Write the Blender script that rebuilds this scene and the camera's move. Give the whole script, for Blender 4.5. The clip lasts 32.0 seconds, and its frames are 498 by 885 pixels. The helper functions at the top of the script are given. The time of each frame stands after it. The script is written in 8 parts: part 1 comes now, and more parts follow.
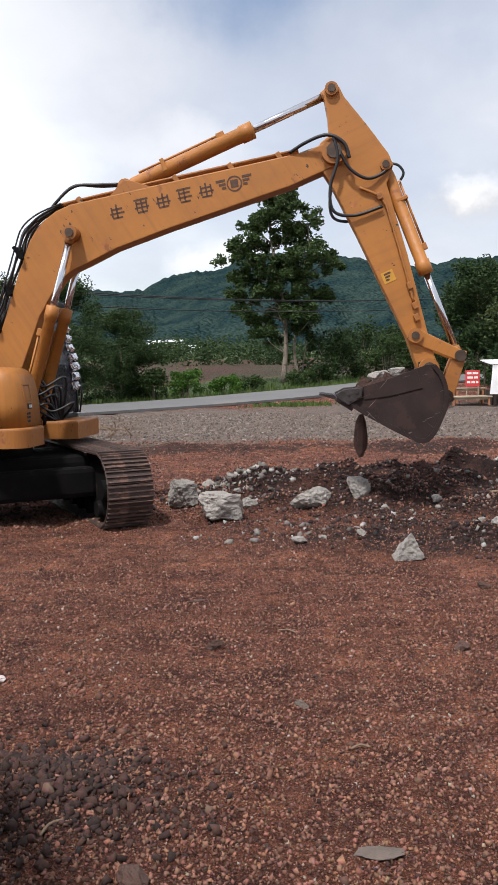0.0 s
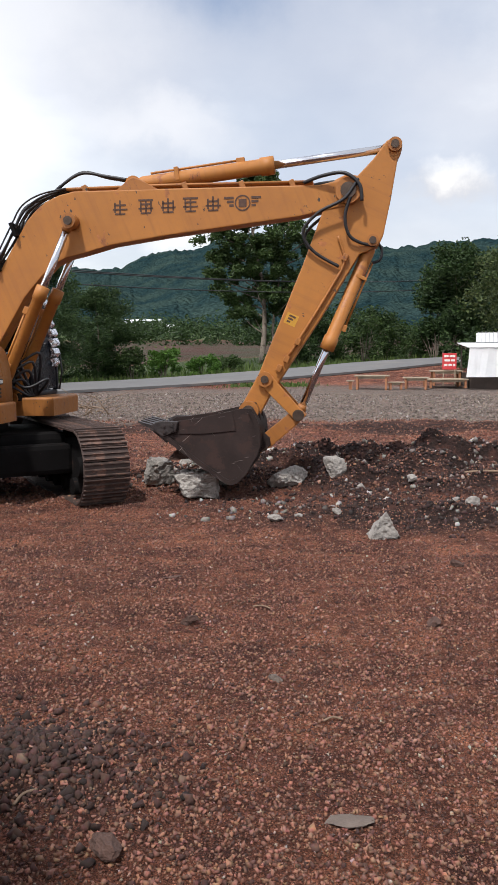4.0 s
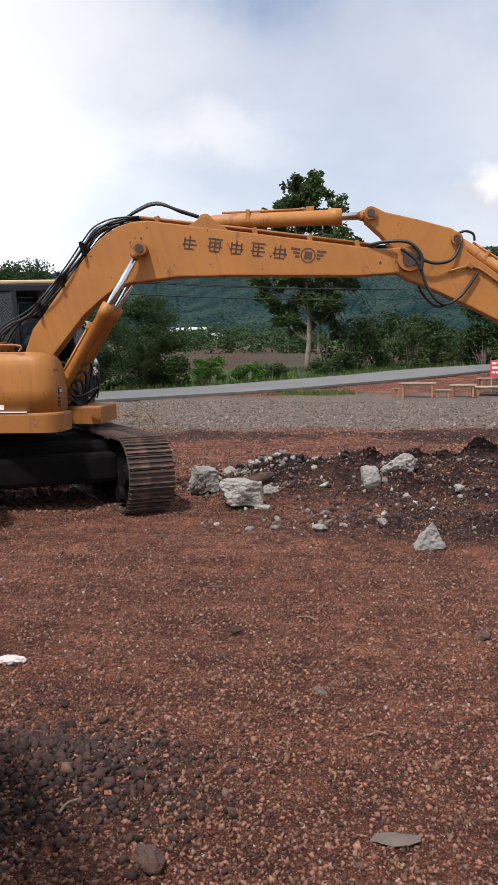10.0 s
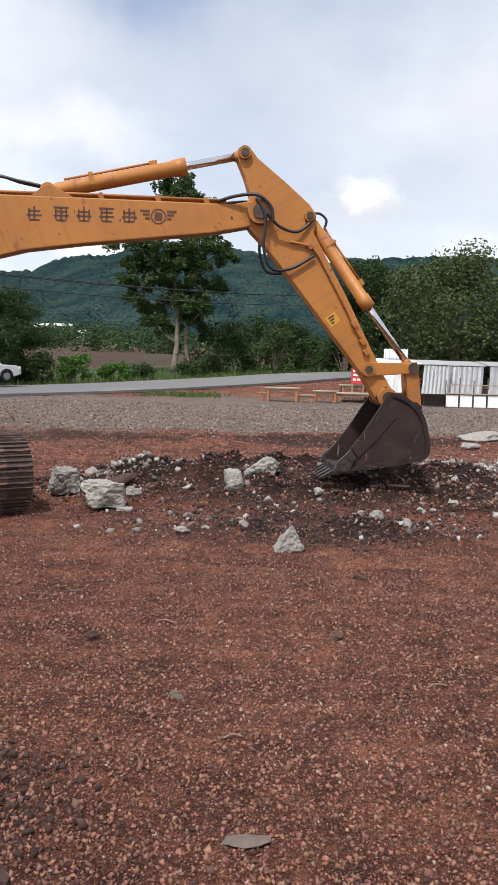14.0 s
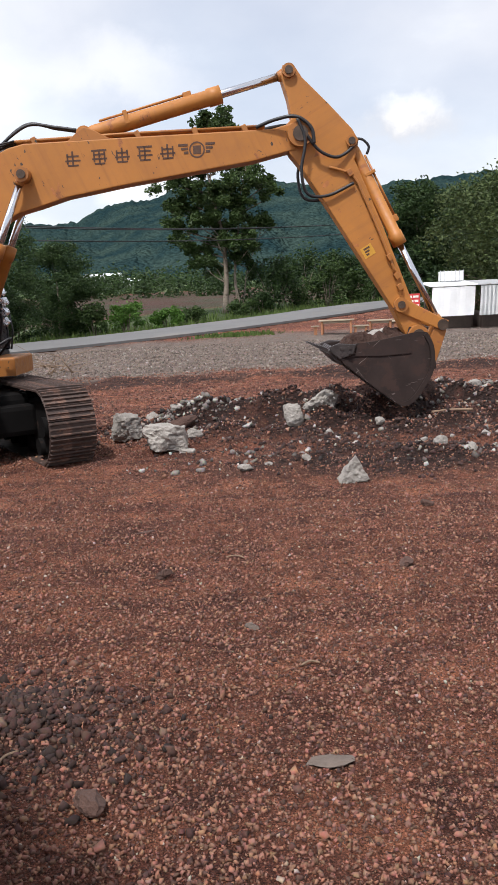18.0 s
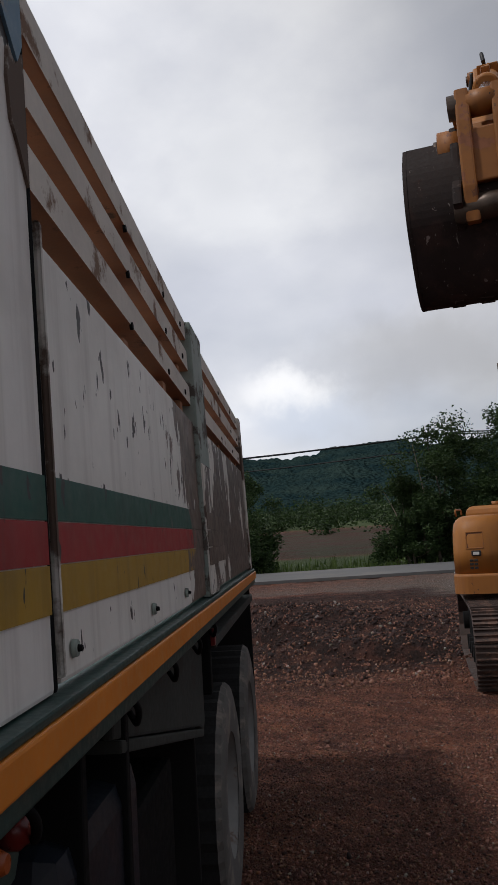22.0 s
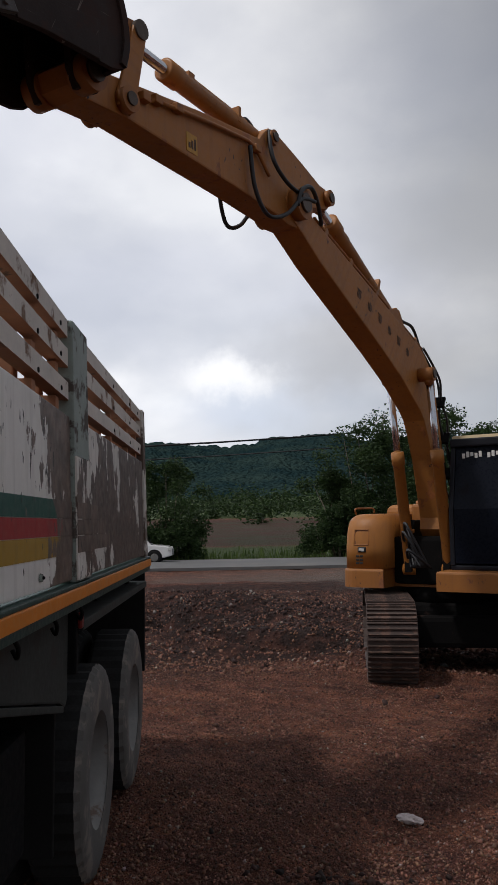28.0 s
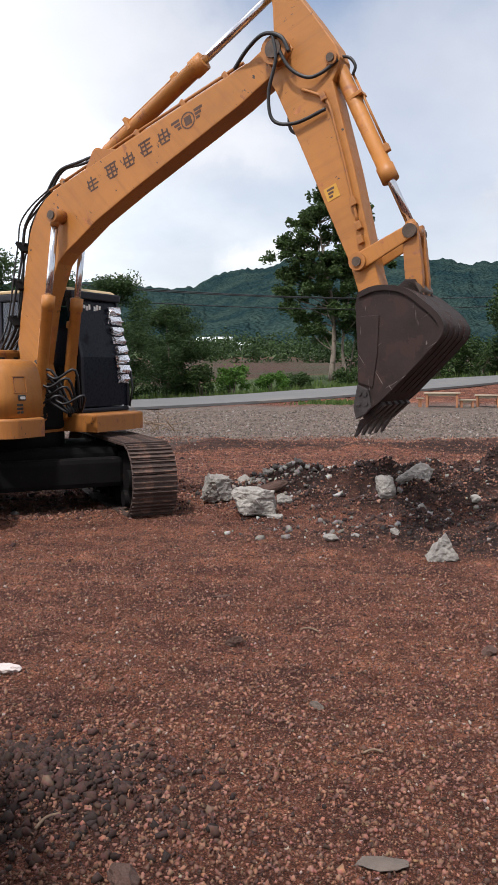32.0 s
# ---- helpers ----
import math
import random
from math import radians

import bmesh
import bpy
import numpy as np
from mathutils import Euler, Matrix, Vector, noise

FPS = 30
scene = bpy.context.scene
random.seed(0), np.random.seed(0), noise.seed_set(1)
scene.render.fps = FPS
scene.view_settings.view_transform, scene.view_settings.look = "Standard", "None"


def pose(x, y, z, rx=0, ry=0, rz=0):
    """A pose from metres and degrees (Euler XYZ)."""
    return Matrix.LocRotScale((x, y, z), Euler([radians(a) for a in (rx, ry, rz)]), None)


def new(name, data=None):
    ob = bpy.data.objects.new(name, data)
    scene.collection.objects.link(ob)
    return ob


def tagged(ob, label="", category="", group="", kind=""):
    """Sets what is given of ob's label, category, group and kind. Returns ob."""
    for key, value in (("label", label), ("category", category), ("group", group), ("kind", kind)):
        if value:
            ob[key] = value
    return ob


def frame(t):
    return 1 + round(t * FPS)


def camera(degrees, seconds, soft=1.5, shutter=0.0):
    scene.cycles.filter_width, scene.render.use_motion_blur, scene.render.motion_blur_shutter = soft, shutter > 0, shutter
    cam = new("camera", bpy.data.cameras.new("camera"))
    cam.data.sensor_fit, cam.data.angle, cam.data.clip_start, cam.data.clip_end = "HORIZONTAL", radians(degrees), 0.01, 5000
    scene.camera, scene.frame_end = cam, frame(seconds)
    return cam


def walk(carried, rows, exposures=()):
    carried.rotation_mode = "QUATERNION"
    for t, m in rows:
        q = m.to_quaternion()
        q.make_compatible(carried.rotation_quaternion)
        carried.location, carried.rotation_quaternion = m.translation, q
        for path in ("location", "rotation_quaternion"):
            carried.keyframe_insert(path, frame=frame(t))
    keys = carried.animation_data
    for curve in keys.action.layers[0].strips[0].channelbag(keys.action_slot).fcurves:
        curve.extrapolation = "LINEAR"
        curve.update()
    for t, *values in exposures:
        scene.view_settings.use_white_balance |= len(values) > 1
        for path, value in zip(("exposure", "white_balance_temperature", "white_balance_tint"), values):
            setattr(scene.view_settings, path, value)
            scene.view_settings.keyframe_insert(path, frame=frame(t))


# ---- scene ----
# ---- the camera and its walk ----
cam = camera(34.38, 32.0, soft=1.1)
# seconds, place, turn to the left, tilt up, lean
PATH = [
    (0.0, -0.154, -0.016, 1.761, 8.55, -5.00, -1.00),
    (0.5, -0.154, -0.018, 1.753, 8.94, -6.49, -1.52),
    (1.0, -0.163, -0.029, 1.747, 10.35, -6.63, 0.54),
    (1.5, -0.173, -0.016, 1.739, 11.35, -7.05, 0.31),
    (2.0, -0.169, -0.016, 1.737, 11.38, -7.13, 0.20),
    (2.5, -0.162, -0.015, 1.731, 9.57, -7.46, 0.31),
    (3.0, -0.165, 0.006, 1.760, 7.38, -7.00, 0.31),
    (3.5, -0.153, -0.023, 1.736, 7.47, -6.85, -0.06),
    (4.0, -0.150, -0.021, 1.734, 6.95, -6.38, -0.24),
    (4.5, -0.154, -0.022, 1.734, 7.17, -5.82, 0.41),
    (6.5, -0.145, 0.000, 1.745, 9.31, -4.57, 0.05),
    (7.0, -0.137, -0.013, 1.750, 8.50, -4.97, -0.41),
    (7.5, -0.147, -0.016, 1.747, 9.61, -5.57, -0.57),
    (8.0, -0.149, -0.014, 1.747, 9.86, -5.40, -0.72),
    (8.5, -0.150, -0.010, 1.746, 9.83, -5.57, -0.39),
    (9.0, -0.148, -0.004, 1.746, 9.98, -5.47, -0.02),
    (9.5, -0.147, -0.007, 1.747, 9.96, -5.58, -0.22),
    (10.0, -0.150, -0.006, 1.746, 10.14, -5.81, -0.49),
    (10.5, -0.153, -0.002, 1.746, 10.41, -6.03, -0.30),
    (11.0, -0.151, -0.004, 1.747, 9.38, -7.05, -1.05),
    (11.5, -0.139, -0.003, 1.750, 8.08, -5.95, -1.56),
    (12.0, -0.120, 0.022, 1.747, 0.91, -4.85, 0.56),
    (12.5, -0.124, 0.028, 1.756, 0.30, -5.91, 1.63),
    (13.0, -0.099, 0.033, 1.749, 0.83, -7.45, 0.55),
    (13.5, -0.126, 0.021, 1.751, 0.38, -5.60, 1.70),
    (15.5, -0.118, 0.007, 1.756, 1.96, -7.13, 0.25),
    (16.0, -0.140, 0.012, 1.756, 1.47, -9.39, -0.80),
    (16.5, -0.112, 0.061, 1.721, 0.44, -8.20, -2.25),
    (17.0, -0.118, 0.056, 1.740, 1.37, -3.33, 1.72),
    (17.5, -0.127, 0.016, 1.737, 1.70, -6.30, 0.00),
    (18.0, -0.133, 0.031, 1.723, 4.87, -9.96, -2.98),
    (18.5, -0.123, 0.023, 1.719, 4.11, -8.89, -3.29),
    (19.0, -0.131, 0.025, 1.728, 4.13, -9.14, -2.30),
    (19.5, -0.138, 0.026, 1.725, 3.48, -7.61, -0.22),
    (20.0, -0.148, 0.038, 1.714, 4.29, -7.74, -0.46),
    (20.4, -0.145, 0.026, 1.763, 7.72, -5.33, -1.96),
    (20.5, -0.147, 0.006, 1.756, 9.95, -3.29, -1.21),
    (20.6, -0.165, 0.008, 1.771, 12.41, -2.57, -0.25),
    (20.8, -0.207, 0.022, 1.752, 18.90, -1.54, -2.72),
    (21.0, -0.232, 0.026, 1.776, 24.17, 0.49, -1.89),
    (21.1, -0.237, 0.025, 1.771, 26.87, -1.19, -2.05),
    (21.4, -0.222, 0.027, 1.724, 31.98, 4.52, -3.18),
    (21.5, -0.147, 0.006, 1.693, 34.61, 5.10, -0.38),
    (21.6, -0.114, -0.007, 1.703, 36.79, 4.64, -0.99),
    (22.0, 0.019, -0.058, 1.742, 47.51, 6.81, -3.42),
    (22.3, 0.135, -0.062, 1.741, 53.87, 3.76, -1.99),
    (22.5, 0.212, -0.064, 1.741, 55.27, 5.90, -1.04),
    (23.0, 0.264, -0.042, 1.759, 57.10, 5.23, -1.29),
    (23.5, 0.298, -0.057, 1.776, 56.42, 8.57, -1.31),
    (24.0, 0.290, -0.038, 1.762, 55.08, 7.54, -2.37),
    (24.5, 0.294, -0.053, 1.759, 56.07, 7.16, -2.64),
    (26.5, 0.295, -0.059, 1.761, 55.93, 7.94, -2.59),
    (27.0, 0.296, -0.044, 1.767, 55.55, 7.15, -2.16),
    (27.5, 0.322, -0.007, 1.749, 51.29, 6.98, -3.04),
    (28.0, 0.380, 0.001, 1.761, 43.22, 5.74, -0.66),
    (28.3, 0.358, 0.024, 1.746, 36.17, 6.41, -1.26),
    (28.5, 0.396, 0.024, 1.770, 30.17, 5.90, -2.51),
    (28.6, 0.426, 0.038, 1.806, 27.48, 4.56, -1.62),
    (28.8, 0.449, -0.002, 1.775, 20.62, 1.81, -1.30),
    (28.9, 0.449, -0.037, 1.780, 16.92, 1.05, -1.91),
    (29.0, 0.447, -0.050, 1.792, 13.87, 0.02, -1.01),
    (29.2, 0.436, -0.077, 1.769, 10.21, -2.40, 0.18),
    (29.5, 0.395, -0.113, 1.767, 8.10, -5.20, 0.76),
    (30.0, 0.412, -0.092, 1.823, 6.48, -4.42, -3.12),
    (30.3, 0.144, 0.047, 1.725, 4.34, -8.09, -3.34),
    (30.5, 0.150, 0.111, 1.720, 8.19, -11.64, -1.23),
    (30.6, 0.133, 0.126, 1.739, 6.87, -11.04, 1.56),
    (31.0, 0.146, 0.127, 1.730, 3.05, -9.40, -3.19),
    (31.5, 0.066, 0.124, 1.748, 3.98, -6.82, -1.73),
    (32.0, -0.020, 0.110, 1.723, 11.97, -5.13, -0.27),
]
EXPOSURES = [(0.0, 0.13), (11.0, 0.13), (12.5, 0.23), (16.2, 0.23), (17.0, -0.02), (18.0, 0.25), (20.2, 0.38), (20.7, 0.05), (21.0, -0.42), (21.4, -0.85), (22.0, -1.25), (22.4, -1.0), (23.0, -1.1), (27.6, -1.2), (28.4, -1.07), (29.0, -0.50), (29.6, -0.07), (30.2, 0.03), (31.2, 0.38), (32.0, 0.13)]
walk(cam, [(t, pose(x, y, z, 90 + tilt, 0, turn) @ pose(0, 0, 0, 0, 0, lean)) for t, x, y, z, turn, tilt, lean in PATH], EXPOSURES)

# ---- world, sun ----
SUN_DIR = Vector((0.19, 0.56, -1.0)).normalized()      # the way the sunlight travels
world = bpy.data.worlds.new("sky")
scene.world = world
world.use_nodes = True
wn, wl = world.node_tree.nodes, world.node_tree.links
wn.clear()
sky = wn.new("ShaderNodeTexSky")
sky.sky_type = "NISHITA"
sky.sun_disc = False
sky.sun_elevation = math.asin(-SUN_DIR.z)
sky.sun_rotation = math.atan2(-SUN_DIR.x, -SUN_DIR.y)
sky.air_density, sky.dust_density, sky.ozone_density = 1.0, 1.5, 1.0
co = wn.new("ShaderNodeTexCoord")
sep = wn.new("ShaderNodeSeparateXYZ")
wl.new(co.outputs["Generated"], sep.inputs[0])
# clouds lie on a flat layer: the direction divided by its height
addz = wn.new("ShaderNodeMath")
addz.operation = "ADD"
addz.inputs[1].default_value = 0.55
wl.new(sep.outputs["Z"], addz.inputs[0])
maxz = wn.new("ShaderNodeMath")
maxz.operation = "MAXIMUM"
maxz.inputs[1].default_value = 0.05
wl.new(addz.outputs[0], maxz.inputs[0])
plane = wn.new("ShaderNodeVectorMath")
plane.operation = "DIVIDE"
comb = wn.new("ShaderNodeCombineXYZ")
for k in range(3):
    wl.new(maxz.outputs[0], comb.inputs[k])
wl.new(co.outputs["Generated"], plane.inputs[0])
wl.new(comb.outputs[0], plane.inputs[1])


def sky_noise(scale, detail, rough, offset):
    m = wn.new("ShaderNodeMapping")
    m.inputs["Location"].default_value = offset
    n = wn.new("ShaderNodeTexNoise")
    n.inputs["Scale"].default_value = scale
    n.inputs["Detail"].default_value = detail
    n.inputs["Roughness"].default_value = rough
    m.inputs["Scale"].default_value = (1.0, 1.0, 1.7)
    wl.new(plane.outputs[0], m.inputs[0])
    wl.new(m.outputs[0], n.inputs["Vector"])
    return n.outputs["Fac"]


def sky_ramp(src, stops):
    r = wn.new("ShaderNodeValToRGB")
    while len(r.color_ramp.elements) < len(stops):
        r.color_ramp.elements.new(0.5)
    for e, (p, c) in zip(r.color_ramp.elements, stops):
        e.position, e.color = p, (*c, 1)
    wl.new(src, r.inputs[0])
    return r.outputs[0]


veil = sky_ramp(sky_noise(1.3, 4, 0.50, (2.3, 0.4, 0.0)), [(0.36, (0, 0, 0)), (0.60, (1, 1, 1))])
puff = sky_ramp(sky_noise(2.2, 7, 0.55, (0.2, 5.1, 1.0)), [(0.34, (9.6, 9.8, 10.8)), (0.52, (11.2, 11.3, 12.0)), (0.66, (13.6, 13.6, 13.9))])


def sky_calc(op, a, b, c=None):
    x = wn.new("ShaderNodeMath")
    x.operation = op
    for k, v in enumerate((a, b) if c is None else (a, b, c)):
        if isinstance(v, (int, float)):
            x.inputs[k].default_value = v
        else:
            wl.new(v, x.inputs[k])
    return x.outputs[0]


def sky_mix(fac, a, b):
    x = wn.new("ShaderNodeMix")
    x.data_type = "RGBA"
    for key, v in (("Factor", fac), ("A", a), ("B", b)):
        if isinstance(v, tuple):
            x.inputs[key].default_value = (*v, 1)
        else:
            wl.new(v, x.inputs[key])
    return x.outputs["Result"]


# the direction, ruffled, so that cloud edges are ragged
ruffle = wn.new("ShaderNodeTexNoise")
ruffle.inputs["Scale"].default_value, ruffle.inputs["Detail"].default_value, ruffle.inputs["Roughness"].default_value = 7.0, 7.0, 0.60
wl.new(co.outputs["Generated"], ruffle.inputs["Vector"])
bent = wn.new("ShaderNodeVectorMath")
bent.operation = "MULTIPLY_ADD"
bent.inputs[1].default_value = (0.16, 0.16, 0.13)
wl.new(ruffle.outputs["Color"], bent.inputs[0])
wl.new(co.outputs["Generated"], bent.inputs[2])


def cloud(az, el, wide, high, hard=1.0):
    """How far a direction lies within a cloud bank: 1 at its heart, 0 outside; angles in degrees, az to the left of +y."""
    a, e = radians(az), radians(el)
    shift = Vector((0.08, 0.08, 0.065))
    near = wn.new("ShaderNodeVectorMath")
    near.operation = "SUBTRACT"
    near.inputs[1].default_value = Vector((-math.sin(a) * math.cos(e), math.cos(a) * math.cos(e), math.sin(e))) + shift
    wl.new(bent.outputs[0], near.inputs[0])
    size = wn.new("ShaderNodeVectorMath")
    size.operation = "MULTIPLY"
    size.inputs[1].default_value = (1 / radians(wide), 1 / radians(wide), 1 / radians(high))
    wl.new(near.outputs[0], size.inputs[0])
    far = wn.new("ShaderNodeVectorMath")
    far.operation = "LENGTH"
    wl.new(size.outputs[0], far.inputs[0])
    r = wn.new("ShaderNodeMapRange")
    r.interpolation_type = "SMOOTHSTEP"
    r.inputs["From Min"].default_value, r.inputs["From Max"].default_value = 1.0, 1.0 - 0.9 * hard
    wl.new(far.outputs["Value"], r.inputs["Value"])
    return r.outputs["Result"]


# thin: an added gain that brightens the clouds to one side, offsetting lowered exposure
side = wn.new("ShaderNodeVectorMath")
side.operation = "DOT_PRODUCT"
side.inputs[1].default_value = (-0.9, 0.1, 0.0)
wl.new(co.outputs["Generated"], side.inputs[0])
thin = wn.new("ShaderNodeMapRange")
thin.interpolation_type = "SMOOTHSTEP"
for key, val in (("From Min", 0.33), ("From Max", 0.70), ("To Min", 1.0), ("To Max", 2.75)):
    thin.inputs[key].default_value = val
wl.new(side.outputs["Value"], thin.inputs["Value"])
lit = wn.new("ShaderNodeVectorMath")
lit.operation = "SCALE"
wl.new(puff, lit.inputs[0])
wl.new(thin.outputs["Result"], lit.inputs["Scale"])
cover = wn.new("ShaderNodeMix")
cover.data_type = "RGBA"
gaps = sky_calc("MAXIMUM", cloud(6, 27, 13, 7.0), sky_calc("MULTIPLY", cloud(-12, 24, 16, 7), 0.55))
hazy = sky_calc("MULTIPLY_ADD", veil, 0.34, 0.58)
hazy = sky_calc("SUBTRACT", hazy, sky_calc("MULTIPLY", gaps, 0.50))
wl.new(hazy, cover.inputs["Factor"])
clear = wn.new("ShaderNodeVectorMath")
clear.operation = "SCALE"
clear.inputs["Scale"].default_value = 2.0
wl.new(sky.outputs[0], clear.inputs[0])
wl.new(clear.outputs[0], cover.inputs["A"])
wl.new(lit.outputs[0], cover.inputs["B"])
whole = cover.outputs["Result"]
for az, el, wide, high, strength, tone in ((24, 21, 15, 8, 0.6, (13.6, 13.6, 13.9)), (33, 12, 14, 4.5, 0.6, (13.4, 13.4, 13.8)), (-7.4, 10.4, 4.2, 1.5, 0.85, (9.6, 9.5, 9.9)), (-7.2, 11.2, 3.6, 1.6, 1.0, (14.6, 14.5, 14.4)),
                                           (10.8, 7.8, 3.6, 1.8, 0.8, (13.6, 13.6, 14.0)), (13, 14.5, 8, 2.2, 0.5, (13.2, 13.2, 13.6))):
    whole = sky_mix(sky_calc("MULTIPLY", cloud(az, el, wide, high), strength), whole, tone)
# heaped clouds over the far field, grey-blue below and bright at their tops, on the brightened side
for az, el, wide, high, strength, tone in ((43.5, 8.2, 6.5, 2.6, 0.65, (21.5, 23.5, 27.5)), (44.5, 10.2, 4.6, 2.2, 0.75, (35.0, 35.0, 35.5)), (54, 9.6, 5.0, 2.2, 0.6, (34.0, 34.0, 34.5)), (31, 7.5, 4.5, 2.0, 0.5, (13.0, 13.8, 15.5))):
    whole = sky_mix(sky_calc("MULTIPLY", cloud(az, el, wide, high), strength), whole, tone)
bg = wn.new("ShaderNodeBackground")
bg.inputs["Strength"].default_value = 0.073
wl.new(whole, bg.inputs["Color"])
wout = wn.new("ShaderNodeOutputWorld")
wl.new(bg.outputs[0], wout.inputs[0])

sun = new("sun", bpy.data.lights.new("sun", "SUN"))
sun.data.energy, sun.data.angle, sun.data.color = 3.5, radians(4.0), (1.0, 0.965, 0.94)
sun.rotation_euler = SUN_DIR.to_track_quat("-Z", "Y").to_euler()


# ---- materials ----
def material(name, base, rough=0.7, metal=0.0, vary=0.25, scale=6.0, fine=60.0, bump=0.15, dirt=None, dirt_amount=0.0,
             dirt_scale=2.0, per_object=0.0, spec=0.5, coat=0.0, fine_depth=0.004, sharp=0.06):
    """A surface with two scales of variation, dirt patches with edges of their own, and fine relief."""
    m = bpy.data.materials.new(name)
    m.use_nodes = True
    nt = m.node_tree
    n, l = nt.nodes, nt.links
    b = n["Principled BSDF"]
    b.inputs["Metallic"].default_value = metal
    b.inputs["Specular IOR Level"].default_value = spec
    b.inputs["Coat Weight"].default_value = coat
    tc = n.new("ShaderNodeTexCoord")

    def noise_tex(sc, det=5, rg=0.6):
        t = n.new("ShaderNodeTexNoise")
        t.inputs["Scale"].default_value, t.inputs["Detail"].default_value, t.inputs["Roughness"].default_value = sc, det, rg
        l.new(tc.outputs["Object"], t.inputs["Vector"])
        return t.outputs["Fac"]

    def mix(fac, a, c, blend="MIX"):
        x = n.new("ShaderNodeMix")
        x.data_type, x.blend_type = "RGBA", blend
        for key, v in (("Factor", fac), ("A", a), ("B", c)):
            if isinstance(v, (int, float)):
                x.inputs[key].default_value = v
            elif isinstance(v, tuple):
                x.inputs[key].default_value = (*v, 1)
            else:
                l.new(v, x.inputs[key])
        return x.outputs["Result"]

    def ramp(src, p0, p1, v0=0.0, v1=1.0):
        r = n.new("ShaderNodeMapRange")
        r.inputs["From Min"].default_value, r.inputs["From Max"].default_value = p0, p1
        r.inputs["To Min"].default_value, r.inputs["To Max"].default_value = v0, v1
        l.new(src, r.inputs["Value"])
        return r.outputs["Result"]

    big, small = noise_tex(scale), noise_tex(fine, 3)
    dark = tuple(c * (1 - vary) for c in base)
    light = tuple(min(1.0, c * (1 + vary)) for c in base)
    col = mix(ramp(big, 0.32, 0.68), dark, light)
    col = mix(0.35, col, mix(ramp(small, 0.3, 0.7), dark, light))
    if per_object:
        oi = n.new("ShaderNodeObjectInfo")
        col = mix(ramp(oi.outputs["Random"], 0, 1, 0, per_object), col, tuple(c * 0.45 for c in base))
    rg = ramp(small, 0.3, 0.7, max(0.02, rough - 0.10), min(1.0, rough + 0.10))
    if dirt:
        d = ramp(noise_tex(dirt_scale, 8, 0.68), 0.5 + (0.5 - dirt_amount) * 0.55, 0.5 + (0.5 - dirt_amount) * 0.55 + sharp)
        col = mix(d, col, dirt)
        x = n.new("ShaderNodeMix")
        l.new(d, x.inputs["Factor"])
        l.new(rg, x.inputs["A"])
        x.inputs["B"].default_value = 0.9
        rg = x.outputs["Result"]
        if metal:
            l.new(ramp(d, 0, 1, metal, metal * 0.25), b.inputs["Metallic"])
    l.new(col, b.inputs["Base Color"])
    l.new(rg, b.inputs["Roughness"])
    if bump:
        bp = n.new("ShaderNodeBump")
        bp.inputs["Strength"].default_value, bp.inputs["Distance"].default_value = bump, fine_depth
        l.new(small, bp.inputs["Height"])
        l.new(bp.outputs["Normal"], b.inputs["Normal"])
    return m


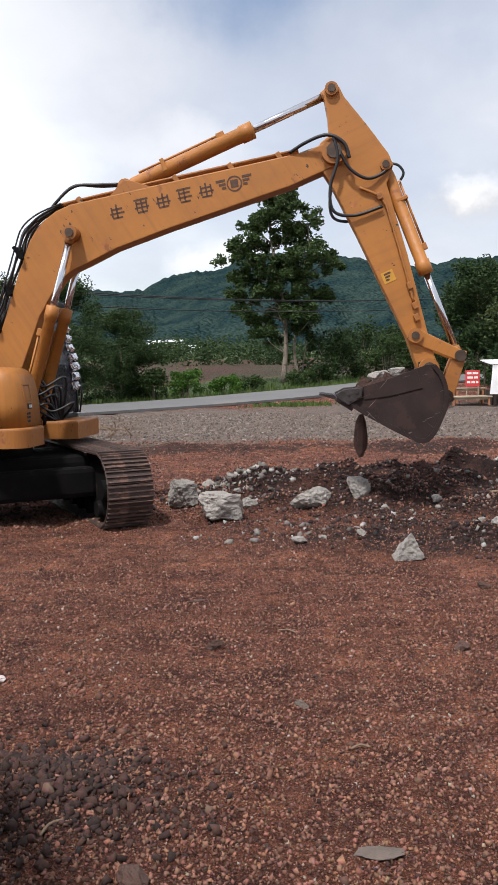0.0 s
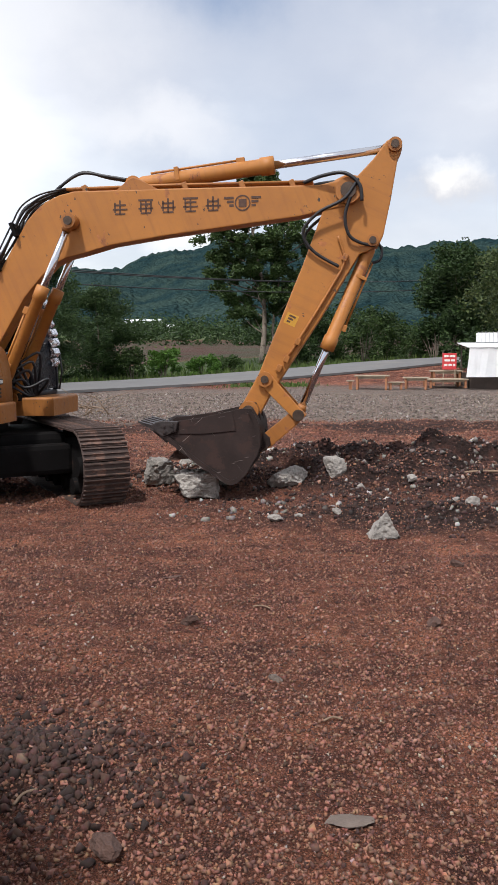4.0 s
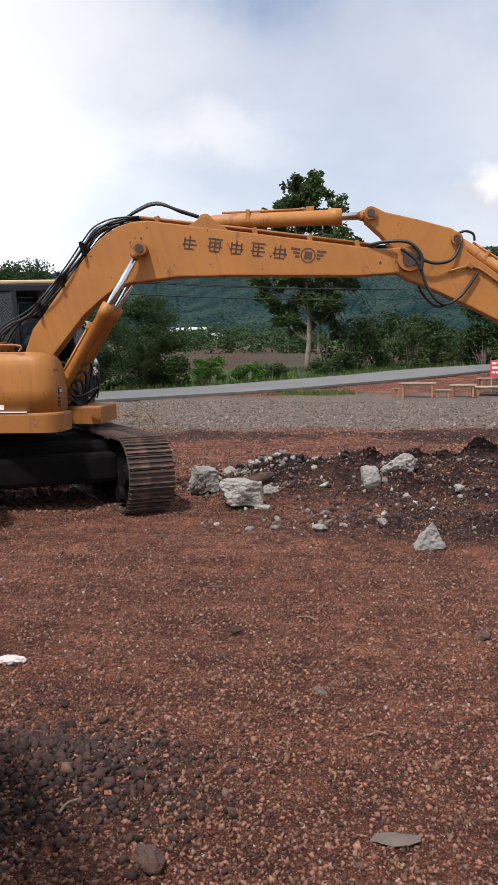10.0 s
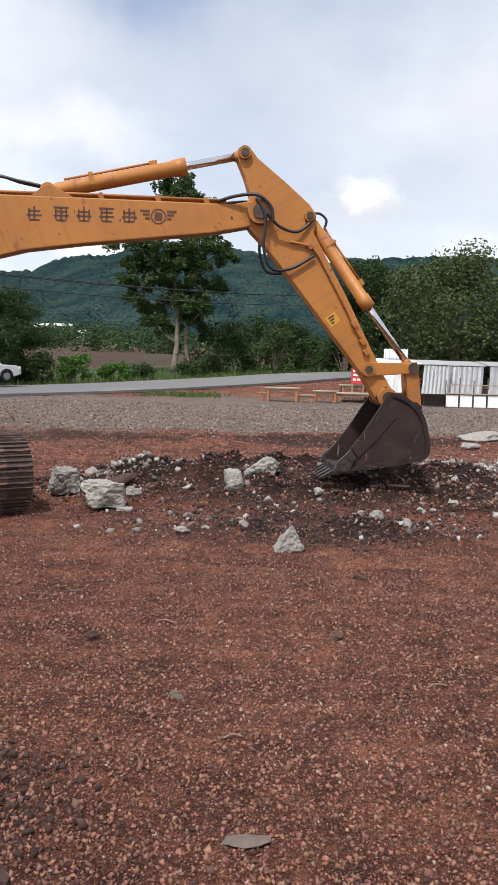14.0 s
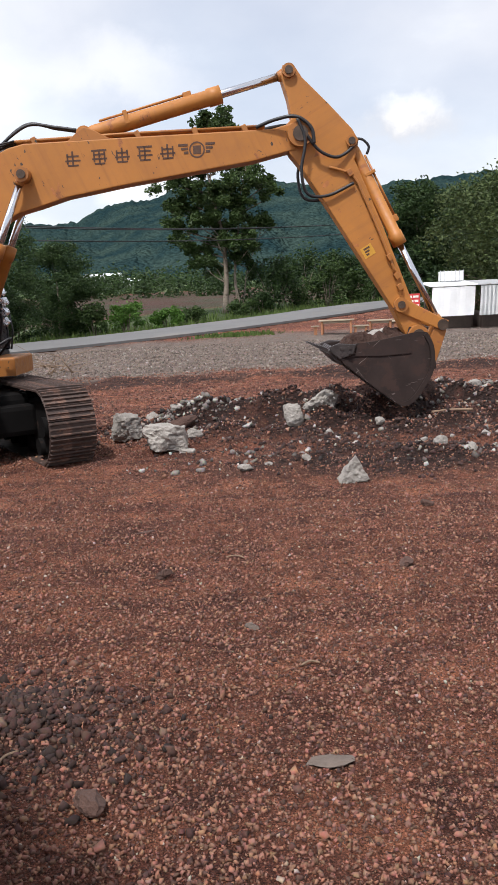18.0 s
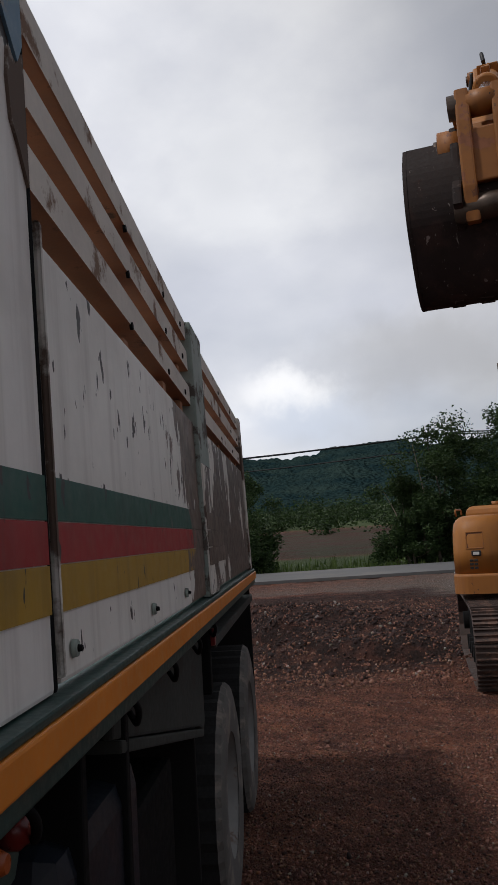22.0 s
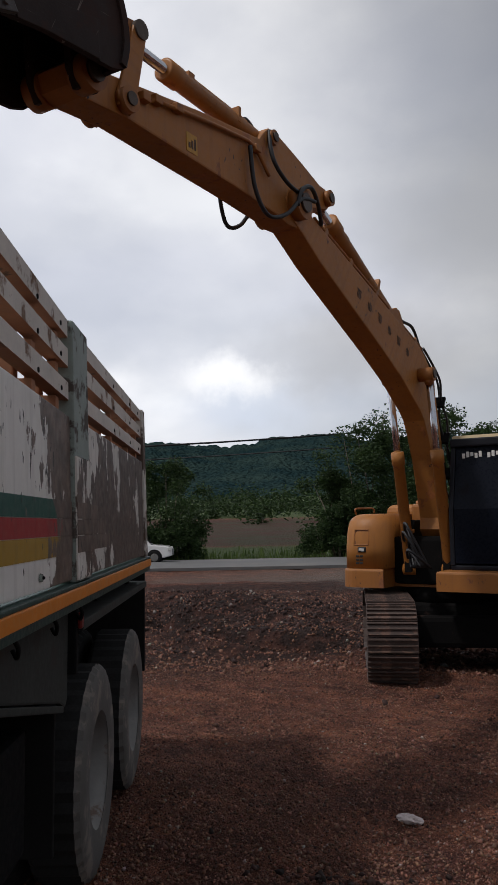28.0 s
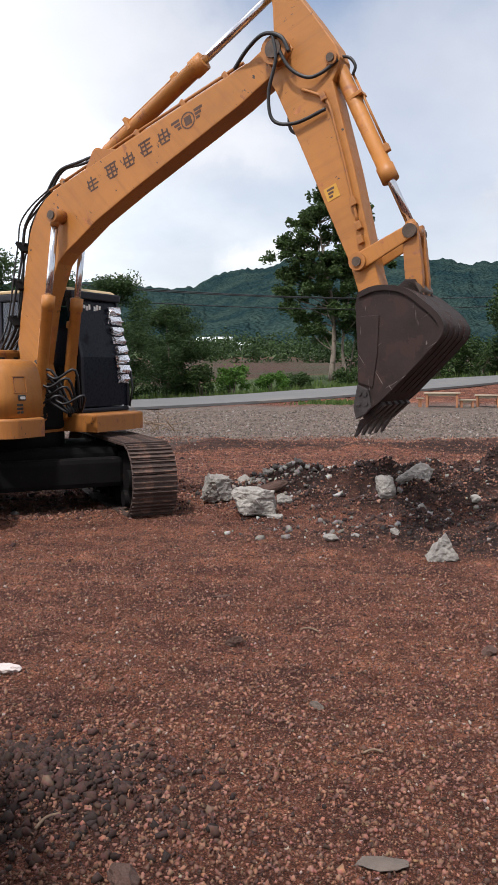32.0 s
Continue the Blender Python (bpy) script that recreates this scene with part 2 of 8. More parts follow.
def peeling(name, paint, under, s_from, s_to, least, most, chips=0.30, soil=(0.33, 0.29, 0.25), size=1.0):
    """Old paint that has flaked off in ragged, upright patches, more so along the body; chips and runs of dirt."""
    m = material(name, paint, 0.55, 0, 0.10, 1.3, 22, 0.10)
    n, l = m.node_tree.nodes, m.node_tree.links
    b = n["Principled BSDF"]
    src = b.inputs["Base Color"].links[0].from_socket
    tc = n.new("ShaderNodeTexCoord")

    def tex(sx, sz, det, rg, off=0.0):
        mp = n.new("ShaderNodeMapping")
        mp.inputs["Scale"].default_value, mp.inputs["Location"].default_value = (sx, sx, sz), (off, 0, 0)
        t = n.new("ShaderNodeTexNoise")
        t.inputs["Scale"].default_value, t.inputs["Detail"].default_value, t.inputs["Roughness"].default_value = 1.0, det, rg
        l.new(tc.outputs["Object"], mp.inputs[0])
        l.new(mp.outputs[0], t.inputs["Vector"])
        return t.outputs["Fac"]

    def span(v, a, c, p=0.0, q=1.0):
        r = n.new("ShaderNodeMapRange")
        for key, val in (("From Min", a), ("From Max", c), ("To Min", p), ("To Max", q)):
            r.inputs[key].default_value = val
        l.new(v, r.inputs["Value"])
        return r.outputs["Result"]

    def calc(op, a, c):
        x = n.new("ShaderNodeMath")
        x.operation, x.use_clamp = op, op != "ADD"
        for k, v in enumerate((a, c)):
            if isinstance(v, float):
                x.inputs[k].default_value = v
            else:
                l.new(v, x.inputs[k])
        return x.outputs[0]

    def blend(fac, a, c):
        x = n.new("ShaderNodeMix")
        x.data_type = "RGBA"
        l.new(fac, x.inputs["Factor"])
        for key, v in (("A", a), ("B", c)):
            if isinstance(v, tuple):
                x.inputs[key].default_value = (*v, 1)
            else:
                l.new(v, x.inputs[key])
        return x.outputs["Result"]

    xyz = n.new("ShaderNodeSeparateXYZ")
    l.new(tc.outputs["Object"], xyz.inputs[0])
    level = span(xyz.outputs["X"], s_from, s_to, least, most)
    flake = span(calc("ADD", tex(3.4 * size, 2.0 * size, 9, 0.62), level), 0.985, 1.0)
    chip = calc("MULTIPLY", span(tex(26 * size, 11 * size, 3, 0.5, 4.0), 0.655, 0.67), span(tex(3.0, 3.0, 2, 0.5, 9.0), 0.60 - chips * 0.4, 0.66 - chips * 0.4))
    runs = span(tex(14, 0.7, 4, 0.6, 2.0), 0.50, 0.80, 0.0, 0.45)
    grime = span(tex(1.6, 2.4, 6, 0.6, 7.0), 0.5, 0.75, 0.0, 0.35)
    col = blend(grime, src, soil)
    col = blend(runs, col, tuple(c * 0.85 for c in soil))
    col = blend(flake, col, blend(span(tex(9, 9, 5, 0.6, 1.0), 0.4, 0.65), under, tuple(c * 1.9 for c in under)))
    col = blend(chip, col, (0.035, 0.028, 0.025))
    l.new(col, b.inputs["Base Color"])
    return m


YELLOW = peeling("machine_yellow_paint", (0.385, 0.150, 0.027), (0.24, 0.086, 0.026), -9, 9, 0.355, 0.355, 0.10, (0.22, 0.084, 0.030), 1.3)
YELLOW_OLD = peeling("worn_yellow_paint", (0.33, 0.125, 0.025), (0.17, 0.062, 0.025), -9, 9, 0.38, 0.38, 0.16, (0.17, 0.066, 0.028), 2.0)
TRACK_STEEL = material("dusty_track_steel", (0.075, 0.050, 0.042), 0.65, 0.25, 0.35, 5, 60, 0.4, (0.17, 0.10, 0.075), 0.45, 6)
# near-black base: shade under the machine is put into the steel's colour
DARK_STEEL = material("shade_dark_undercarriage_steel", (0.007, 0.0065, 0.0065), 0.85, 0.0, 0.35, 4, 60, 0.3, (0.035, 0.022, 0.018), 0.3, 4, spec=0.1)
BUCKET_STEEL = material("worn_bucket_steel", (0.028, 0.0185, 0.0165), 0.7, 0.0, 0.4, 3, 60, 0.3, (0.046, 0.028, 0.024), 0.45, 4, spec=0.22)


def scratches(m, light, turn, long, fine, above):
    """Bare bright scores in the steel, along one slant."""
    n, l = m.node_tree.nodes, m.node_tree.links
    b = n["Principled BSDF"]
    src = b.inputs["Base Color"].links[0].from_socket
    tc, mp, spin, t, r, x = (n.new("ShaderNode" + k) for k in ("TexCoord", "Mapping", "Mapping", "TexNoise", "MapRange", "Mix"))
    spin.inputs["Rotation"].default_value = (0, math.radians(turn), 0)
    mp.inputs["Scale"].default_value = (long, fine, fine)
    t.inputs["Scale"].default_value, t.inputs["Detail"].default_value, t.inputs["Distortion"].default_value = 1.0, 3.0, 0.6
    r.inputs["From Min"].default_value, r.inputs["From Max"].default_value, r.inputs["To Max"].default_value = above, above + 0.03, 0.8
    x.data_type = "RGBA"
    l.new(tc.outputs["Object"], spin.inputs[0])
    l.new(spin.outputs[0], mp.inputs[0])
    l.new(mp.outputs[0], t.inputs["Vector"])
    l.new(t.outputs["Fac"], r.inputs["Value"])
    l.new(r.outputs["Result"], x.inputs["Factor"])
    l.new(src, x.inputs["A"])
    x.inputs["B"].default_value = (*light, 1)
    l.new(x.outputs["Result"], b.inputs["Base Color"])


scratches(BUCKET_STEEL, (0.26, 0.22, 0.20), 35, 1.6, 24.0, 0.705)
scratches(BUCKET_STEEL, (0.20, 0.165, 0.15), -55, 1.2, 30.0, 0.70)
scratches(BUCKET_STEEL, (0.16, 0.13, 0.12), 5, 3.0, 46.0, 0.70)
TOOTH_STEEL = material("tooth_steel", (0.07, 0.06, 0.058), 0.45, 0.6, 0.4, 9, 60, 0.3)
CHROME = material("chrome_rod", (0.62, 0.63, 0.66), 0.16, 1.0, 0.06, 8, 60, 0.02)
HOSE = material("black_rubber_hose", (0.014, 0.014, 0.016), 0.5, 0, 0.3, 20, 80, 0.1)
CAB_BLACK = material("black_cab_paint", (0.012, 0.013, 0.018), 0.45, 0, 0.3, 3, 50, 0.05, (0.05, 0.04, 0.036), 0.20, 3, spec=0.25)
CAB_ROOF = material("faded_cream_roof", (0.48, 0.36, 0.20), 0.6, 0, 0.2, 4, 50, 0.1, (0.2, 0.12, 0.07), 0.3, 4)
FOIL = material("crumpled_foil", (0.80, 0.81, 0.84), 0.22, 0.9, 0.12, 30, 90, 0.5, fine_depth=0.01)
RUST = material("rusty_mesh", (0.13, 0.05, 0.025), 0.8, 0, 0.3, 20, 80, 0.3)
DULL_STONE = material("dull_brown_stone", (0.125, 0.098, 0.082), 0.9, 0, 0.25, 9, 60, 0.6, fine_depth=0.01)
MARK = material("dark_lettering_paint", (0.075, 0.035, 0.02), 0.6, 0, 0.3, 30, 90, 0.05)
WHITE_MARK = material("white_lettering_paint", (0.75, 0.74, 0.70), 0.6, 0, 0.15, 30, 90, 0.05)
BLACK_MARK = material("black_panel_paint", (0.02, 0.02, 0.02), 0.5, 0, 0.2, 20, 60, 0.05)
STICKER = material("yellow_sticker", (0.52, 0.27, 0.03), 0.5, 0, 0.15, 30, 90, 0.05)
LAMP_LENS = material("lamp_lens", (0.65, 0.65, 0.62), 0.15, 0, 0.1, 30, 90, 0.05)
PIN_STEEL = material("greasy_pin_steel", (0.085, 0.06, 0.045), 0.45, 0.5, 0.4, 14, 90, 0.2)
CONCRETE = material("broken_concrete", (0.34, 0.315, 0.285), 0.9, 0, 0.30, 9, 38, 1.0, (0.15, 0.115, 0.095), 0.36, 11, fine_depth=0.035, per_object=0.35, sharp=0.12)
CLOD = material("dark_soil_clod", (0.095, 0.052, 0.040), 0.95, 0, 0.4, 8, 60, 0.8, fine_depth=0.02, per_object=0.5)
ASPHALT = material("pale_asphalt", (0.128, 0.127, 0.126), 0.85, 0, 0.12, 0.6, 14, 0.3, (0.16, 0.15, 0.14), 0.4, 0.25)
TRUCK_WHITE = material("old_white_truck_paint", (0.76, 0.745, 0.70), 0.55, 0, 0.10, 1.6, 24, 0.08, (0.30, 0.26, 0.22), 0.17, 2.6)
TRUCK_PEELED = material("peeled_white_truck_paint", (0.60, 0.575, 0.53), 0.62, 0, 0.12, 2.0, 30, 0.2, (0.115, 0.080, 0.062), 0.56, 2.1)
PANEL_FRONT = peeling("front_panel_paint", (0.80, 0.785, 0.75), (0.10, 0.072, 0.055), 0.6, 1.3, 0.20, 0.30, 0.1)
PANEL_MID = peeling("middle_panel_paint", (0.80, 0.785, 0.74), (0.105, 0.075, 0.060), 2.20, 3.25, 0.24, 0.72, 0.6)
PANEL_REAR = peeling("rear_panel_paint", (0.72, 0.69, 0.64), (0.082, 0.058, 0.048), 3.2, 4.2, 0.44, 0.57, 0.5)
STRIPE_GREEN = peeling("green_stripe_paint", (0.010, 0.085, 0.062), (0.10, 0.072, 0.058), 2.20, 3.12, 0.26, 0.70, 0.5, (0.055, 0.042, 0.033))
STRIPE_RED = peeling("red_stripe_paint", (0.36, 0.020, 0.022), (0.10, 0.072, 0.058), 2.20, 3.12, 0.26, 0.70, 0.5, (0.055, 0.042, 0.033))
STRIPE_YELLOW = peeling("yellow_stripe_paint", (0.42, 0.25, 0.025), (0.10, 0.072, 0.058), 2.20, 3.12, 0.26, 0.70, 0.5, (0.055, 0.042, 0.033))
ORANGE_BAND = material("orange_rail_paint", (0.72, 0.235, 0.028), 0.45, 0, 0.12, 4, 40, 0.05, (0.22, 0.10, 0.05), 0.15, 5)
RAIL_GREEN = material("dark_green_rail_paint", (0.018, 0.050, 0.044), 0.5, 0, 0.25, 5, 50, 0.1, (0.08, 0.06, 0.05), 0.25, 5)
BLUE_PAINT = material("peeling_blue_paint", (0.10, 0.20, 0.29), 0.55, 0, 0.15, 5, 50, 0.1, (0.34, 0.33, 0.30), 0.33, 6)
POST_PAINT = material("flaking_grey_green_paint", (0.25, 0.30, 0.27), 0.6, 0, 0.2, 5, 50, 0.2, (0.085, 0.07, 0.06), 0.46, 7)
SLAT_WHITE = material("weathered_white_slat", (0.66, 0.62, 0.56), 0.75, 0, 0.15, 3, 40, 0.3, (0.22, 0.14, 0.095), 0.40, 5)
SLAT_WOOD = material("bare_reddish_wood", (0.34, 0.15, 0.075), 0.8, 0, 0.25, 3, 50, 0.3, (0.12, 0.07, 0.045), 0.3, 6)
# near-black under the grime: shade below the lorry is put into the base
CHASSIS = material("shade_black_grimy_chassis", (0.006, 0.0065, 0.007), 0.75, 0.0, 0.35, 3, 40, 0.2, (0.030, 0.024, 0.021), 0.28, 4, spec=0.12)
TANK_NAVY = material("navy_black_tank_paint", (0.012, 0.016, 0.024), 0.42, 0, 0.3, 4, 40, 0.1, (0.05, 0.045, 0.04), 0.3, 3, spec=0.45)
# grey-green darkened, with the shade under the body put into it
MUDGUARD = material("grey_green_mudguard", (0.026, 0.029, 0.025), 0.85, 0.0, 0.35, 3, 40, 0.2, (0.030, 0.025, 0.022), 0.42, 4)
# rubber deepened to near-black: the wheel wells' shade is in the colour
TREAD = material("shade_dark_tread_rubber", (0.012, 0.012, 0.012), 0.9, 0, 0.3, 6, 60, 0.4, (0.028, 0.024, 0.021), 0.3, 6)
TYRE = material("dusty_tyre_rubber", (0.115, 0.108, 0.10), 0.9, 0, 0.25, 5, 60, 0.4, (0.21, 0.18, 0.155), 0.45, 5)
RIM = material("dusty_rim", (0.19, 0.185, 0.175), 0.6, 0.3, 0.25, 5, 50, 0.2, (0.13, 0.09, 0.07), 0.4, 5)
LAMP_RED = material("red_lamp_lens", (0.16, 0.012, 0.010), 0.35, 0, 0.1, 20, 90, 0.05)
LAMP_AMBER = material("amber_lamp_lens", (0.34, 0.07, 0.012), 0.35, 0, 0.1, 20, 90, 0.05)
CAR_WHITE = material("white_car_paint", (0.80, 0.80, 0.79), 0.25, 0, 0.03, 4, 40, 0.0, coat=0.6)
CAR_SILVER = material("silver_car_paint", (0.55, 0.57, 0.60), 0.3, 0.4, 0.03, 4, 40, 0.0, coat=0.5)
CAR_GLASS = material("dark_car_glass", (0.02, 0.024, 0.028), 0.06, 0, 0.05, 4, 40, 0.0, spec=0.8)
CAR_BLACK = material("black_car_trim", (0.012, 0.012, 0.012), 0.75, 0, 0.2, 8, 40, 0.05, spec=0.15)
TANK_WHITE = material("dusty_tank_paint", (0.50, 0.50, 0.44), 0.5, 0, 0.12, 2, 30, 0.05, (0.38, 0.33, 0.25), 0.28, 1.3)
# dark olive holds the shade below the tank, with grime over it
TANK_SHADE_GRIME = material("olive_grey_shaded_grimy_tank", (0.085, 0.088, 0.062), 0.7, 0, 0.3, 2, 30, 0.1, (0.05, 0.045, 0.035), 0.4, 3)
TANK_GREEN = material("green_tank_band", (0.10, 0.28, 0.10), 0.5, 0, 0.15, 3, 30, 0.05)
TABLE_WOOD = material("weathered_table_wood", (0.33, 0.265, 0.19), 0.8, 0, 0.25, 3, 40, 0.3, (0.18, 0.12, 0.085), 0.3, 5)
TARP_WHITE = material("white_tarpaulin", (0.80, 0.81, 0.82), 0.55, 0, 0.05, 2, 20, 0.1)
TARP_GREY = material("grey_corrugated_sheet", (0.42, 0.43, 0.44), 0.5, 0.2, 0.15, 3, 30, 0.1, (0.24, 0.20, 0.17), 0.3, 3)
STALL_DARK = material("dark_stall_wood", (0.07, 0.05, 0.04), 0.8, 0, 0.3, 3, 30, 0.2)
SIGN_RED = material("red_sign_paint", (0.55, 0.045, 0.05), 0.5, 0, 0.1, 5, 40, 0.0)
SACK = material("dirty_white_plastic", (0.58, 0.50, 0.48), 0.6, 0, 0.1, 8, 60, 0.5, (0.4, 0.28, 0.22), 0.2, 9, fine_depth=0.02)
TWIG = material("dry_twig", (0.20, 0.135, 0.09), 0.85, 0, 0.35, 8, 60, 0.3)
BARK = material("pale_bark", (0.20, 0.165, 0.13), 0.9, 0, 0.3, 3, 25, 0.6, (0.09, 0.07, 0.05), 0.4, 4, fine_depth=0.02)
HOUSE_WALL = material("pale_far_wall", (0.5, 0.5, 0.48), 0.8, 0, 0.1, 1, 10, 0.0)
HOUSE_ROOF = material("white_metal_roof", (0.75, 0.79, 0.82), 0.5, 0, 0.08, 1, 10, 0.0)
WIRE = material("black_cable", (0.02, 0.02, 0.022), 0.6, 0, 0.2, 5, 40, 0.0)
POLE = material("concrete_pole", (0.38, 0.37, 0.35), 0.85, 0, 0.15, 3, 30, 0.3)


def glass(name, tint, rough=0.05):
    m = bpy.data.materials.new(name)
    m.use_nodes = True
    b = m.node_tree.nodes["Principled BSDF"]
    b.inputs["Base Color"].default_value = (*tint, 1)
    b.inputs["Roughness"].default_value = rough
    b.inputs["Transmission Weight"].default_value = 0.85
    b.inputs["IOR"].default_value = 1.45
    return m


CAB_GLASS = glass("navy_tinted_glass", (0.08, 0.10, 0.14))
DARK_FILM = material("navy_black_window_film", (0.005, 0.007, 0.013), 0.30, 0, 0.2, 2, 30, 0.0, (0.014, 0.014, 0.017), 0.3, 3, spec=0.14)


def foliage(name, dark, light, spread=1.0):
    """Leaves: the colour differs from leaf to leaf, and light passes a little way through."""
    m = bpy.data.materials.new(name)
    m.use_nodes = True
    n, l = m.node_tree.nodes, m.node_tree.links
    b = n["Principled BSDF"]
    g = n.new("ShaderNodeNewGeometry")
    x = n.new("ShaderNodeMix")
    x.data_type = "RGBA"
    x.inputs["A"].default_value, x.inputs["B"].default_value = (*dark, 1), (*light, 1)
    l.new(g.outputs["Random Per Island"], x.inputs["Factor"])
    t = n.new("ShaderNodeTexNoise")
    t.inputs["Scale"].default_value = 0.8
    tc = n.new("ShaderNodeTexCoord")
    l.new(tc.outputs["Object"], t.inputs["Vector"])
    y = n.new("ShaderNodeMix")
    y.data_type, y.blend_type = "RGBA", "MULTIPLY"
    y.inputs["Factor"].default_value = 0.6 * spread
    r = n.new("ShaderNodeValToRGB")
    r.color_ramp.elements[0].color, r.color_ramp.elements[1].color = (0.35, 0.4, 0.35, 1), (1.3, 1.3, 1.0, 1)
    l.new(t.outputs["Fac"], r.inputs[0])
    l.new(x.outputs["Result"], y.inputs["A"])
    l.new(r.outputs[0], y.inputs["B"])
    l.new(y.outputs["Result"], b.inputs["Base Color"])
    b.inputs["Roughness"].default_value = 0.6
    b.inputs["Specular IOR Level"].default_value = 0.3
    tr = n.new("ShaderNodeBsdfTranslucent")
    l.new(y.outputs["Result"], tr.inputs["Color"])
    ms = n.new("ShaderNodeMixShader")
    ms.inputs[0].default_value = 0.25
    l.new(b.outputs[0], ms.inputs[1])
    l.new(tr.outputs[0], ms.inputs[2])
    l.new(ms.outputs[0], n["Material Output"].inputs[0])
    return m


LEAF = foliage("broad_green_leaves", (0.030, 0.056, 0.018), (0.072, 0.118, 0.036))
LEAF_DARK = foliage("dark_green_leaves", (0.018, 0.040, 0.014), (0.052, 0.092, 0.028))
LEAF_SHADE = foliage("shaded_green_leaves", (0.022, 0.047, 0.017), (0.062, 0.106, 0.034))
LEAF_OLIVE = foliage("olive_green_leaves", (0.045, 0.068, 0.026), (0.10, 0.135, 0.050))
LEAF_BRIGHT = foliage("bright_green_leaves", (0.055, 0.125, 0.020), (0.12, 0.24, 0.045))
GRASS = foliage("grass_blades", (0.05, 0.09, 0.02), (0.12, 0.17, 0.05))


# ---- building helpers ----
def part(name, bm, mat, parent=None, label="", smooth=False):
    """Links a bmesh as one mesh object, under a thing or a part."""
    me = bpy.data.meshes.new(name)
    bm.to_mesh(me)
    bm.free()
    for m in (mat if isinstance(mat, (list, tuple)) else [mat]):
        me.materials.append(m)
    if smooth:
        me.shade_smooth()
    ob = new(name, me)
    ob.parent = parent
    return tagged(ob, label)


def empty(name, x, y, z, turn=0.0):
    ob = new(name)
    ob.empty_display_size = 0.2
    ob.matrix_basis = pose(x, y, z, 0, 0, turn)
    return ob


def box(bm, x0, x1, y0, y1, z0, z1, bevel=0.0, m=None):
    """Adds a box with rounded edges to a bmesh."""
    r = bmesh.ops.create_cube(bm, size=1.0)
    vs = r["verts"]
    bmesh.ops.transform(bm, verts=vs, matrix=Matrix.Translation(((x0 + x1) / 2, (y0 + y1) / 2, (z0 + z1) / 2)) @ Matrix.Diagonal((x1 - x0, y1 - y0, z1 - z0, 1)))
    if bevel:
        es = list({e for v in vs for e in v.link_edges})
        r = bmesh.ops.bevel(bm, geom=es, offset=bevel, segments=2, affect="EDGES", profile=0.6)
        vs = list({v for f in r["faces"] for v in f.verts} | {v for v in vs if v.is_valid})
    if m is not None:
        bmesh.ops.transform(bm, verts=vs, matrix=m)
    return bm


def tube(bm, pts, r, seg=8, caps=True):
    """Adds a round tube along a line of points to a bmesh; r: one radius, or one a point."""
    pts = [Vector(p) for p in pts]
    rs = r if isinstance(r, (list, tuple)) else [r] * len(pts)
    rings, side = [], None
    for k, p in enumerate(pts):
        ahead = (pts[min(k + 1, len(pts) - 1)] - pts[max(k - 1, 0)]).normalized()
        if side is None:
            side = ahead.orthogonal().normalized()
        side = (side - ahead * side.dot(ahead)).normalized()
        up = ahead.cross(side)
        rings.append([bm.verts.new(p + rs[k] * (math.cos(2 * math.pi * j / seg) * side + math.sin(2 * math.pi * j / seg) * up)) for j in range(seg)])
    for a, b in zip(rings, rings[1:]):
        for j in range(seg):
            f = bm.faces.new((a[j], a[(j + 1) % seg], b[(j + 1) % seg], b[j]))
            f.smooth = True
    if caps:
        bm.faces.new(list(reversed(rings[0])))
        bm.faces.new(rings[-1])
    return bm


def prism(bm, outline, y0, y1, bevel=0.0):
    """Adds a plate to a bmesh: an outline in x and z, drawn out from y0 to y1, with rounded rims."""
    a = [bm.verts.new((x, y0, z)) for x, z in outline]
    b = [bm.verts.new((x, y1, z)) for x, z in outline]
    faces = [bm.faces.new(a), bm.faces.new(list(reversed(b)))]
    for k in range(len(a)):
        j = (k + 1) % len(a)
        faces.append(bm.faces.new((a[j], a[k], b[k], b[j])))
    bmesh.ops.recalc_face_normals(bm, faces=faces)
    if bevel:
        rim = [e for e in {e for f in faces[:2] for e in f.edges}]
        bmesh.ops.bevel(bm, geom=rim, offset=bevel, segments=2, affect="EDGES", profile=0.6)
    return bm


def spline(pts, n=6):
    """A smooth line through some points."""
    p = [Vector(q) for q in pts]
    out = []
    for k in range(len(p) - 1):
        a, b, c, d = p[max(k - 1, 0)], p[k], p[k + 1], p[min(k + 2, len(p) - 1)]
        for j in range(n):
            s = j / n
            out.append(0.5 * (2 * b + (c - a) * s + (2 * a - 5 * b + 4 * c - d) * s * s + (3 * b - a - 3 * c + d) * s ** 3))
    return out + [p[-1]]


def interp(x, xs, ys):
    return float(np.interp(x, xs, ys))


def smooth_step(x, a, b):
    s = np.clip((np.asarray(x, float) - a) / (b - a), 0, 1)
    return s * s * (3 - 2 * s)


# ---- the lie of the land ----
# the road runs along y = x + 46 (its near edge) and climbs slowly to the far side of the yard
ROAD_A, ROAD_Z = [-90, -40, -20, -12, -6, 2, 6, 12, 30, 90], [-1.0, -0.25, -0.08, 0.0, 0.16, 0.62, 0.95, 1.2, 1.7, 2.6]
ROAD_WIDE = 7.4


def road_z(a):
    return np.interp(a, ROAD_A, ROAD_Z)


def lumps(x, y):
    """Small unevenness of the yard."""
    return (0.020 * np.sin(1.7 * x + 0.6 * np.sin(1.1 * y)) * np.sin(1.3 * y + 0.8) + 0.012 * np.sin(4.1 * x + 1.3 * y) * np.sin(3.3 * y - 1.9 * x)
            + 0.006 * np.sin(9.7 * x + 2 * np.sin(5 * y)) * np.sin(8.9 * y + 1.2 * np.sin(6.1 * x)))


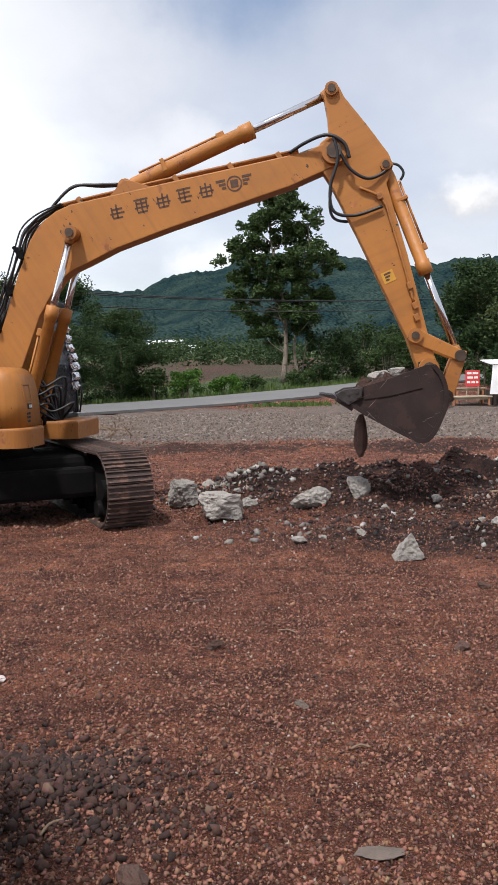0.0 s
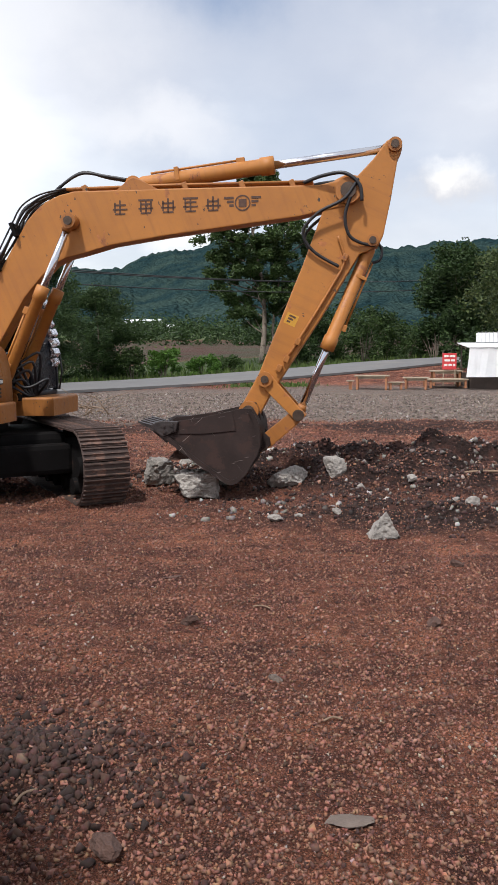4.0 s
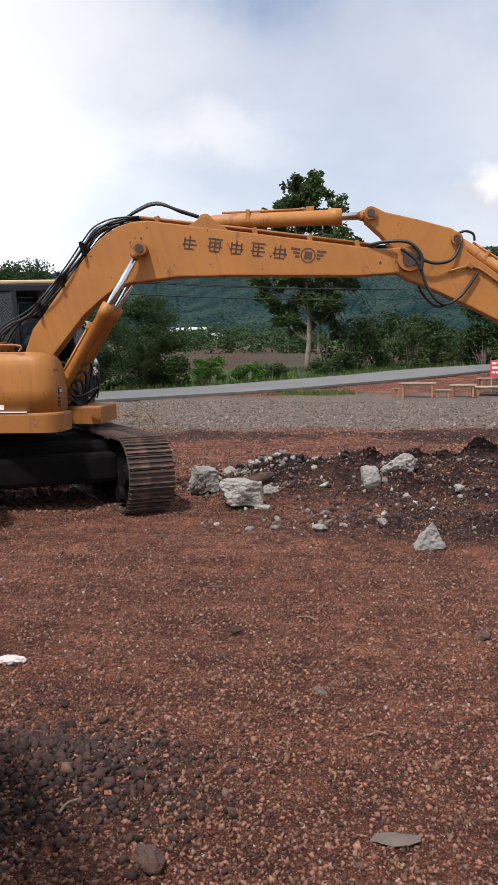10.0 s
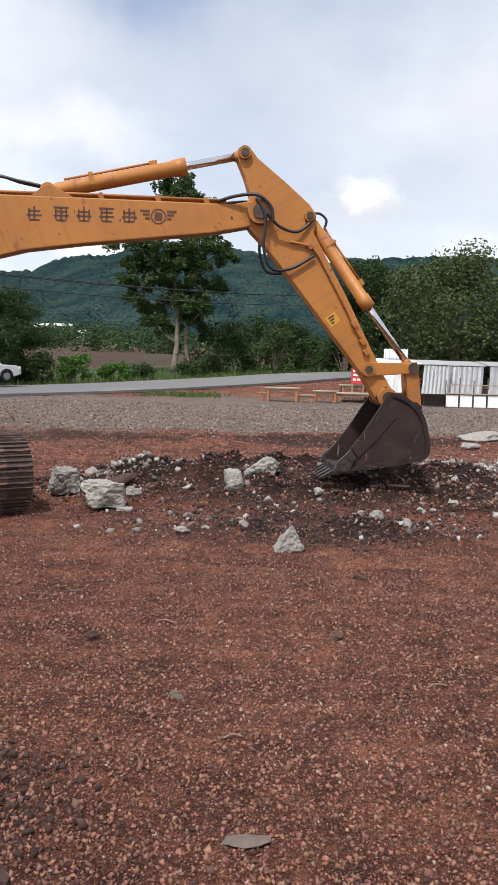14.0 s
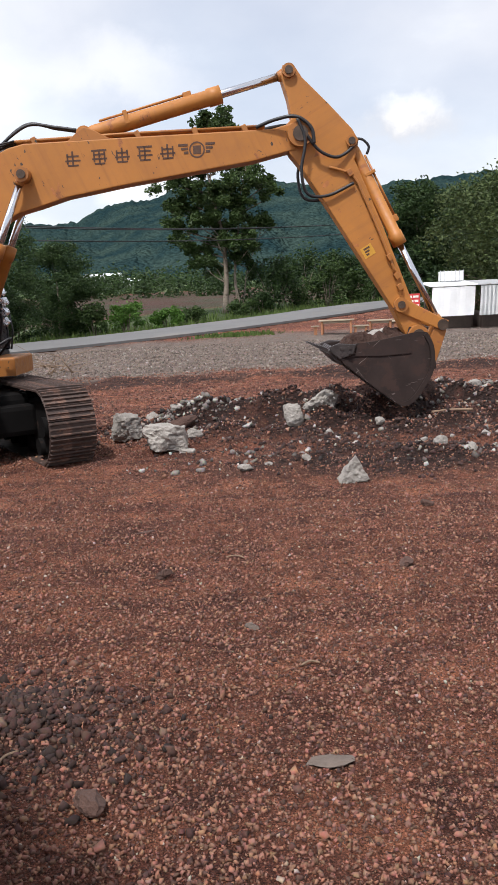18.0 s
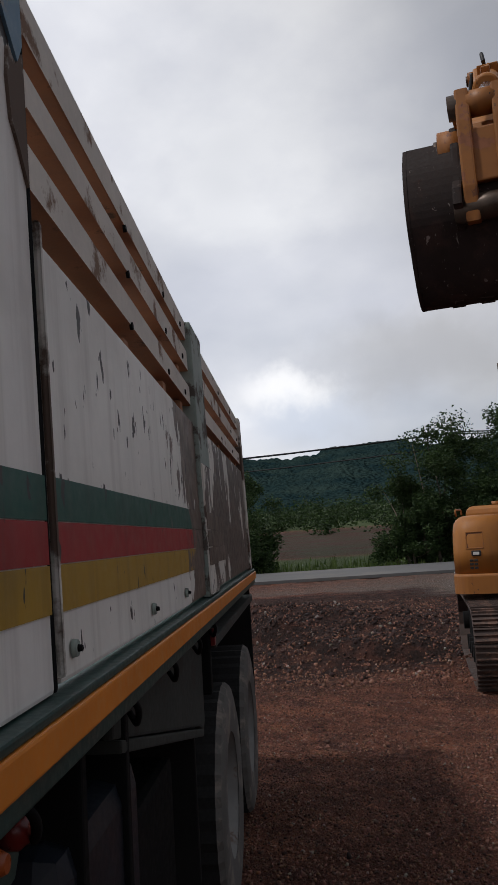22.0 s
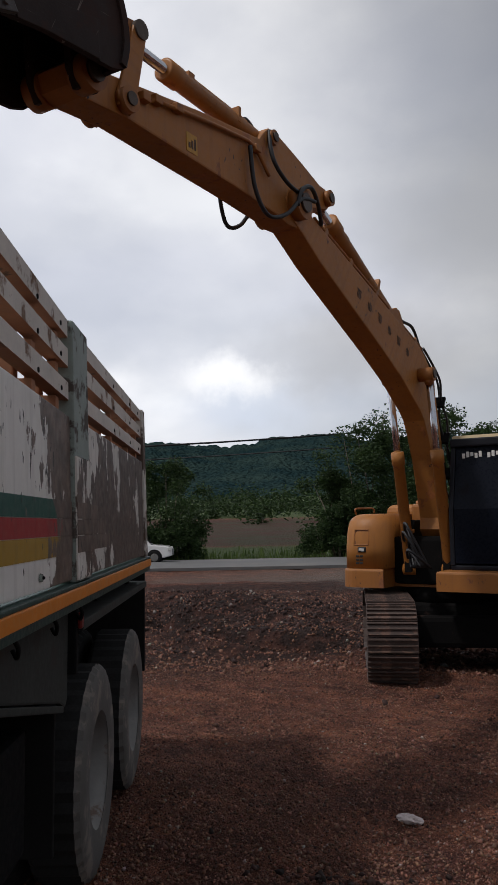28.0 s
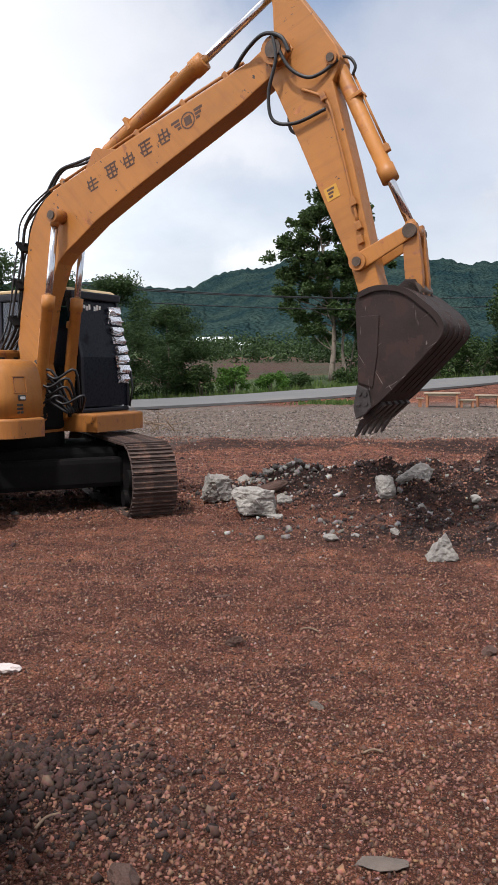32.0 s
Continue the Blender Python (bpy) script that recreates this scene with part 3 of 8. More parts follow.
def mound(x, y):
    """The heap of dug-up soil and rubble."""
    g = lambda cx, cy, sx, sy, h: h * np.exp(-((x - cx) / sx) ** 2 - ((y - cy) / sy) ** 2)
    base = g(0.2, 10.7, 2.0, 1.35, 0.42) + g(2.4, 11.2, 1.7, 1.2, 0.27) + g(2.2, 12.8, 2.2, 0.8, 0.16) + g(-1.6, 10.9, 1.0, 0.9, 0.16) + g(3.6, 9.4, 1.3, 0.9, 0.16) + g(0.7, 8.3, 1.3, 0.55, 0.14)
    base = base - g(1.1, 10.2, 0.5, 0.4, 0.12)
    rough = 1 + 0.35 * np.sin(3.9 * x + 1.7 * np.sin(2.3 * y)) * np.sin(4.4 * y + 1.2 * np.sin(3 * x)) + 0.22 * np.sin(9.3 * x + 3 * y) * np.sin(8.1 * y - 4 * x)
    return base * rough


def land(x, y):
    """The height of the ground."""
    x, y = np.asarray(x, float), np.asarray(y, float)
    d, a = y - x - 46.0, (x + y - 46.0) / 2
    rz = road_z(a)
    yard = lumps(x, y) * smooth_step(np.hypot(x, y), 90, 20) + mound(x, y)
    yard = yard + (0.10 + 0.03 * np.sin(0.7 * x) + 0.03 * np.sin(3.7 * x + y) + 0.02 * np.sin(9.1 * x - 2 * y)) * np.exp(-((y - 18.6 - 0.12 * x - 0.35 * np.sin(0.9 * x)) / 0.9) ** 2) * smooth_step(x, -9, -5) * smooth_step(x, 9, 3)
    # the trench beyond the lorry's tail and the bank of spoil behind it
    q = y - 8.62 - 0.13 * (x + 8.1) ** 2 + 0.10 * np.sin(3.1 * x)
    stretch = smooth_step(x, -12.5, -10.8) * smooth_step(x, -6.3, -7.4)
    yard = yard + stretch * (-0.30 * np.exp(-(q / 0.30) ** 2) + 0.26 * smooth_step(q, 0.1, 0.7) * np.exp(-np.maximum(q, 0) / 1.6) * (1 + 0.5 * np.sin(2.3 * x + y) * np.sin(3.0 * y)) + 0.07 * np.exp(-((q + 0.45) / 0.25) ** 2))
    # the dip and the bank beyond it, on the excavator's far side
    yard = yard - 0.45 * np.exp(-((x + 10.3) / 0.9) ** 2 - ((y - 9.6) / 0.7) ** 2) + 0.30 * np.exp(-((x + 11.8) / 3.4) ** 2 - ((y - 12.0) / 1.2) ** 2) + 0.12 * np.exp(-((x + 8.6) / 1.6) ** 2 - ((y - 8.3) / 0.35) ** 2)
    dug = np.exp(-((x + 10.8) / 4.5) ** 2 - ((y - 11.2) / 3.0) ** 2)
    yard = yard + dug * (0.07 * np.sin(2.6 * x + 1.3 * np.sin(1.7 * y)) * np.sin(3.1 * y + 0.9 * np.sin(2.2 * x)) + 0.04 * np.sin(6.3 * x + y) * np.sin(5.7 * y - 2 * x))
    yard = yard + 0.12 * np.exp(-((x + 1.55) / 0.35) ** 2 - ((y - 3.05) / 0.28) ** 2)
    near = yard + rz * smooth_step(d, -16, -0.5)
    far = rz - 0.05 - 0.45 * np.exp(-((d - 16) / 4.0) ** 2) * smooth_step(d, 10.6, 13) + 0.011 * np.maximum(d - 20, 0) + 0.018 * np.maximum(d - 160, 0)
    return np.where(d < 0, near, np.where(d < 10.5, rz - 0.06, far))


def land_at(x, y):
    return float(land(x, y))


# one sheet of ground, fine before the camera and coarse far off, that reaches the horizon
front = np.radians(np.concatenate([np.arange(-40, 100.01, 0.36), np.arange(102, 319, 6)]))
rings = np.concatenate([[0.0], np.geomspace(0.5, 16, 230), np.geomspace(16.3, 120, 130), np.geomspace(126, 4000, 60)])
R, A = np.meshgrid(rings, front, indexing="ij")
GX, GY = -R * np.sin(A), R * np.cos(A)
GZ = land(GX, GY)
GZ = np.where(R > 900, GZ[R.shape[0] - 1].min() * 0 + np.minimum(GZ, 22.0), GZ)
na = len(front)
verts = np.stack([GX, GY, GZ], -1).reshape(-1, 3)
faces = [(i * na + j, i * na + (j + 1) % na, (i + 1) * na + (j + 1) % na, (i + 1) * na + j) for i in range(len(rings) - 1) for j in range(na)]
gm = bpy.data.meshes.new("ground")
gm.from_pydata(verts.tolist(), [], faces)
gm.shade_smooth()
vx, vy = verts[:, 0], verts[:, 1]
vd, va = vy - vx - 46.0, (vx + vy - 46.0) / 2
wob = 0.8 * np.sin(0.9 * vx) + 0.5 * np.sin(1.9 * vx + 0.7 * vy) + 0.25 * np.sin(5 * vx - 3 * vy)
zone_grey = smooth_step(vy - 0.14 * vx + wob * 1.3, 19.4, 20.4) * smooth_step(vd, 1.5, -0.5) * smooth_step(vy - 0.25 * vx + wob * 0.6, 40.0, 36.5)
zone_grey = zone_grey * smooth_step(vx, -26, -14)
zone_dark = np.clip(mound(vx, vy) * 4.2, 0, 1) + smooth_step(np.abs(vy - 18.4 - 0.12 * vx + 0.4 * wob), 1.5, 0.5) * smooth_step(vx, -9, -4) * 0.75
zone_dark = zone_dark + np.exp(-((vx + 1.6) / 0.7) ** 2 - ((vy - 3.0) / 0.5) ** 2) * 0.8 + smooth_step(np.hypot(vx + 11.5, (vy - 12.0) * 0.8) + wob, 8.5, 5.0) * 0.75
trench_q = vy - 8.62 - 0.13 * (vx + 8.1) ** 2
zone_dark = zone_dark + 0.9 * smooth_step(vx, -13, -11) * smooth_step(vx, -6.0, -7.4) * smooth_step(trench_q, -0.35, -0.1) * np.exp(-np.maximum(trench_q, 0) / 2.0)
zone_dark = zone_dark + 0.55 * np.exp(-((vx - 0.1) / 2.6) ** 2 - ((vy - 8.0) / 0.7) ** 2)
zone_green = smooth_step(vd, 10.8, 12.0) * smooth_step(vd, 46, 30) + 0.95 * smooth_step(vd, 190, 230)
zone_green = zone_green + np.exp(-((vx + 3.7) / 1.5) ** 2 - ((vy - 37.9 - 0.15 * (vx + 3.7)) / 0.7) ** 2) * 0.75
zone_field = smooth_step(vd, 30, 44) * smooth_step(vd, 230, 190)
for key, val in (("grey", zone_grey), ("dark", zone_dark), ("green", zone_green), ("field", zone_field)):
    at = gm.attributes.new(key, "FLOAT", "POINT")
    at.data.foreach_set("value", np.clip(val, 0, 1).astype(np.float32))


def ground_material():
    m = bpy.data.materials.new("red_gravel_ground")
    m.use_nodes = True
    n, l = m.node_tree.nodes, m.node_tree.links
    b = n["Principled BSDF"]
    tc = n.new("ShaderNodeTexCoord")

    def nz(sc, det=6, rg=0.6):
        t = n.new("ShaderNodeTexNoise")
        t.inputs["Scale"].default_value, t.inputs["Detail"].default_value, t.inputs["Roughness"].default_value = sc, det, rg
        l.new(tc.outputs["Object"], t.inputs["Vector"])
        return t.outputs["Fac"]

    def mix(fac, a, c, blend="MIX"):
        x = n.new("ShaderNodeMix")
        x.data_type, x.blend_type = "RGBA", blend
        for key, v in (("Factor", fac), ("A", a), ("B", c)):
            if isinstance(v, (int, float)):
                x.inputs[key].default_value = v
            elif isinstance(v, tuple):
                x.inputs[key].default_value = (*v, 1)
            else:
                l.new(v, x.inputs[key])
        return x.outputs["Result"]

    def rng(src, a, c, v0=0.0, v1=1.0):
        r = n.new("ShaderNodeMapRange")
        r.inputs["From Min"].default_value, r.inputs["From Max"].default_value = a, c
        r.inputs["To Min"].default_value, r.inputs["To Max"].default_value = v0, v1
        l.new(src, r.inputs["Value"])
        return r.outputs["Result"]

    def stones(sc, rand=1.0):
        v = n.new("ShaderNodeTexVoronoi")
        v.inputs["Scale"].default_value, v.inputs["Randomness"].default_value = sc, rand
        v.distance = "MINKOWSKI"
        v.inputs["Exponent"].default_value = 1.3
        bent = n.new("ShaderNodeTexNoise")
        bent.inputs["Scale"].default_value, bent.inputs["Detail"].default_value = sc * 0.8, 2
        l.new(tc.outputs["Object"], bent.inputs["Vector"])
        push = n.new("ShaderNodeVectorMath")
        push.operation = "MULTIPLY_ADD"
        push.inputs[1].default_value = (0.9 / sc, 0.9 / sc, 0.9 / sc)
        l.new(bent.outputs["Color"], push.inputs[0])
        l.new(tc.outputs["Object"], push.inputs[2])
        l.new(push.outputs[0], v.inputs["Vector"])
        return v

    def attr(key):
        a = n.new("ShaderNodeAttribute")
        a.attribute_name = key
        return a.outputs["Fac"]

    def math_node(op, a, c):
        x = n.new("ShaderNodeMath")
        x.operation = op
        x.use_clamp = True
        for k, v in enumerate((a, c)):
            if isinstance(v, (int, float)):
                x.inputs[k].default_value = v
            else:
                l.new(v, x.inputs[k])
        return x.outputs[0]

    broad, mid, fine = nz(0.35, 4), nz(2.2, 6), nz(24, 6, 0.7)
    s1, s2, s3 = stones(95), stones(190), stones(24)
    soil = mix(rng(broad, 0.35, 0.65), (0.180, 0.076, 0.052), (0.285, 0.122, 0.076))
    soil = mix(rng(mid, 0.42, 0.62), soil, (0.115, 0.050, 0.040))
    # pebbles: a colour of its own for each cell
    grit = n.new("ShaderNodeSeparateColor")
    l.new(s1.outputs["Color"], grit.inputs[0])
    peb = mix(grit.outputs[0], (0.085, 0.038, 0.030), (0.400, 0.190, 0.128))
    peb = mix(rng(grit.outputs[1], 0.90, 0.95), peb, (0.40, 0.32, 0.27))
    near_stone = math_node("MULTIPLY", rng(s1.outputs["Distance"], 0.52, 0.42), rng(grit.outputs[2], 0.12, 0.22))
    col = mix(near_stone, soil, peb)
    gr2 = n.new("ShaderNodeSeparateColor")
    l.new(s2.outputs["Color"], gr2.inputs[0])
    col = mix(0.75, col, mix(gr2.outputs[0], (0.22, 0.20, 0.19), (1.95, 1.90, 1.84)), "MULTIPLY")
    col = mix(0.5, col, mix(rng(fine, 0.3, 0.7), (0.42, 0.38, 0.38), (1.55, 1.5, 1.45)), "MULTIPLY")
    col = mix(0.8, col, mix(rng(nz(5.5, 8, 0.72), 0.34, 0.66), (0.52, 0.48, 0.47), (1.52, 1.50, 1.48)), "MULTIPLY")
    col = mix(0.7, col, mix(rng(nz(0.8, 5, 0.65), 0.36, 0.64), (0.70, 0.66, 0.66), (1.30, 1.27, 1.25)), "MULTIPLY")
    # wheel and track marks: long faint streaks, purplish where packed, ochre where loose
    lay = n.new("ShaderNodeMapping")
    lay.inputs["Rotation"].default_value, lay.inputs["Scale"].default_value = (0, 0, 0.25), (0.35, 2.4, 1.0)
    l.new(tc.outputs["Object"], lay.inputs[0])
    streak = n.new("ShaderNodeTexNoise")
    streak.inputs["Scale"].default_value, streak.inputs["Detail"].default_value, streak.inputs["Roughness"].default_value = 1.6, 6, 0.62
    l.new(lay.outputs[0], streak.inputs["Vector"])
    col = mix(0.75, col, mix(rng(streak.outputs["Fac"], 0.36, 0.64), (0.66, 0.60, 0.66), (1.36, 1.30, 1.16)), "MULTIPLY")
    # grey crushed stone
    gg = n.new("ShaderNodeSeparateColor")
    l.new(s3.outputs["Color"], gg.inputs[0])
    grey = mix(gg.outputs[0], (0.090, 0.068, 0.058), (0.36, 0.284, 0.240))
    grey = mix(rng(mid, 0.35, 0.65), grey, (0.20, 0.162, 0.138))
    col = mix(math_node("MULTIPLY", attr("grey"), rng(mid, 0.25, 0.5, 0.6, 1.0)), col, grey)
    # fresh dark soil
    darks = mix(rng(fine, 0.35, 0.65), (0.017, 0.011, 0.010), (0.070, 0.038, 0.031))
    darks = mix(rng(mid, 0.5, 0.6), darks, (0.105, 0.047, 0.035))
    col = mix(rng(math_node("ADD", attr("dark"), rng(mid, 0.3, 0.7, -0.25, 0.25)), 0.25, 0.75), col, darks)
    col = mix(math_node("MULTIPLY", attr("field"), 1.0), col, mix(rng(nz(0.12, 5), 0.4, 0.62), (0.068, 0.029, 0.021), (0.048, 0.048, 0.025)))
    col = mix(rng(math_node("ADD", attr("green"), rng(nz(0.9, 5), 0.3, 0.7, -0.3, 0.3)), 0.3, 0.7), col, mix(rng(nz(3, 5), 0.3, 0.7), (0.030, 0.055, 0.018), (0.080, 0.108, 0.036)))
    l.new(col, b.inputs["Base Color"])
    b.inputs["Roughness"].default_value = 0.92
    b.inputs["Specular IOR Level"].default_value = 0.25
    b1, b2, b3 = (n.new("ShaderNodeBump") for _ in range(3))
    for bp, src, dist, st in ((b1, nz(7, 9, 0.75), 0.11, 1.0), (b2, s1.outputs["Distance"], 0.020, 1.0), (b3, s2.outputs["Distance"], 0.010, 1.0)):
        bp.inputs["Distance"].default_value, bp.inputs["Strength"].default_value = dist, st
        bp.invert = bp is not b1
        l.new(src, bp.inputs["Height"])
    l.new(b1.outputs[0], b2.inputs["Normal"])
    l.new(b2.outputs[0], b3.inputs["Normal"])
    l.new(b3.outputs[0], b.inputs["Normal"])
    return m


GROUND = ground_material()
gm.materials.append(GROUND)
tagged(new("ground", gm), "uneven red-brown laterite gravel yard with grey crushed stone", "ground", "", "structure")

# the road: two lanes of pale asphalt with a slight camber
bm = bmesh.new()
lines = []
for a in np.arange(-120, 141, 2.5):
    z = float(road_z(a))
    lines.append([bm.verts.new((a - ROAD_WIDE * k / 1.41421, a + 46 + ROAD_WIDE * k / 1.41421, z + 0.06 * (1 - abs(2 * k - 1)))) for k in (0.0, 0.5, 1.0)])
for p, q in zip(lines, lines[1:]):
    for k in range(2):
        bm.faces.new((p[k], q[k], q[k + 1], p[k + 1]))
bmesh.ops.recalc_face_normals(bm, faces=bm.faces)
bmesh.ops.solidify(bm, geom=list(bm.faces), thickness=-0.12)
tagged(part("road", bm, ASPHALT), "pale grey two-lane asphalt road", "road", "", "structure")

# wooded hills along the horizon
RIDGE_AZ = [-60, -40, -25, -18, -12.5, -7.2, -3.7, 0.3, 4, 7.9, 10.7, 13.1, 15.8, 18.4, 22, 28, 33, 35, 37, 40.8, 44.6, 48.6, 55, 65, 80, 110]
RIDGE_TAN = [.09, .11, .125, .132, .133, .132, .126, .135, .146, .146, .127, .125, .105, .103, .108, .106, .104, .103, .111, .110, .097, .102, .11, .10, .09, .06]
hv, hf, naz = [], [], 0
azs = np.arange(-60, 110.01, 0.2)
naz = len(azs)
for q in np.linspace(0, 1, 26):
    for az in azs:
        rr = 520 + 420 * q
        crest = interp(az, RIDGE_AZ, RIDGE_TAN) * 940
        jag = 2.2 * noise.noise((az * 0.9, q * 3, 0.3)) + 1.3 * noise.noise((az * 4.1, q * 7, 4.4)) + 0.9 * noise.noise((az * 13.0, q * 9, 8.1))
        fold = 16 * noise.noise((az * 0.25, q * 2.0, 2.0)) * math.sin(math.pi * q)
        z = 3.0 + (crest - 3.0) * (q ** 0.85) + fold + jag * (0.6 + q)
        hv.append((-rr * math.sin(radians(az)), rr * math.cos(radians(az)), z))
for i in range(25):
    for j in range(naz - 1):
        hf.append((i * naz + j, i * naz + j + 1, (i + 1) * naz + j + 1, (i + 1) * naz + j))
hm = bpy.data.meshes.new("hills")
hm.from_pydata(hv, [], hf)
hm.shade_smooth()


def hill_material():
    m = bpy.data.materials.new("hazed_wooded_hillside")
    m.use_nodes = True
    n, l = m.node_tree.nodes, m.node_tree.links
    b = n["Principled BSDF"]
    tc = n.new("ShaderNodeTexCoord")
    v = n.new("ShaderNodeTexVoronoi")
    v.inputs["Scale"].default_value = 0.24
    t = n.new("ShaderNodeTexNoise")
    t.inputs["Scale"].default_value, t.inputs["Detail"].default_value = 0.03, 8
    for x in (v, t):
        l.new(tc.outputs["Object"], x.inputs["Vector"])
    # bluish greens: the haze of distance is put into the colour
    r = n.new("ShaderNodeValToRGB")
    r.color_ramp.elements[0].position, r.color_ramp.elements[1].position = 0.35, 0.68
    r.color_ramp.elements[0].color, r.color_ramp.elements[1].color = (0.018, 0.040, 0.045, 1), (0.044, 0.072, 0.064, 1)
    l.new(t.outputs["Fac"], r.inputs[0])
    x = n.new("ShaderNodeMix")
    x.data_type, x.blend_type = "RGBA", "MULTIPLY"
    x.inputs["Factor"].default_value = 0.55
    s = n.new("ShaderNodeValToRGB")
    s.color_ramp.elements[0].color, s.color_ramp.elements[1].color = (1.3, 1.3, 1.25, 1), (0.35, 0.4, 0.42, 1)
    l.new(v.outputs["Distance"], s.inputs[0])
    l.new(r.outputs[0], x.inputs["A"])
    l.new(s.outputs[0], x.inputs["B"])
    l.new(x.outputs["Result"], b.inputs["Base Color"])
    b.inputs["Roughness"].default_value = 1.0
    b.inputs["Specular IOR Level"].default_value = 0.0
    bp = n.new("ShaderNodeBump")
    bp.inputs["Distance"].default_value, bp.inputs["Strength"].default_value = 6.0, 1.0
    bp.invert = True
    l.new(v.outputs["Distance"], bp.inputs["Height"])
    l.new(bp.outputs[0], b.inputs["Normal"])
    return m


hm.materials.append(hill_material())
tagged(new("backdrop_hills", hm), "low wooded hills along the horizon, green with haze painted in", "hills", "", "structure")


# ---- the excavator ----
# seconds and degrees: the swing to the left of +x, and the slopes of boom, arm and bucket
SWING = {0.0: 2.9, 1.0: 19.1, 2.0: 22.3, 3.0: 6.9, 4.0: 0.1, 6.5: 1.3, 7.0: 1.1, 7.5: 1.0, 8.0: -3.0, 9.0: 2.6, 10.0: 7.2, 11.0: 6.5, 12.0: 5.9, 13.0: 6.1, 15.5: 5.8, 16.0: 5.0, 16.5: 5.8, 17.0: 6.6, 17.5: 6.4, 18.0: 6.2, 19.0: 6.4, 19.5: 5.2, 20.0: -3.6, 20.5: -13.3, 21.0: -36.5, 21.5: -50.0, 22.0: -63.2, 22.5: -73.8, 23.0: -80.8, 24.0: -84.8, 24.5: -85.7, 26.5: -85.4, 27.0: -85.1, 27.5: -83.5, 28.0: -78.8, 28.5: -69.8, 29.0: -61.5, 29.5: -45.9, 30.0: -31.5, 30.5: -26.3, 31.0: -18.0, 31.5: -17.3, 32.0: -18.1}
BOOM = {0.0: 32.8, 1.0: 28.9, 2.0: 26.7, 3.0: 25.0, 4.0: 22.7, 6.5: 26.4, 7.0: 26.4, 7.5: 26.2, 8.0: 25.4, 9.0: 18.9, 10.0: 15.1, 11.0: 16.4, 12.0: 18.7, 13.0: 21.6, 15.5: 24.0, 16.0: 23.9, 16.5: 24.2, 17.0: 24.6, 17.5: 24.0, 18.0: 23.5, 19.0: 24.8, 19.5: 31.9, 20.0: 38.4, 20.5: 45.5, 21.0: 45.4, 21.5: 46.4, 22.0: 44.2, 22.5: 44.0, 23.0: 45.8, 24.0: 35.6, 24.5: 33.7, 26.5: 29.4, 27.0: 30.0, 27.5: 32.0, 28.0: 37.5, 28.5: 46.0, 29.0: 45.5, 29.5: 51.4, 30.0: 49.0, 30.5: 41.0, 31.0: 41.7, 31.5: 42.7, 32.0: 42.4}
ARM = {0.0: -66.8, 1.0: -64.1, 2.0: -90.8, 3.0: -113.0, 4.0: -114.5, 6.5: -79.9, 7.0: -68.4, 7.5: -58.6, 8.0: -43.5, 9.0: -29.4, 10.0: -28.9, 11.0: -34.3, 12.0: -40.9, 13.0: -48.7, 15.5: -58.0, 16.0: -58.4, 16.5: -58.8, 17.0: -59.2, 17.5: -60.1, 18.0: -60.7, 19.0: -58.7, 19.5: -50.7, 20.0: -45.2, 20.5: -39.1, 21.0: -30.8, 21.5: -26.5, 22.0: -25.6, 22.5: -24.9, 23.0: -23.9, 24.0: -15.6, 24.5: -12.4, 26.5: -11.2, 27.0: -10.9, 27.5: -8.0, 28.0: -2.3, 28.5: -6.2, 29.0: -16.7, 29.5: -28.1, 30.0: -44.0, 30.5: -60.0, 31.0: -63.8, 31.5: -66.2, 32.0: -67.8}
BUCKET = {0.0: 193.3, 1.0: 200.2, 2.0: 178.3, 3.0: 186.1, 4.0: 186.2, 6.5: 171.1, 7.0: 180.0, 7.5: 189.1, 8.0: 198.6, 9.0: 202.5, 10.0: 211.7, 11.0: 220.5, 12.0: 228.3, 13.0: 231.1, 15.5: 231.0, 16.0: 229.8, 16.5: 226.1, 17.0: 216.2, 17.5: 198.4, 18.0: 182.9, 19.0: 166.0, 19.5: 188.6, 20.0: 185.0, 20.5: 192.0, 21.0: 194.4, 21.5: 190.0, 22.0: 186.5, 22.5: 179.0, 23.0: 185.0, 24.0: 193.2, 24.5: 212.5, 25.5: 271.5, 26.5: 302.6, 27.0: 313.2, 27.5: 334.5, 28.0: 347.7, 28.5: 341.0, 29.0: 322.0, 29.5: 303.8, 30.0: 287.0, 30.5: 270.6, 31.0: 266.4, 31.5: 268.3, 32.0: 267.7}
EX, EY = -4.908, 9.306                       # the swing axis
FOOT_X, FOOT_Z = 0.461, 1.699                # the boom's foot
LUG = (1.643, 0.970)                         # the boom cylinders' pin, along and above the line from foot to tip
BOOM_LONG, ARM_LONG = 4.650, 2.667
ARM_TOP = (-0.650, 0.254)
ARM_CYL, BUCKET_CYL, BOOM_CYL = (2.46, 1.09), (0.37, 0.47), (0.66, 1.18)
LINK_PIN, LINK_BOSS, LINK_A, LINK_B = (2.263, 0.014), (-0.102, 0.413), 0.560, 0.544
excavator = tagged(empty("excavator", EX, EY, 0.0), "weathered yellow crawler excavator with dark cab and toothed bucket", "excavator")


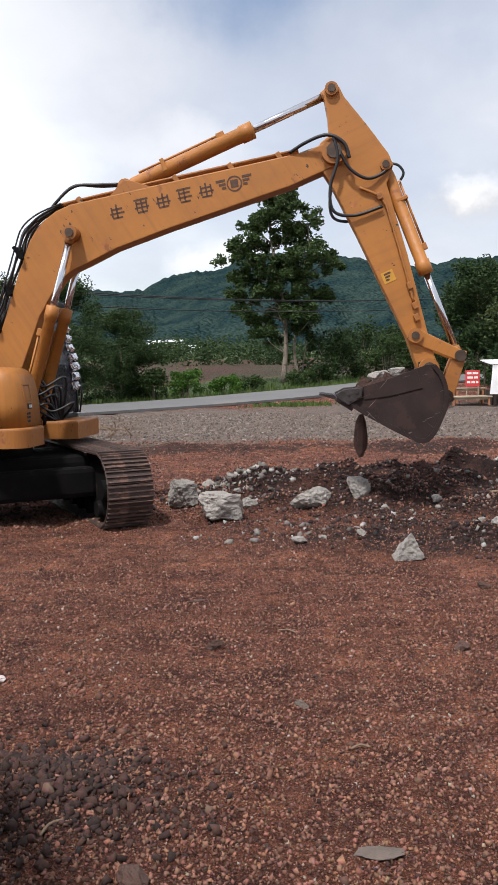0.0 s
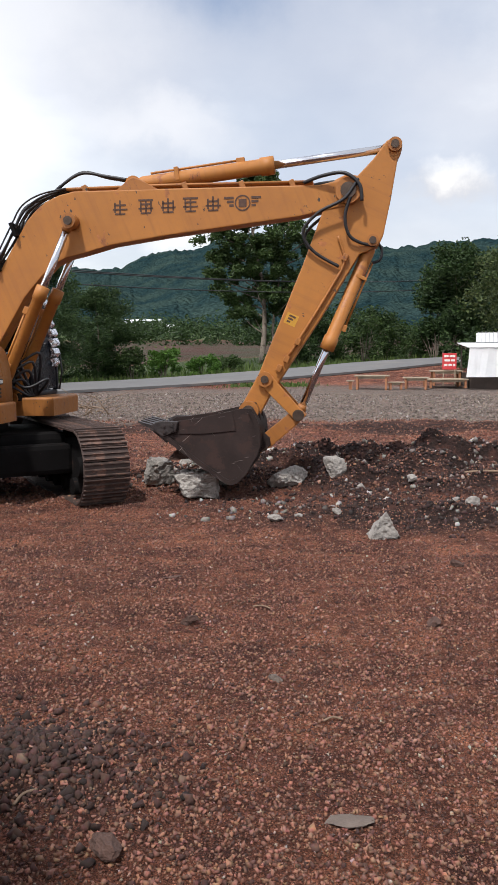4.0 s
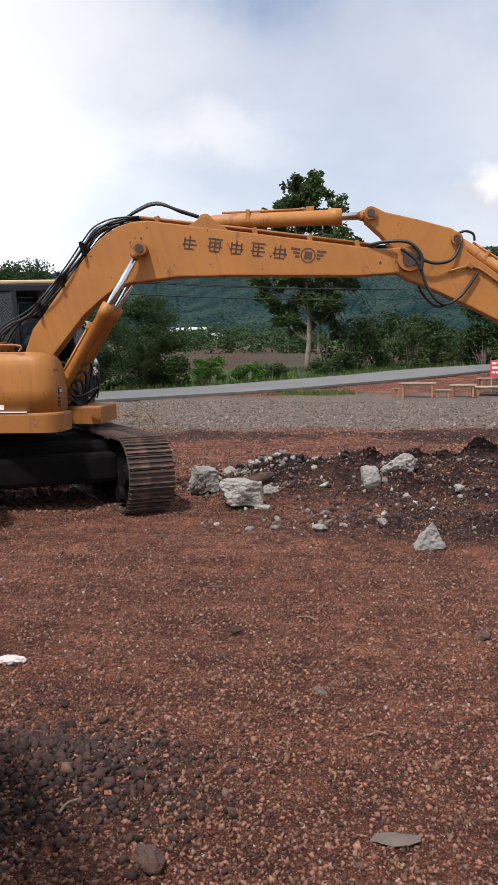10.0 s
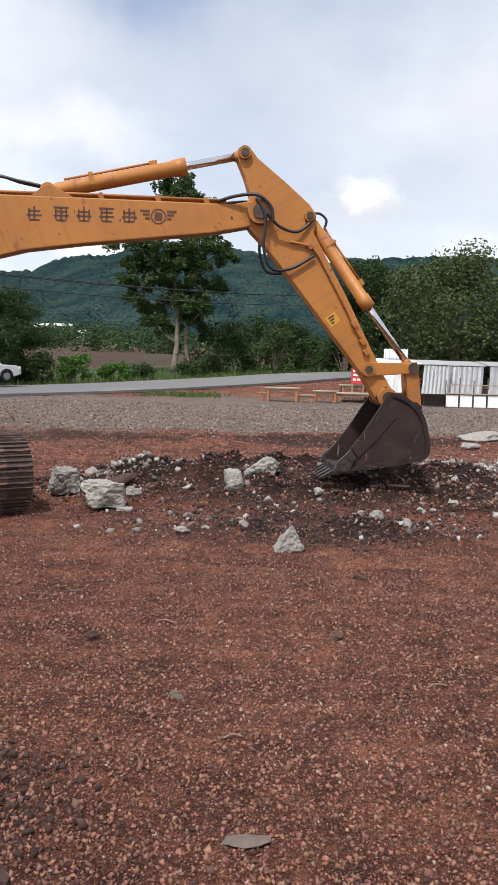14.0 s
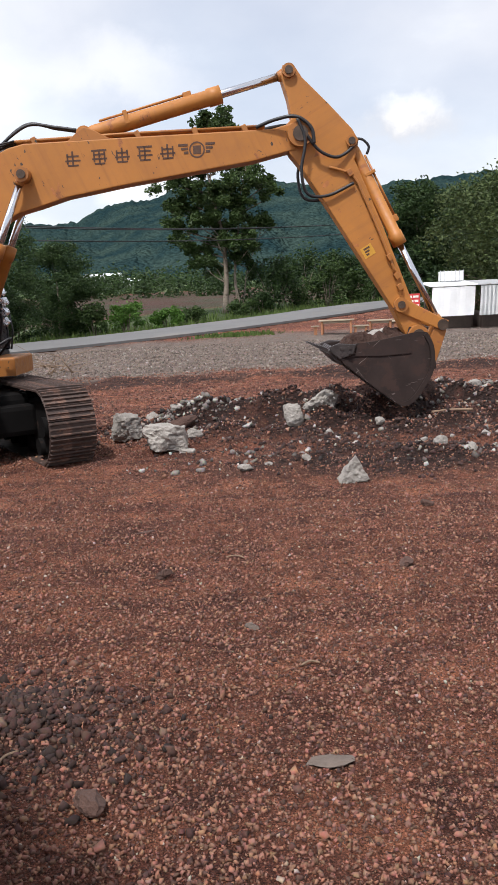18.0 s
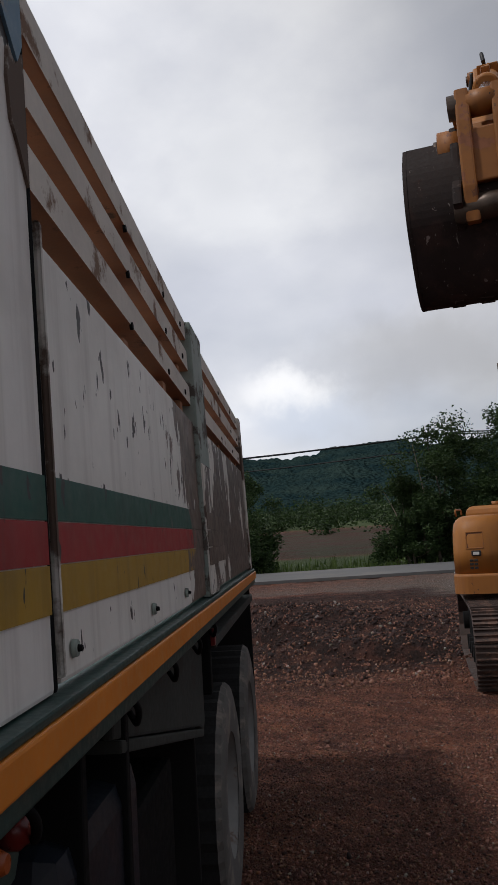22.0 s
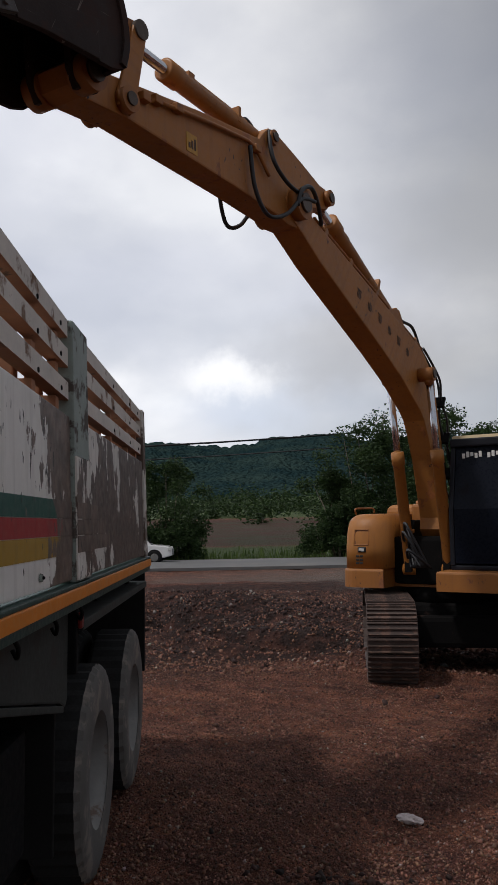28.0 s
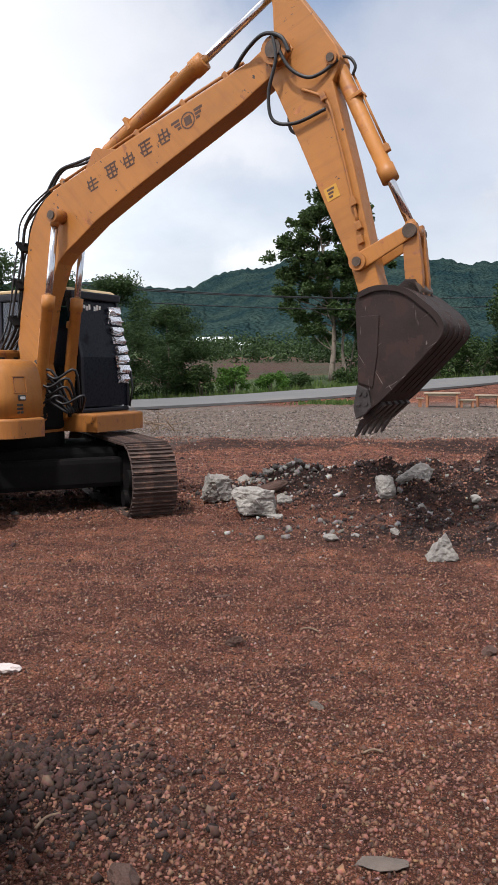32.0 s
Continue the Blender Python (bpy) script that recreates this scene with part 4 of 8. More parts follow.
def angle(table, t):
    """A value between the rows of a table, gliding from one to the next."""
    ks = sorted(table)
    if t <= ks[0]:
        return table[ks[0]]
    for k0, k1 in zip(ks, ks[1:]):
        if t <= k1:
            i = ks.index(k0)
            m = lambda j: 0.0 if j in (0, len(ks) - 1) else (0.0 if (table[ks[j]] - table[ks[j - 1]]) * (table[ks[j + 1]] - table[ks[j]]) <= 0 else
                (table[ks[j + 1]] - table[ks[j - 1]]) / (ks[j + 1] - ks[j - 1]))
            h, s = k1 - k0, (t - k0) / (k1 - k0)
            lim = 3 * (table[k1] - table[k0]) / h
            m0, m1 = m(i), m(i + 1)
            if lim == 0:
                m0 = m1 = 0
            else:
                m0, m1 = (min(abs(v), abs(lim)) * (1 if lim > 0 else -1) if v * lim > 0 else 0.0 for v in (m0, m1))
            return ((1 + 2 * s) * (1 - s) ** 2 * table[k0] + s * (1 - s) ** 2 * h * m0 + s * s * (3 - 2 * s) * table[k1] + s * s * (s - 1) * h * m1)
    return table[ks[-1]]


def turned(o, deg, x, z):
    c, s = math.cos(radians(deg)), math.sin(radians(deg))
    return (o[0] + x * c - z * s, o[1] + x * s + z * c)


def in_plane(p, deg, swing, lateral=0.0):
    """The pose of a part that lies in the boom's plane, its own x along deg."""
    return pose(0, 0, 0, 0, 0, swing) @ Matrix.Translation((p[0], lateral, p[1])) @ pose(0, 0, 0, 0, -deg, 0)


def joints(t):
    """All the poses of the moving parts at t, in the excavator's own space."""
    sw, be, al, bu = (angle(tab, t) for tab in (SWING, BOOM, ARM, BUCKET))
    foot = (FOOT_X, FOOT_Z)
    tip = turned(foot, be, BOOM_LONG, 0)
    wrist = turned(tip, al, ARM_LONG, 0)
    lug, top = turned(foot, be, *LUG), turned(tip, al, *ARM_TOP)
    ac, bc = turned(foot, be, *ARM_CYL), turned(tip, al, *BUCKET_CYL)
    g, j = turned(tip, al, *LINK_PIN), turned(wrist, bu, *LINK_BOSS)
    d = math.hypot(j[0] - g[0], j[1] - g[1])
    d = min(d, LINK_A + LINK_B - 0.002)
    ca = (LINK_A ** 2 + d * d - LINK_B ** 2) / (2 * d * LINK_A)
    gj = math.degrees(math.atan2(j[1] - g[1], j[0] - g[0]))
    h = turned(g, gj + math.degrees(math.acos(max(-1, min(1, ca)))), LINK_A, 0)
    deg = lambda a, b: math.degrees(math.atan2(b[1] - a[1], b[0] - a[0]))
    out = {"upper": pose(0, 0, 0, 0, 0, sw), "boom": in_plane(foot, be, sw), "arm": in_plane(tip, al, sw), "bucket": in_plane(wrist, bu, sw)}
    for key, side in (("boom_cyl_r", -0.245), ("boom_cyl_l", 0.245)):
        out[key] = in_plane(BOOM_CYL, deg(BOOM_CYL, lug), sw, side)
        out[key + "_rod"] = in_plane(lug, deg(BOOM_CYL, lug), sw, side)
    out["arm_cyl"], out["arm_cyl_rod"] = in_plane(ac, deg(ac, top), sw), in_plane(top, deg(ac, top), sw)
    out["bucket_cyl"], out["bucket_cyl_rod"] = in_plane(bc, deg(bc, h), sw), in_plane(h, deg(bc, h), sw)
    out["side_link"] = in_plane(g, deg(g, h), sw)
    out["bucket_link"] = in_plane(h, deg(h, j), sw)
    return out


MOVING = {}                                    # the moving parts, by the key of their pose


def moving(key, ob):
    ob.parent = excavator
    MOVING.setdefault(key, []).append(ob)
    ob.matrix_basis = joints(0.0)[key]
    return ob


def pin(bm, x, z, y0, y1, r, seg=16):
    tube(bm, [(x, y0, z), (x, y1, z)], r, seg)


# -- undercarriage: two tracks that point at TRACK degrees
TRACK_TURN, GAUGE, SHOE, TRACK_R, TRACK_HALF = -54.0, 2.10, 0.54, 0.43, 1.40


def loop_point(s):
    """A place on the track's loop and its slope; s runs round once from 0 to 1."""
    straight, bend = 2 * TRACK_HALF, math.pi * TRACK_R
    total = 2 * straight + 2 * bend
    d = (s % 1.0) * total
    if d < straight:
        return (-TRACK_HALF + d, TRACK_R * 2, 0.0)
    d -= straight
    if d < bend:
        a = d / TRACK_R
        return (TRACK_HALF + TRACK_R * math.sin(a), TRACK_R + TRACK_R * math.cos(a), -math.degrees(a))
    d -= bend
    if d < straight:
        return (TRACK_HALF - d, 0.0, -180.0)
    d -= straight
    a = d / TRACK_R
    return (-TRACK_HALF - TRACK_R * math.sin(a), TRACK_R - TRACK_R * math.cos(a), -180.0 - math.degrees(a))


bm = bmesh.new()
box(bm, -0.083, 0.083, -SHOE / 2, SHOE / 2, -0.02, 0.006, 0.006)
for gx in (-0.062, 0.0, 0.062):
    prism(bm, [(gx - 0.011, 0.004), (gx + 0.011, 0.004), (gx + 0.006, 0.030), (gx - 0.006, 0.030)], -SHOE / 2 + 0.006, SHOE / 2 - 0.006)
shoe_first = part("track_shoe", bm, TRACK_STEEL, excavator)
shoe_mesh = shoe_first.data
first = True
turn_m = pose(0.182, 0.184, 0, 0, 0, TRACK_TURN)
for side in (-1, 1):
    yoff = side * GAUGE / 2
    bm = bmesh.new()
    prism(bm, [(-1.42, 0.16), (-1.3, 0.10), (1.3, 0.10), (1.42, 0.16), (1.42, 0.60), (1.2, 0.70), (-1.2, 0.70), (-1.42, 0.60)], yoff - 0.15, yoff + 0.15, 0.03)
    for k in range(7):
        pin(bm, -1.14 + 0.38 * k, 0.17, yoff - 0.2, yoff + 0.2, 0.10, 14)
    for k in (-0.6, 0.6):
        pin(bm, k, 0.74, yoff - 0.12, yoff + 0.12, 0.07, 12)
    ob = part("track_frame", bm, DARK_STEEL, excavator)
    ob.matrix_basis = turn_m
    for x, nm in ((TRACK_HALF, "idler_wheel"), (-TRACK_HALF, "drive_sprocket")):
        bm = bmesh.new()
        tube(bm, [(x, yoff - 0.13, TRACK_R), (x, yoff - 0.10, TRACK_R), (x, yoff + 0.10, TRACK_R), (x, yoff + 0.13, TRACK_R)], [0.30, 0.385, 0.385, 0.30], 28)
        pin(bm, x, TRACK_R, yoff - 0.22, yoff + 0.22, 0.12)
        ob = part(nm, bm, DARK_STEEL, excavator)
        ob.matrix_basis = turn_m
        for k in range(8):
            a = 2 * math.pi * k / 8
            bm = bmesh.new()
            pin(bm, x + 0.2 * math.cos(a), TRACK_R + 0.2 * math.sin(a), yoff - 0.14, yoff + 0.14, 0.022, 8)
            part("bolt", bm, DARK_STEEL, ob)
    for k in range(48):
        x, z, sl = loop_point(k / 48.0)
        m = turn_m @ Matrix.Translation((x, yoff, z)) @ pose(0, 0, 0, 0, -sl, 0)
        if first:
            shoe_first.matrix_basis, first = m, False
        else:
            ob = new("track_shoe", shoe_mesh)
            ob.parent, ob.matrix_basis = excavator, m
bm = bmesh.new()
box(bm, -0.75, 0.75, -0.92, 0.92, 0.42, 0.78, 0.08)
ob = part("car_body", bm, DARK_STEEL, excavator, "steel frame between the tracks, shade painted in as near-black")
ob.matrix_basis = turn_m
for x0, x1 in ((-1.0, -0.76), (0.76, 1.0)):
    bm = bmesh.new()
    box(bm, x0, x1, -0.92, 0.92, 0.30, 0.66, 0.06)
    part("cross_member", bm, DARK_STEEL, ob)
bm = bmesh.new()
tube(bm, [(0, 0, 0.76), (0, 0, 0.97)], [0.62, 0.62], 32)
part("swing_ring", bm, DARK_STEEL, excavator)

# -- the upper body: deck, engine cover, counterweight
arc = [(-1.50 * math.cos(a), (1.28 if a > 0 else 1.09) * math.sin(a)) for a in np.linspace(-1.22, 1.22, 17)]
CORNER = [(math.sin(a), -math.cos(a)) for a in np.linspace(0, math.pi / 2, 9)]
deck = [(0.76 + 0.22 * x, -0.84 + 0.22 * y) for x, y in CORNER] + [(0.98, -0.47), (0.62, -0.47), (0.62, 0.22), (1.16, 0.25), (1.16, 1.16), (1.08, 1.25), (-0.40, 1.25)] + list(reversed(arc)) + [(-0.40, -1.06)]


def slab(bm, plan, z0, z1, bevel=0.0, taper=0.0):
    """Adds a slab over a plan in x and y; taper draws its top in."""
    cx = sum(p[0] for p in plan) / len(plan)
    a = [bm.verts.new((x, y, z0)) for x, y in plan]
    b = [bm.verts.new((cx + (x - cx) * (1 - taper), y * (1 - taper), z1)) for x, y in plan]
    fs = [bm.faces.new(list(reversed(a))), bm.faces.new(b)]
    for k in range(len(a)):
        j = (k + 1) % len(a)
        fs.append(bm.faces.new((a[k], a[j], b[j], b[k])))
    bmesh.ops.recalc_face_normals(bm, faces=fs)
    if bevel:
        bmesh.ops.bevel(bm, geom=list(fs[1].edges), offset=bevel, segments=3, affect="EDGES", profile=0.5)
    return bm


bm = bmesh.new()
slab(bm, deck, 0.965, 1.19, 0.03)
upper = moving("upper", part("deck", bm, YELLOW_OLD))
# the engine cover: a rounded front corner that leans back and rolls over into the top
bm = bmesh.new()
levels = []
for z, back, side in ((1.195, 0.0, 0.0), (1.45, 0.010, 0.0), (1.60, 0.030, 0.003), (1.70, 0.052, 0.010), (1.765, 0.08, 0.022), (1.81, 0.12, 0.045), (1.843, 0.17, 0.08), (1.858, 0.23, 0.12), (1.863, 0.32, 0.18)):
    xf, ys = 0.935 - back, -1.045 + side
    r = 0.20 - side * 0.5
    plan = [(-0.41, -0.44), (-0.41, ys)] + [(xf - r + r * x, ys + r + r * y) for x, y in CORNER] + [(xf, -0.44)]
    levels.append([bm.verts.new((x, y, z)) for x, y in plan])
for lo, hi in zip(levels, levels[1:]):
    for k in range(len(lo)):
        j = (k + 1) % len(lo)
        bm.faces.new((lo[k], lo[j], hi[j], hi[k]))
bm.faces.new(levels[-1])
bm.faces.new(list(reversed(levels[0])))
bmesh.ops.recalc_face_normals(bm, faces=bm.faces)
engine = part("engine_cover", bm, YELLOW, upper, "", True)
bm = bmesh.new()
cw = list(arc) + [(-0.42, 1.19), (-0.42, -1.01)]
slab(bm, cw, 1.195, 2.0, 0.10, 0.03)
part("counterweight", bm, YELLOW, upper)
bm = bmesh.new()
box(bm, -0.415, 0.10, -0.43, 0.24, 1.2, 1.99, 0.04)
hood = part("hood", bm, YELLOW_OLD, upper)
# raised black boxes stand in for the shade inside the hood's holes
for y in (-0.30, -0.08):
    bm = bmesh.new()
    box(bm, 0.098, 0.106, y, y + 0.07, 1.80, 1.90, 0.003)
    part("hood_slot", bm, BLACK_MARK, hood)
bm = bmesh.new()
for x0, x1, z0, z1 in ((0.02, 0.30, 1.39, 1.415), (0.02, 0.30, 1.605, 1.63), (0.02, 0.045, 1.415, 1.605), (0.275, 0.30, 1.415, 1.605), (0.15, 0.17, 1.415, 1.605)):
    box(bm, x0, x1, -1.062, -1.043, z0, z1, 0.004)
part("grille_frame", bm, YELLOW_OLD, upper, "yellow frame of the small square side grille")
bm = bmesh.new()
box(bm, 0.045, 0.275, -1.052, -1.043, 1.415, 1.605, 0.002)
part("grille", bm, RUST, upper, "rusty mesh of the side grille")


def on_front(y, z, back=0.0, lean=0.0):
    """A pose on the cover's front: its own x points outwards, z up."""
    return pose(0.935 - back, y, z, 0, -lean, 0)


# black boxes in place of vent openings, their inner shade painted
for k in range(3):
    for q in (0, 1):
        bm = bmesh.new()
        box(bm, -0.012, 0.006, -0.045 + 0.05 * q, -0.003 + 0.05 * q, 0.0, 0.026, 0.004, on_front(-0.80, 1.245 + 0.042 * k, 0.004))
        part("front_vent", bm, BLACK_MARK, upper)
bm = bmesh.new()
box(bm, -0.02, 0.014, -0.055, 0.055, 0.0, 0.065, 0.012, on_front(-0.765, 1.39, 0.008))
lamp = part("work_lamp", bm, BLACK_MARK, upper, "small square front work lamp in a dark housing")
bm = bmesh.new()
box(bm, 0.012, 0.020, -0.035, 0.035, 0.015, 0.050, 0.008, on_front(-0.765, 1.39, 0.008))
part("lens", bm, LAMP_LENS, lamp)
bm = bmesh.new()
for y0, y1, z0, z1 in ((-0.10, 0.10, 0.0, 0.012), (-0.10, 0.10, 0.188, 0.20), (-0.10, -0.088, 0.0, 0.2), (0.088, 0.10, 0.0, 0.2)):
    box(bm, -0.03, 0.006, y0, y1, z0, z1, 0.003, on_front(-0.775, 1.475, 0.012, 9))
part("front_hatch", bm, YELLOW_OLD, upper, "worn recessed hatch on the front")
bm = bmesh.new()
box(bm, -0.03, -0.001, -0.088, 0.088, 0.012, 0.188, 0.003, on_front(-0.775, 1.475, 0.012, 9))
part("hatch_plate", bm, RUST, upper, "rusty sunken plate of the hatch")
bm = bmesh.new()
tube(bm, [(-0.75, -0.62, 1.98), (-0.75, -0.62, 2.05)], 0.05, 14)
part("exhaust_cap", bm, YELLOW_OLD, upper)
bm = bmesh.new()
tube(bm, spline([(0.55, -1.0, 1.86), (0.57, -1.0, 1.93), (0.30, -1.0, 1.94), (0.0, -1.0, 1.94), (-0.03, -1.0, 1.88)], 4), 0.012, 7)
part("hand_rail", bm, YELLOW_OLD, upper)
bm = bmesh.new()
prism(bm, [(-0.40, 1.20), (-0.40, 1.62), (-0.10, 1.33), (-0.02, 1.20)], -1.052, -1.044)
decal = part("decal_panel", bm, BLACK_MARK, upper, "black triangular side decal")
for x0 in (-0.37, -0.285, -0.20):
    bm = bmesh.new()
    box(bm, x0, x0 + 0.065, -1.058, -1.0525, 1.225, 1.325, 0.002)
    part("decal_mark", bm, WHITE_MARK, decal, "white plain bar on the decal")
for k in range(5):
    bm = bmesh.new()
    box(bm, 0.02 + 0.075 * k, 0.08 + 0.075 * k, -1.05, -1.044, 1.225, 1.275, 0.002)
    part("side_mark", bm, WHITE_MARK, upper, "white plain bar of side lettering")
bm = bmesh.new()
box(bm, -0.42, 0.64, -1.066, -1.045, 1.188, 1.203, 0.004)
part("seam_strip", bm, WHITE_MARK, upper, "pale worn edge above the deck")
# the bracket is coloured near-black for the shade below the boom foot
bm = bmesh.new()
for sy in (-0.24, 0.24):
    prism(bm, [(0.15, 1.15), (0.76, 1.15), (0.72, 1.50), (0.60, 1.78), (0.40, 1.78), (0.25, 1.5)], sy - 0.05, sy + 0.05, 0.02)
part("boom_bracket", bm, DARK_STEEL, upper, "bracket of the boom foot, near-black with the shade painted in")
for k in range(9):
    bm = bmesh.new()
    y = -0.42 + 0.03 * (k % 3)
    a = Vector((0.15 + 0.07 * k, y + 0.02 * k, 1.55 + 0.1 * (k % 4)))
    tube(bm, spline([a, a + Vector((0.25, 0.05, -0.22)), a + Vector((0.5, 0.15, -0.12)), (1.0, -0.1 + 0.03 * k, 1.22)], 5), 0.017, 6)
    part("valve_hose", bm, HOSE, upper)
# drawn large and near-black, the block stands in for the opening's shade
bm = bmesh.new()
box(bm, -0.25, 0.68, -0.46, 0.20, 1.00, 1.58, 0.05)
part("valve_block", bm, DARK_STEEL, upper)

# -- the cab
bm = bmesh.new()
box(bm, -0.42, 1.26, 0.29, 1.25, 1.19, 1.25, 0.02)
cab = moving("upper", part("cab", bm, CAB_BLACK, None, "black-painted operator cab"))
for nm, x0, x1, y0, y1, z0, z1 in (("back_wall", -0.42, -0.30, 0.29, 1.25, 1.252, 2.64), ("side_wall", -0.298, 1.14, 0.29, 0.345, 1.252, 1.62),
                                   ("cab_door", -0.298, 1.14, 1.19, 1.25, 1.252, 1.78), ("roof", -0.42, 1.12, 0.29, 1.25, 2.64, 2.74)):
    bm = bmesh.new()
    box(bm, x0, x1, y0, y1, z0, z1, 0.02)
    part(nm, bm, CAB_BLACK, cab)
for y0 in (0.29, 1.19):
    for line in ([(1.20, 1.252), (1.28, 1.252), (1.27, 1.9), (1.06, 2.70), (0.98, 2.70), (1.19, 1.9)], [(0.40, 1.6), (0.48, 1.6), (0.40, 2.68), (0.32, 2.68)]):
        bm = bmesh.new()
        prism(bm, line, y0 + 0.002, y0 + 0.057, 0.01)
        part("pillar", bm, CAB_BLACK, cab)
bm = bmesh.new()
slab(bm, [(1.04, 0.30), (1.04, 1.24), (-0.40, 1.24), (-0.40, 0.30)], 2.742, 2.785, 0.03, 0.04)
part("roof_plate", bm, CAB_ROOF, cab, "faded cream roof plate")
bm = bmesh.new()
box(bm, -0.40, 1.30, 0.26, 1.27, 1.02, 1.188, 0.03)
part("cab_skirt", bm, YELLOW, cab, "yellow skirt below the cab")
bm = bmesh.new()
prism(bm, [(1.255, 1.27), (1.265, 1.27), (1.255, 1.9), (1.05, 2.66), (1.04, 2.66), (1.245, 1.9)], 0.352, 1.188)
part("windscreen", bm, DARK_FILM, cab, "dark navy tinted windscreen")
bm = bmesh.new()
box(bm, -0.28, 0.36, 0.305, 0.315, 1.63, 2.63)
box(bm, 0.46, 1.1, 0.305, 0.315, 1.63, 2.3)
part("side_window", bm, CAB_GLASS, cab)
bm = bmesh.new()
box(bm, -0.28, 0.36, 1.225, 1.235, 1.80, 2.63)
box(bm, 0.46, 1.1, 1.225, 1.235, 1.80, 2.3)
part("door_window", bm, CAB_GLASS, cab)
rnd = random.Random(5)
for k in range(8):
    z = 2.55 - 0.128 * k
    xs = 1.275 - max(0, z - 1.9) * 0.272
    bm = bmesh.new()
    prism(bm, [(xs - 0.01, z + 0.012), (xs + 0.02, z + 0.016), (xs + 0.062, z - 0.040), (xs + 0.050, z - 0.062), (xs + 0.018, z - 0.088), (xs - 0.01, z - 0.084)], 1.00 + rnd.uniform(-0.03, 0.03), 1.215 + rnd.uniform(-0.03, 0.03))
    bmesh.ops.subdivide_edges(bm, edges=list(bm.edges), cuts=1, use_grid_fill=True)
    bmesh.ops.triangulate(bm, faces=list(bm.faces))
    for v in bm.verts:
        v.co += Vector((rnd.uniform(-0.014, 0.018), rnd.uniform(-0.014, 0.014), rnd.uniform(-0.014, 0.014)))
    part("foil_strip", bm, FOIL, cab, "crumpled silver foil sunshade fold" if k == 0 else "")
for k in range(9):
    if k != 5:
        bm = bmesh.new()
        xk = 0.43 + 0.05 * k
        box(bm, 1.085, 1.10, xk, xk + 0.034, 2.50 + 0.012 * (k % 3), 2.56 + 0.01 * ((k * 2) % 3), 0.003)
        part("cab_lettering", bm, WHITE_MARK, cab, "white plain bar of lettering on the windscreen")
bm = bmesh.new()
tube(bm, [(1.30, 1.22, 1.25), (1.34, 1.24, 1.5), (1.31, 1.24, 1.72)], 0.014, 8)
part("grab_rail", bm, HOSE, cab)
bm = bmesh.new()
box(bm, 0.25, 0.75, 0.55, 0.98, 1.26, 1.62, 0.06)
box(bm, 0.18, 0.32, 0.55, 0.98, 1.5, 2.25, 0.06)
part("seat", bm, CAB_BLACK, cab)

for ob in [cab] + list(cab.children):
    ob.data.transform(Matrix.Translation((-0.255, 0.03, 0)) @ Matrix.Diagonal((0.87, 1, 1, 1)))

# -- the boom: a box beam with a bend
BOOM_TOP = [(-0.16, 0.08), (0.09, 0.43), (0.73, 0.92), (1.15, 1.22), (1.30, 1.285), (1.44, 1.32), (1.62, 1.325), (1.80, 1.29), (2.83, 0.86), (4.39, 0.20), (4.66, 0.15)]
BOOM_LOW = [(4.80, 0.03), (4.78, -0.10), (4.66, -0.15), (4.44, -0.10), (4.04, -0.02), (2.58, 0.40), (1.96, 0.56), (1.60, 0.61), (1.40, 0.645), (1.22, 0.64), (1.0, 0.55), (0.75, 0.43), (0.16, 0.01), (0.10, -0.12), (-0.08, -0.14), (-0.17, -0.02)]
bm = bmesh.new()
prism(bm, BOOM_TOP + BOOM_LOW, -0.132, 0.132, 0.014)
boom = moving("boom", part("boom", bm, YELLOW))
for k in range(4):
    y = -0.105 + 0.07 * k
    bm = bmesh.new()
    tube(bm, [(1.72, y, 1.355), (2.83, y, 0.905), (4.34, y, 0.265)], 0.017, 8)
    part("oil_pipe", bm, YELLOW_OLD, boom)
for x, z in ((1.92, 1.24), (2.40, 1.04), (3.0, 0.79), (3.6, 0.535), (4.12, 0.315)):
    bm = bmesh.new()
    box(bm, x - 0.03, x + 0.03, -0.126, 0.126, z - 0.02, z + 0.07, 0.01)
    part("pipe_clamp", bm, YELLOW_OLD, boom)
for sy in (-1, 1):
    for x, z, y1, y2, r, q in ((LUG[0], LUG[1], 0.315, 0.332, 0.082, 0.05), (BOOM_LONG, 0.0, 0.23, 0.255, 0.14, 0.085)):
        bm = bmesh.new()
        pin(bm, x, z, sy * 0.128, sy * y1, r, 22)
        boss = part("pin_boss", bm, YELLOW_OLD, boom)
        bm = bmesh.new()
        pin(bm, x, z, sy * y1, sy * y2, q, 18)
        part("pivot_pin", bm, PIN_STEEL, boss)
for sy in (-0.11, 0.11):
    bm = bmesh.new()
    prism(bm, [(2.24, 1.09), (2.72, 0.89), (2.56, 1.09), (2.49, 1.15), (2.41, 1.14)], sy - 0.02, sy + 0.02, 0.006)
    part("cylinder_bracket", bm, YELLOW_OLD, boom)
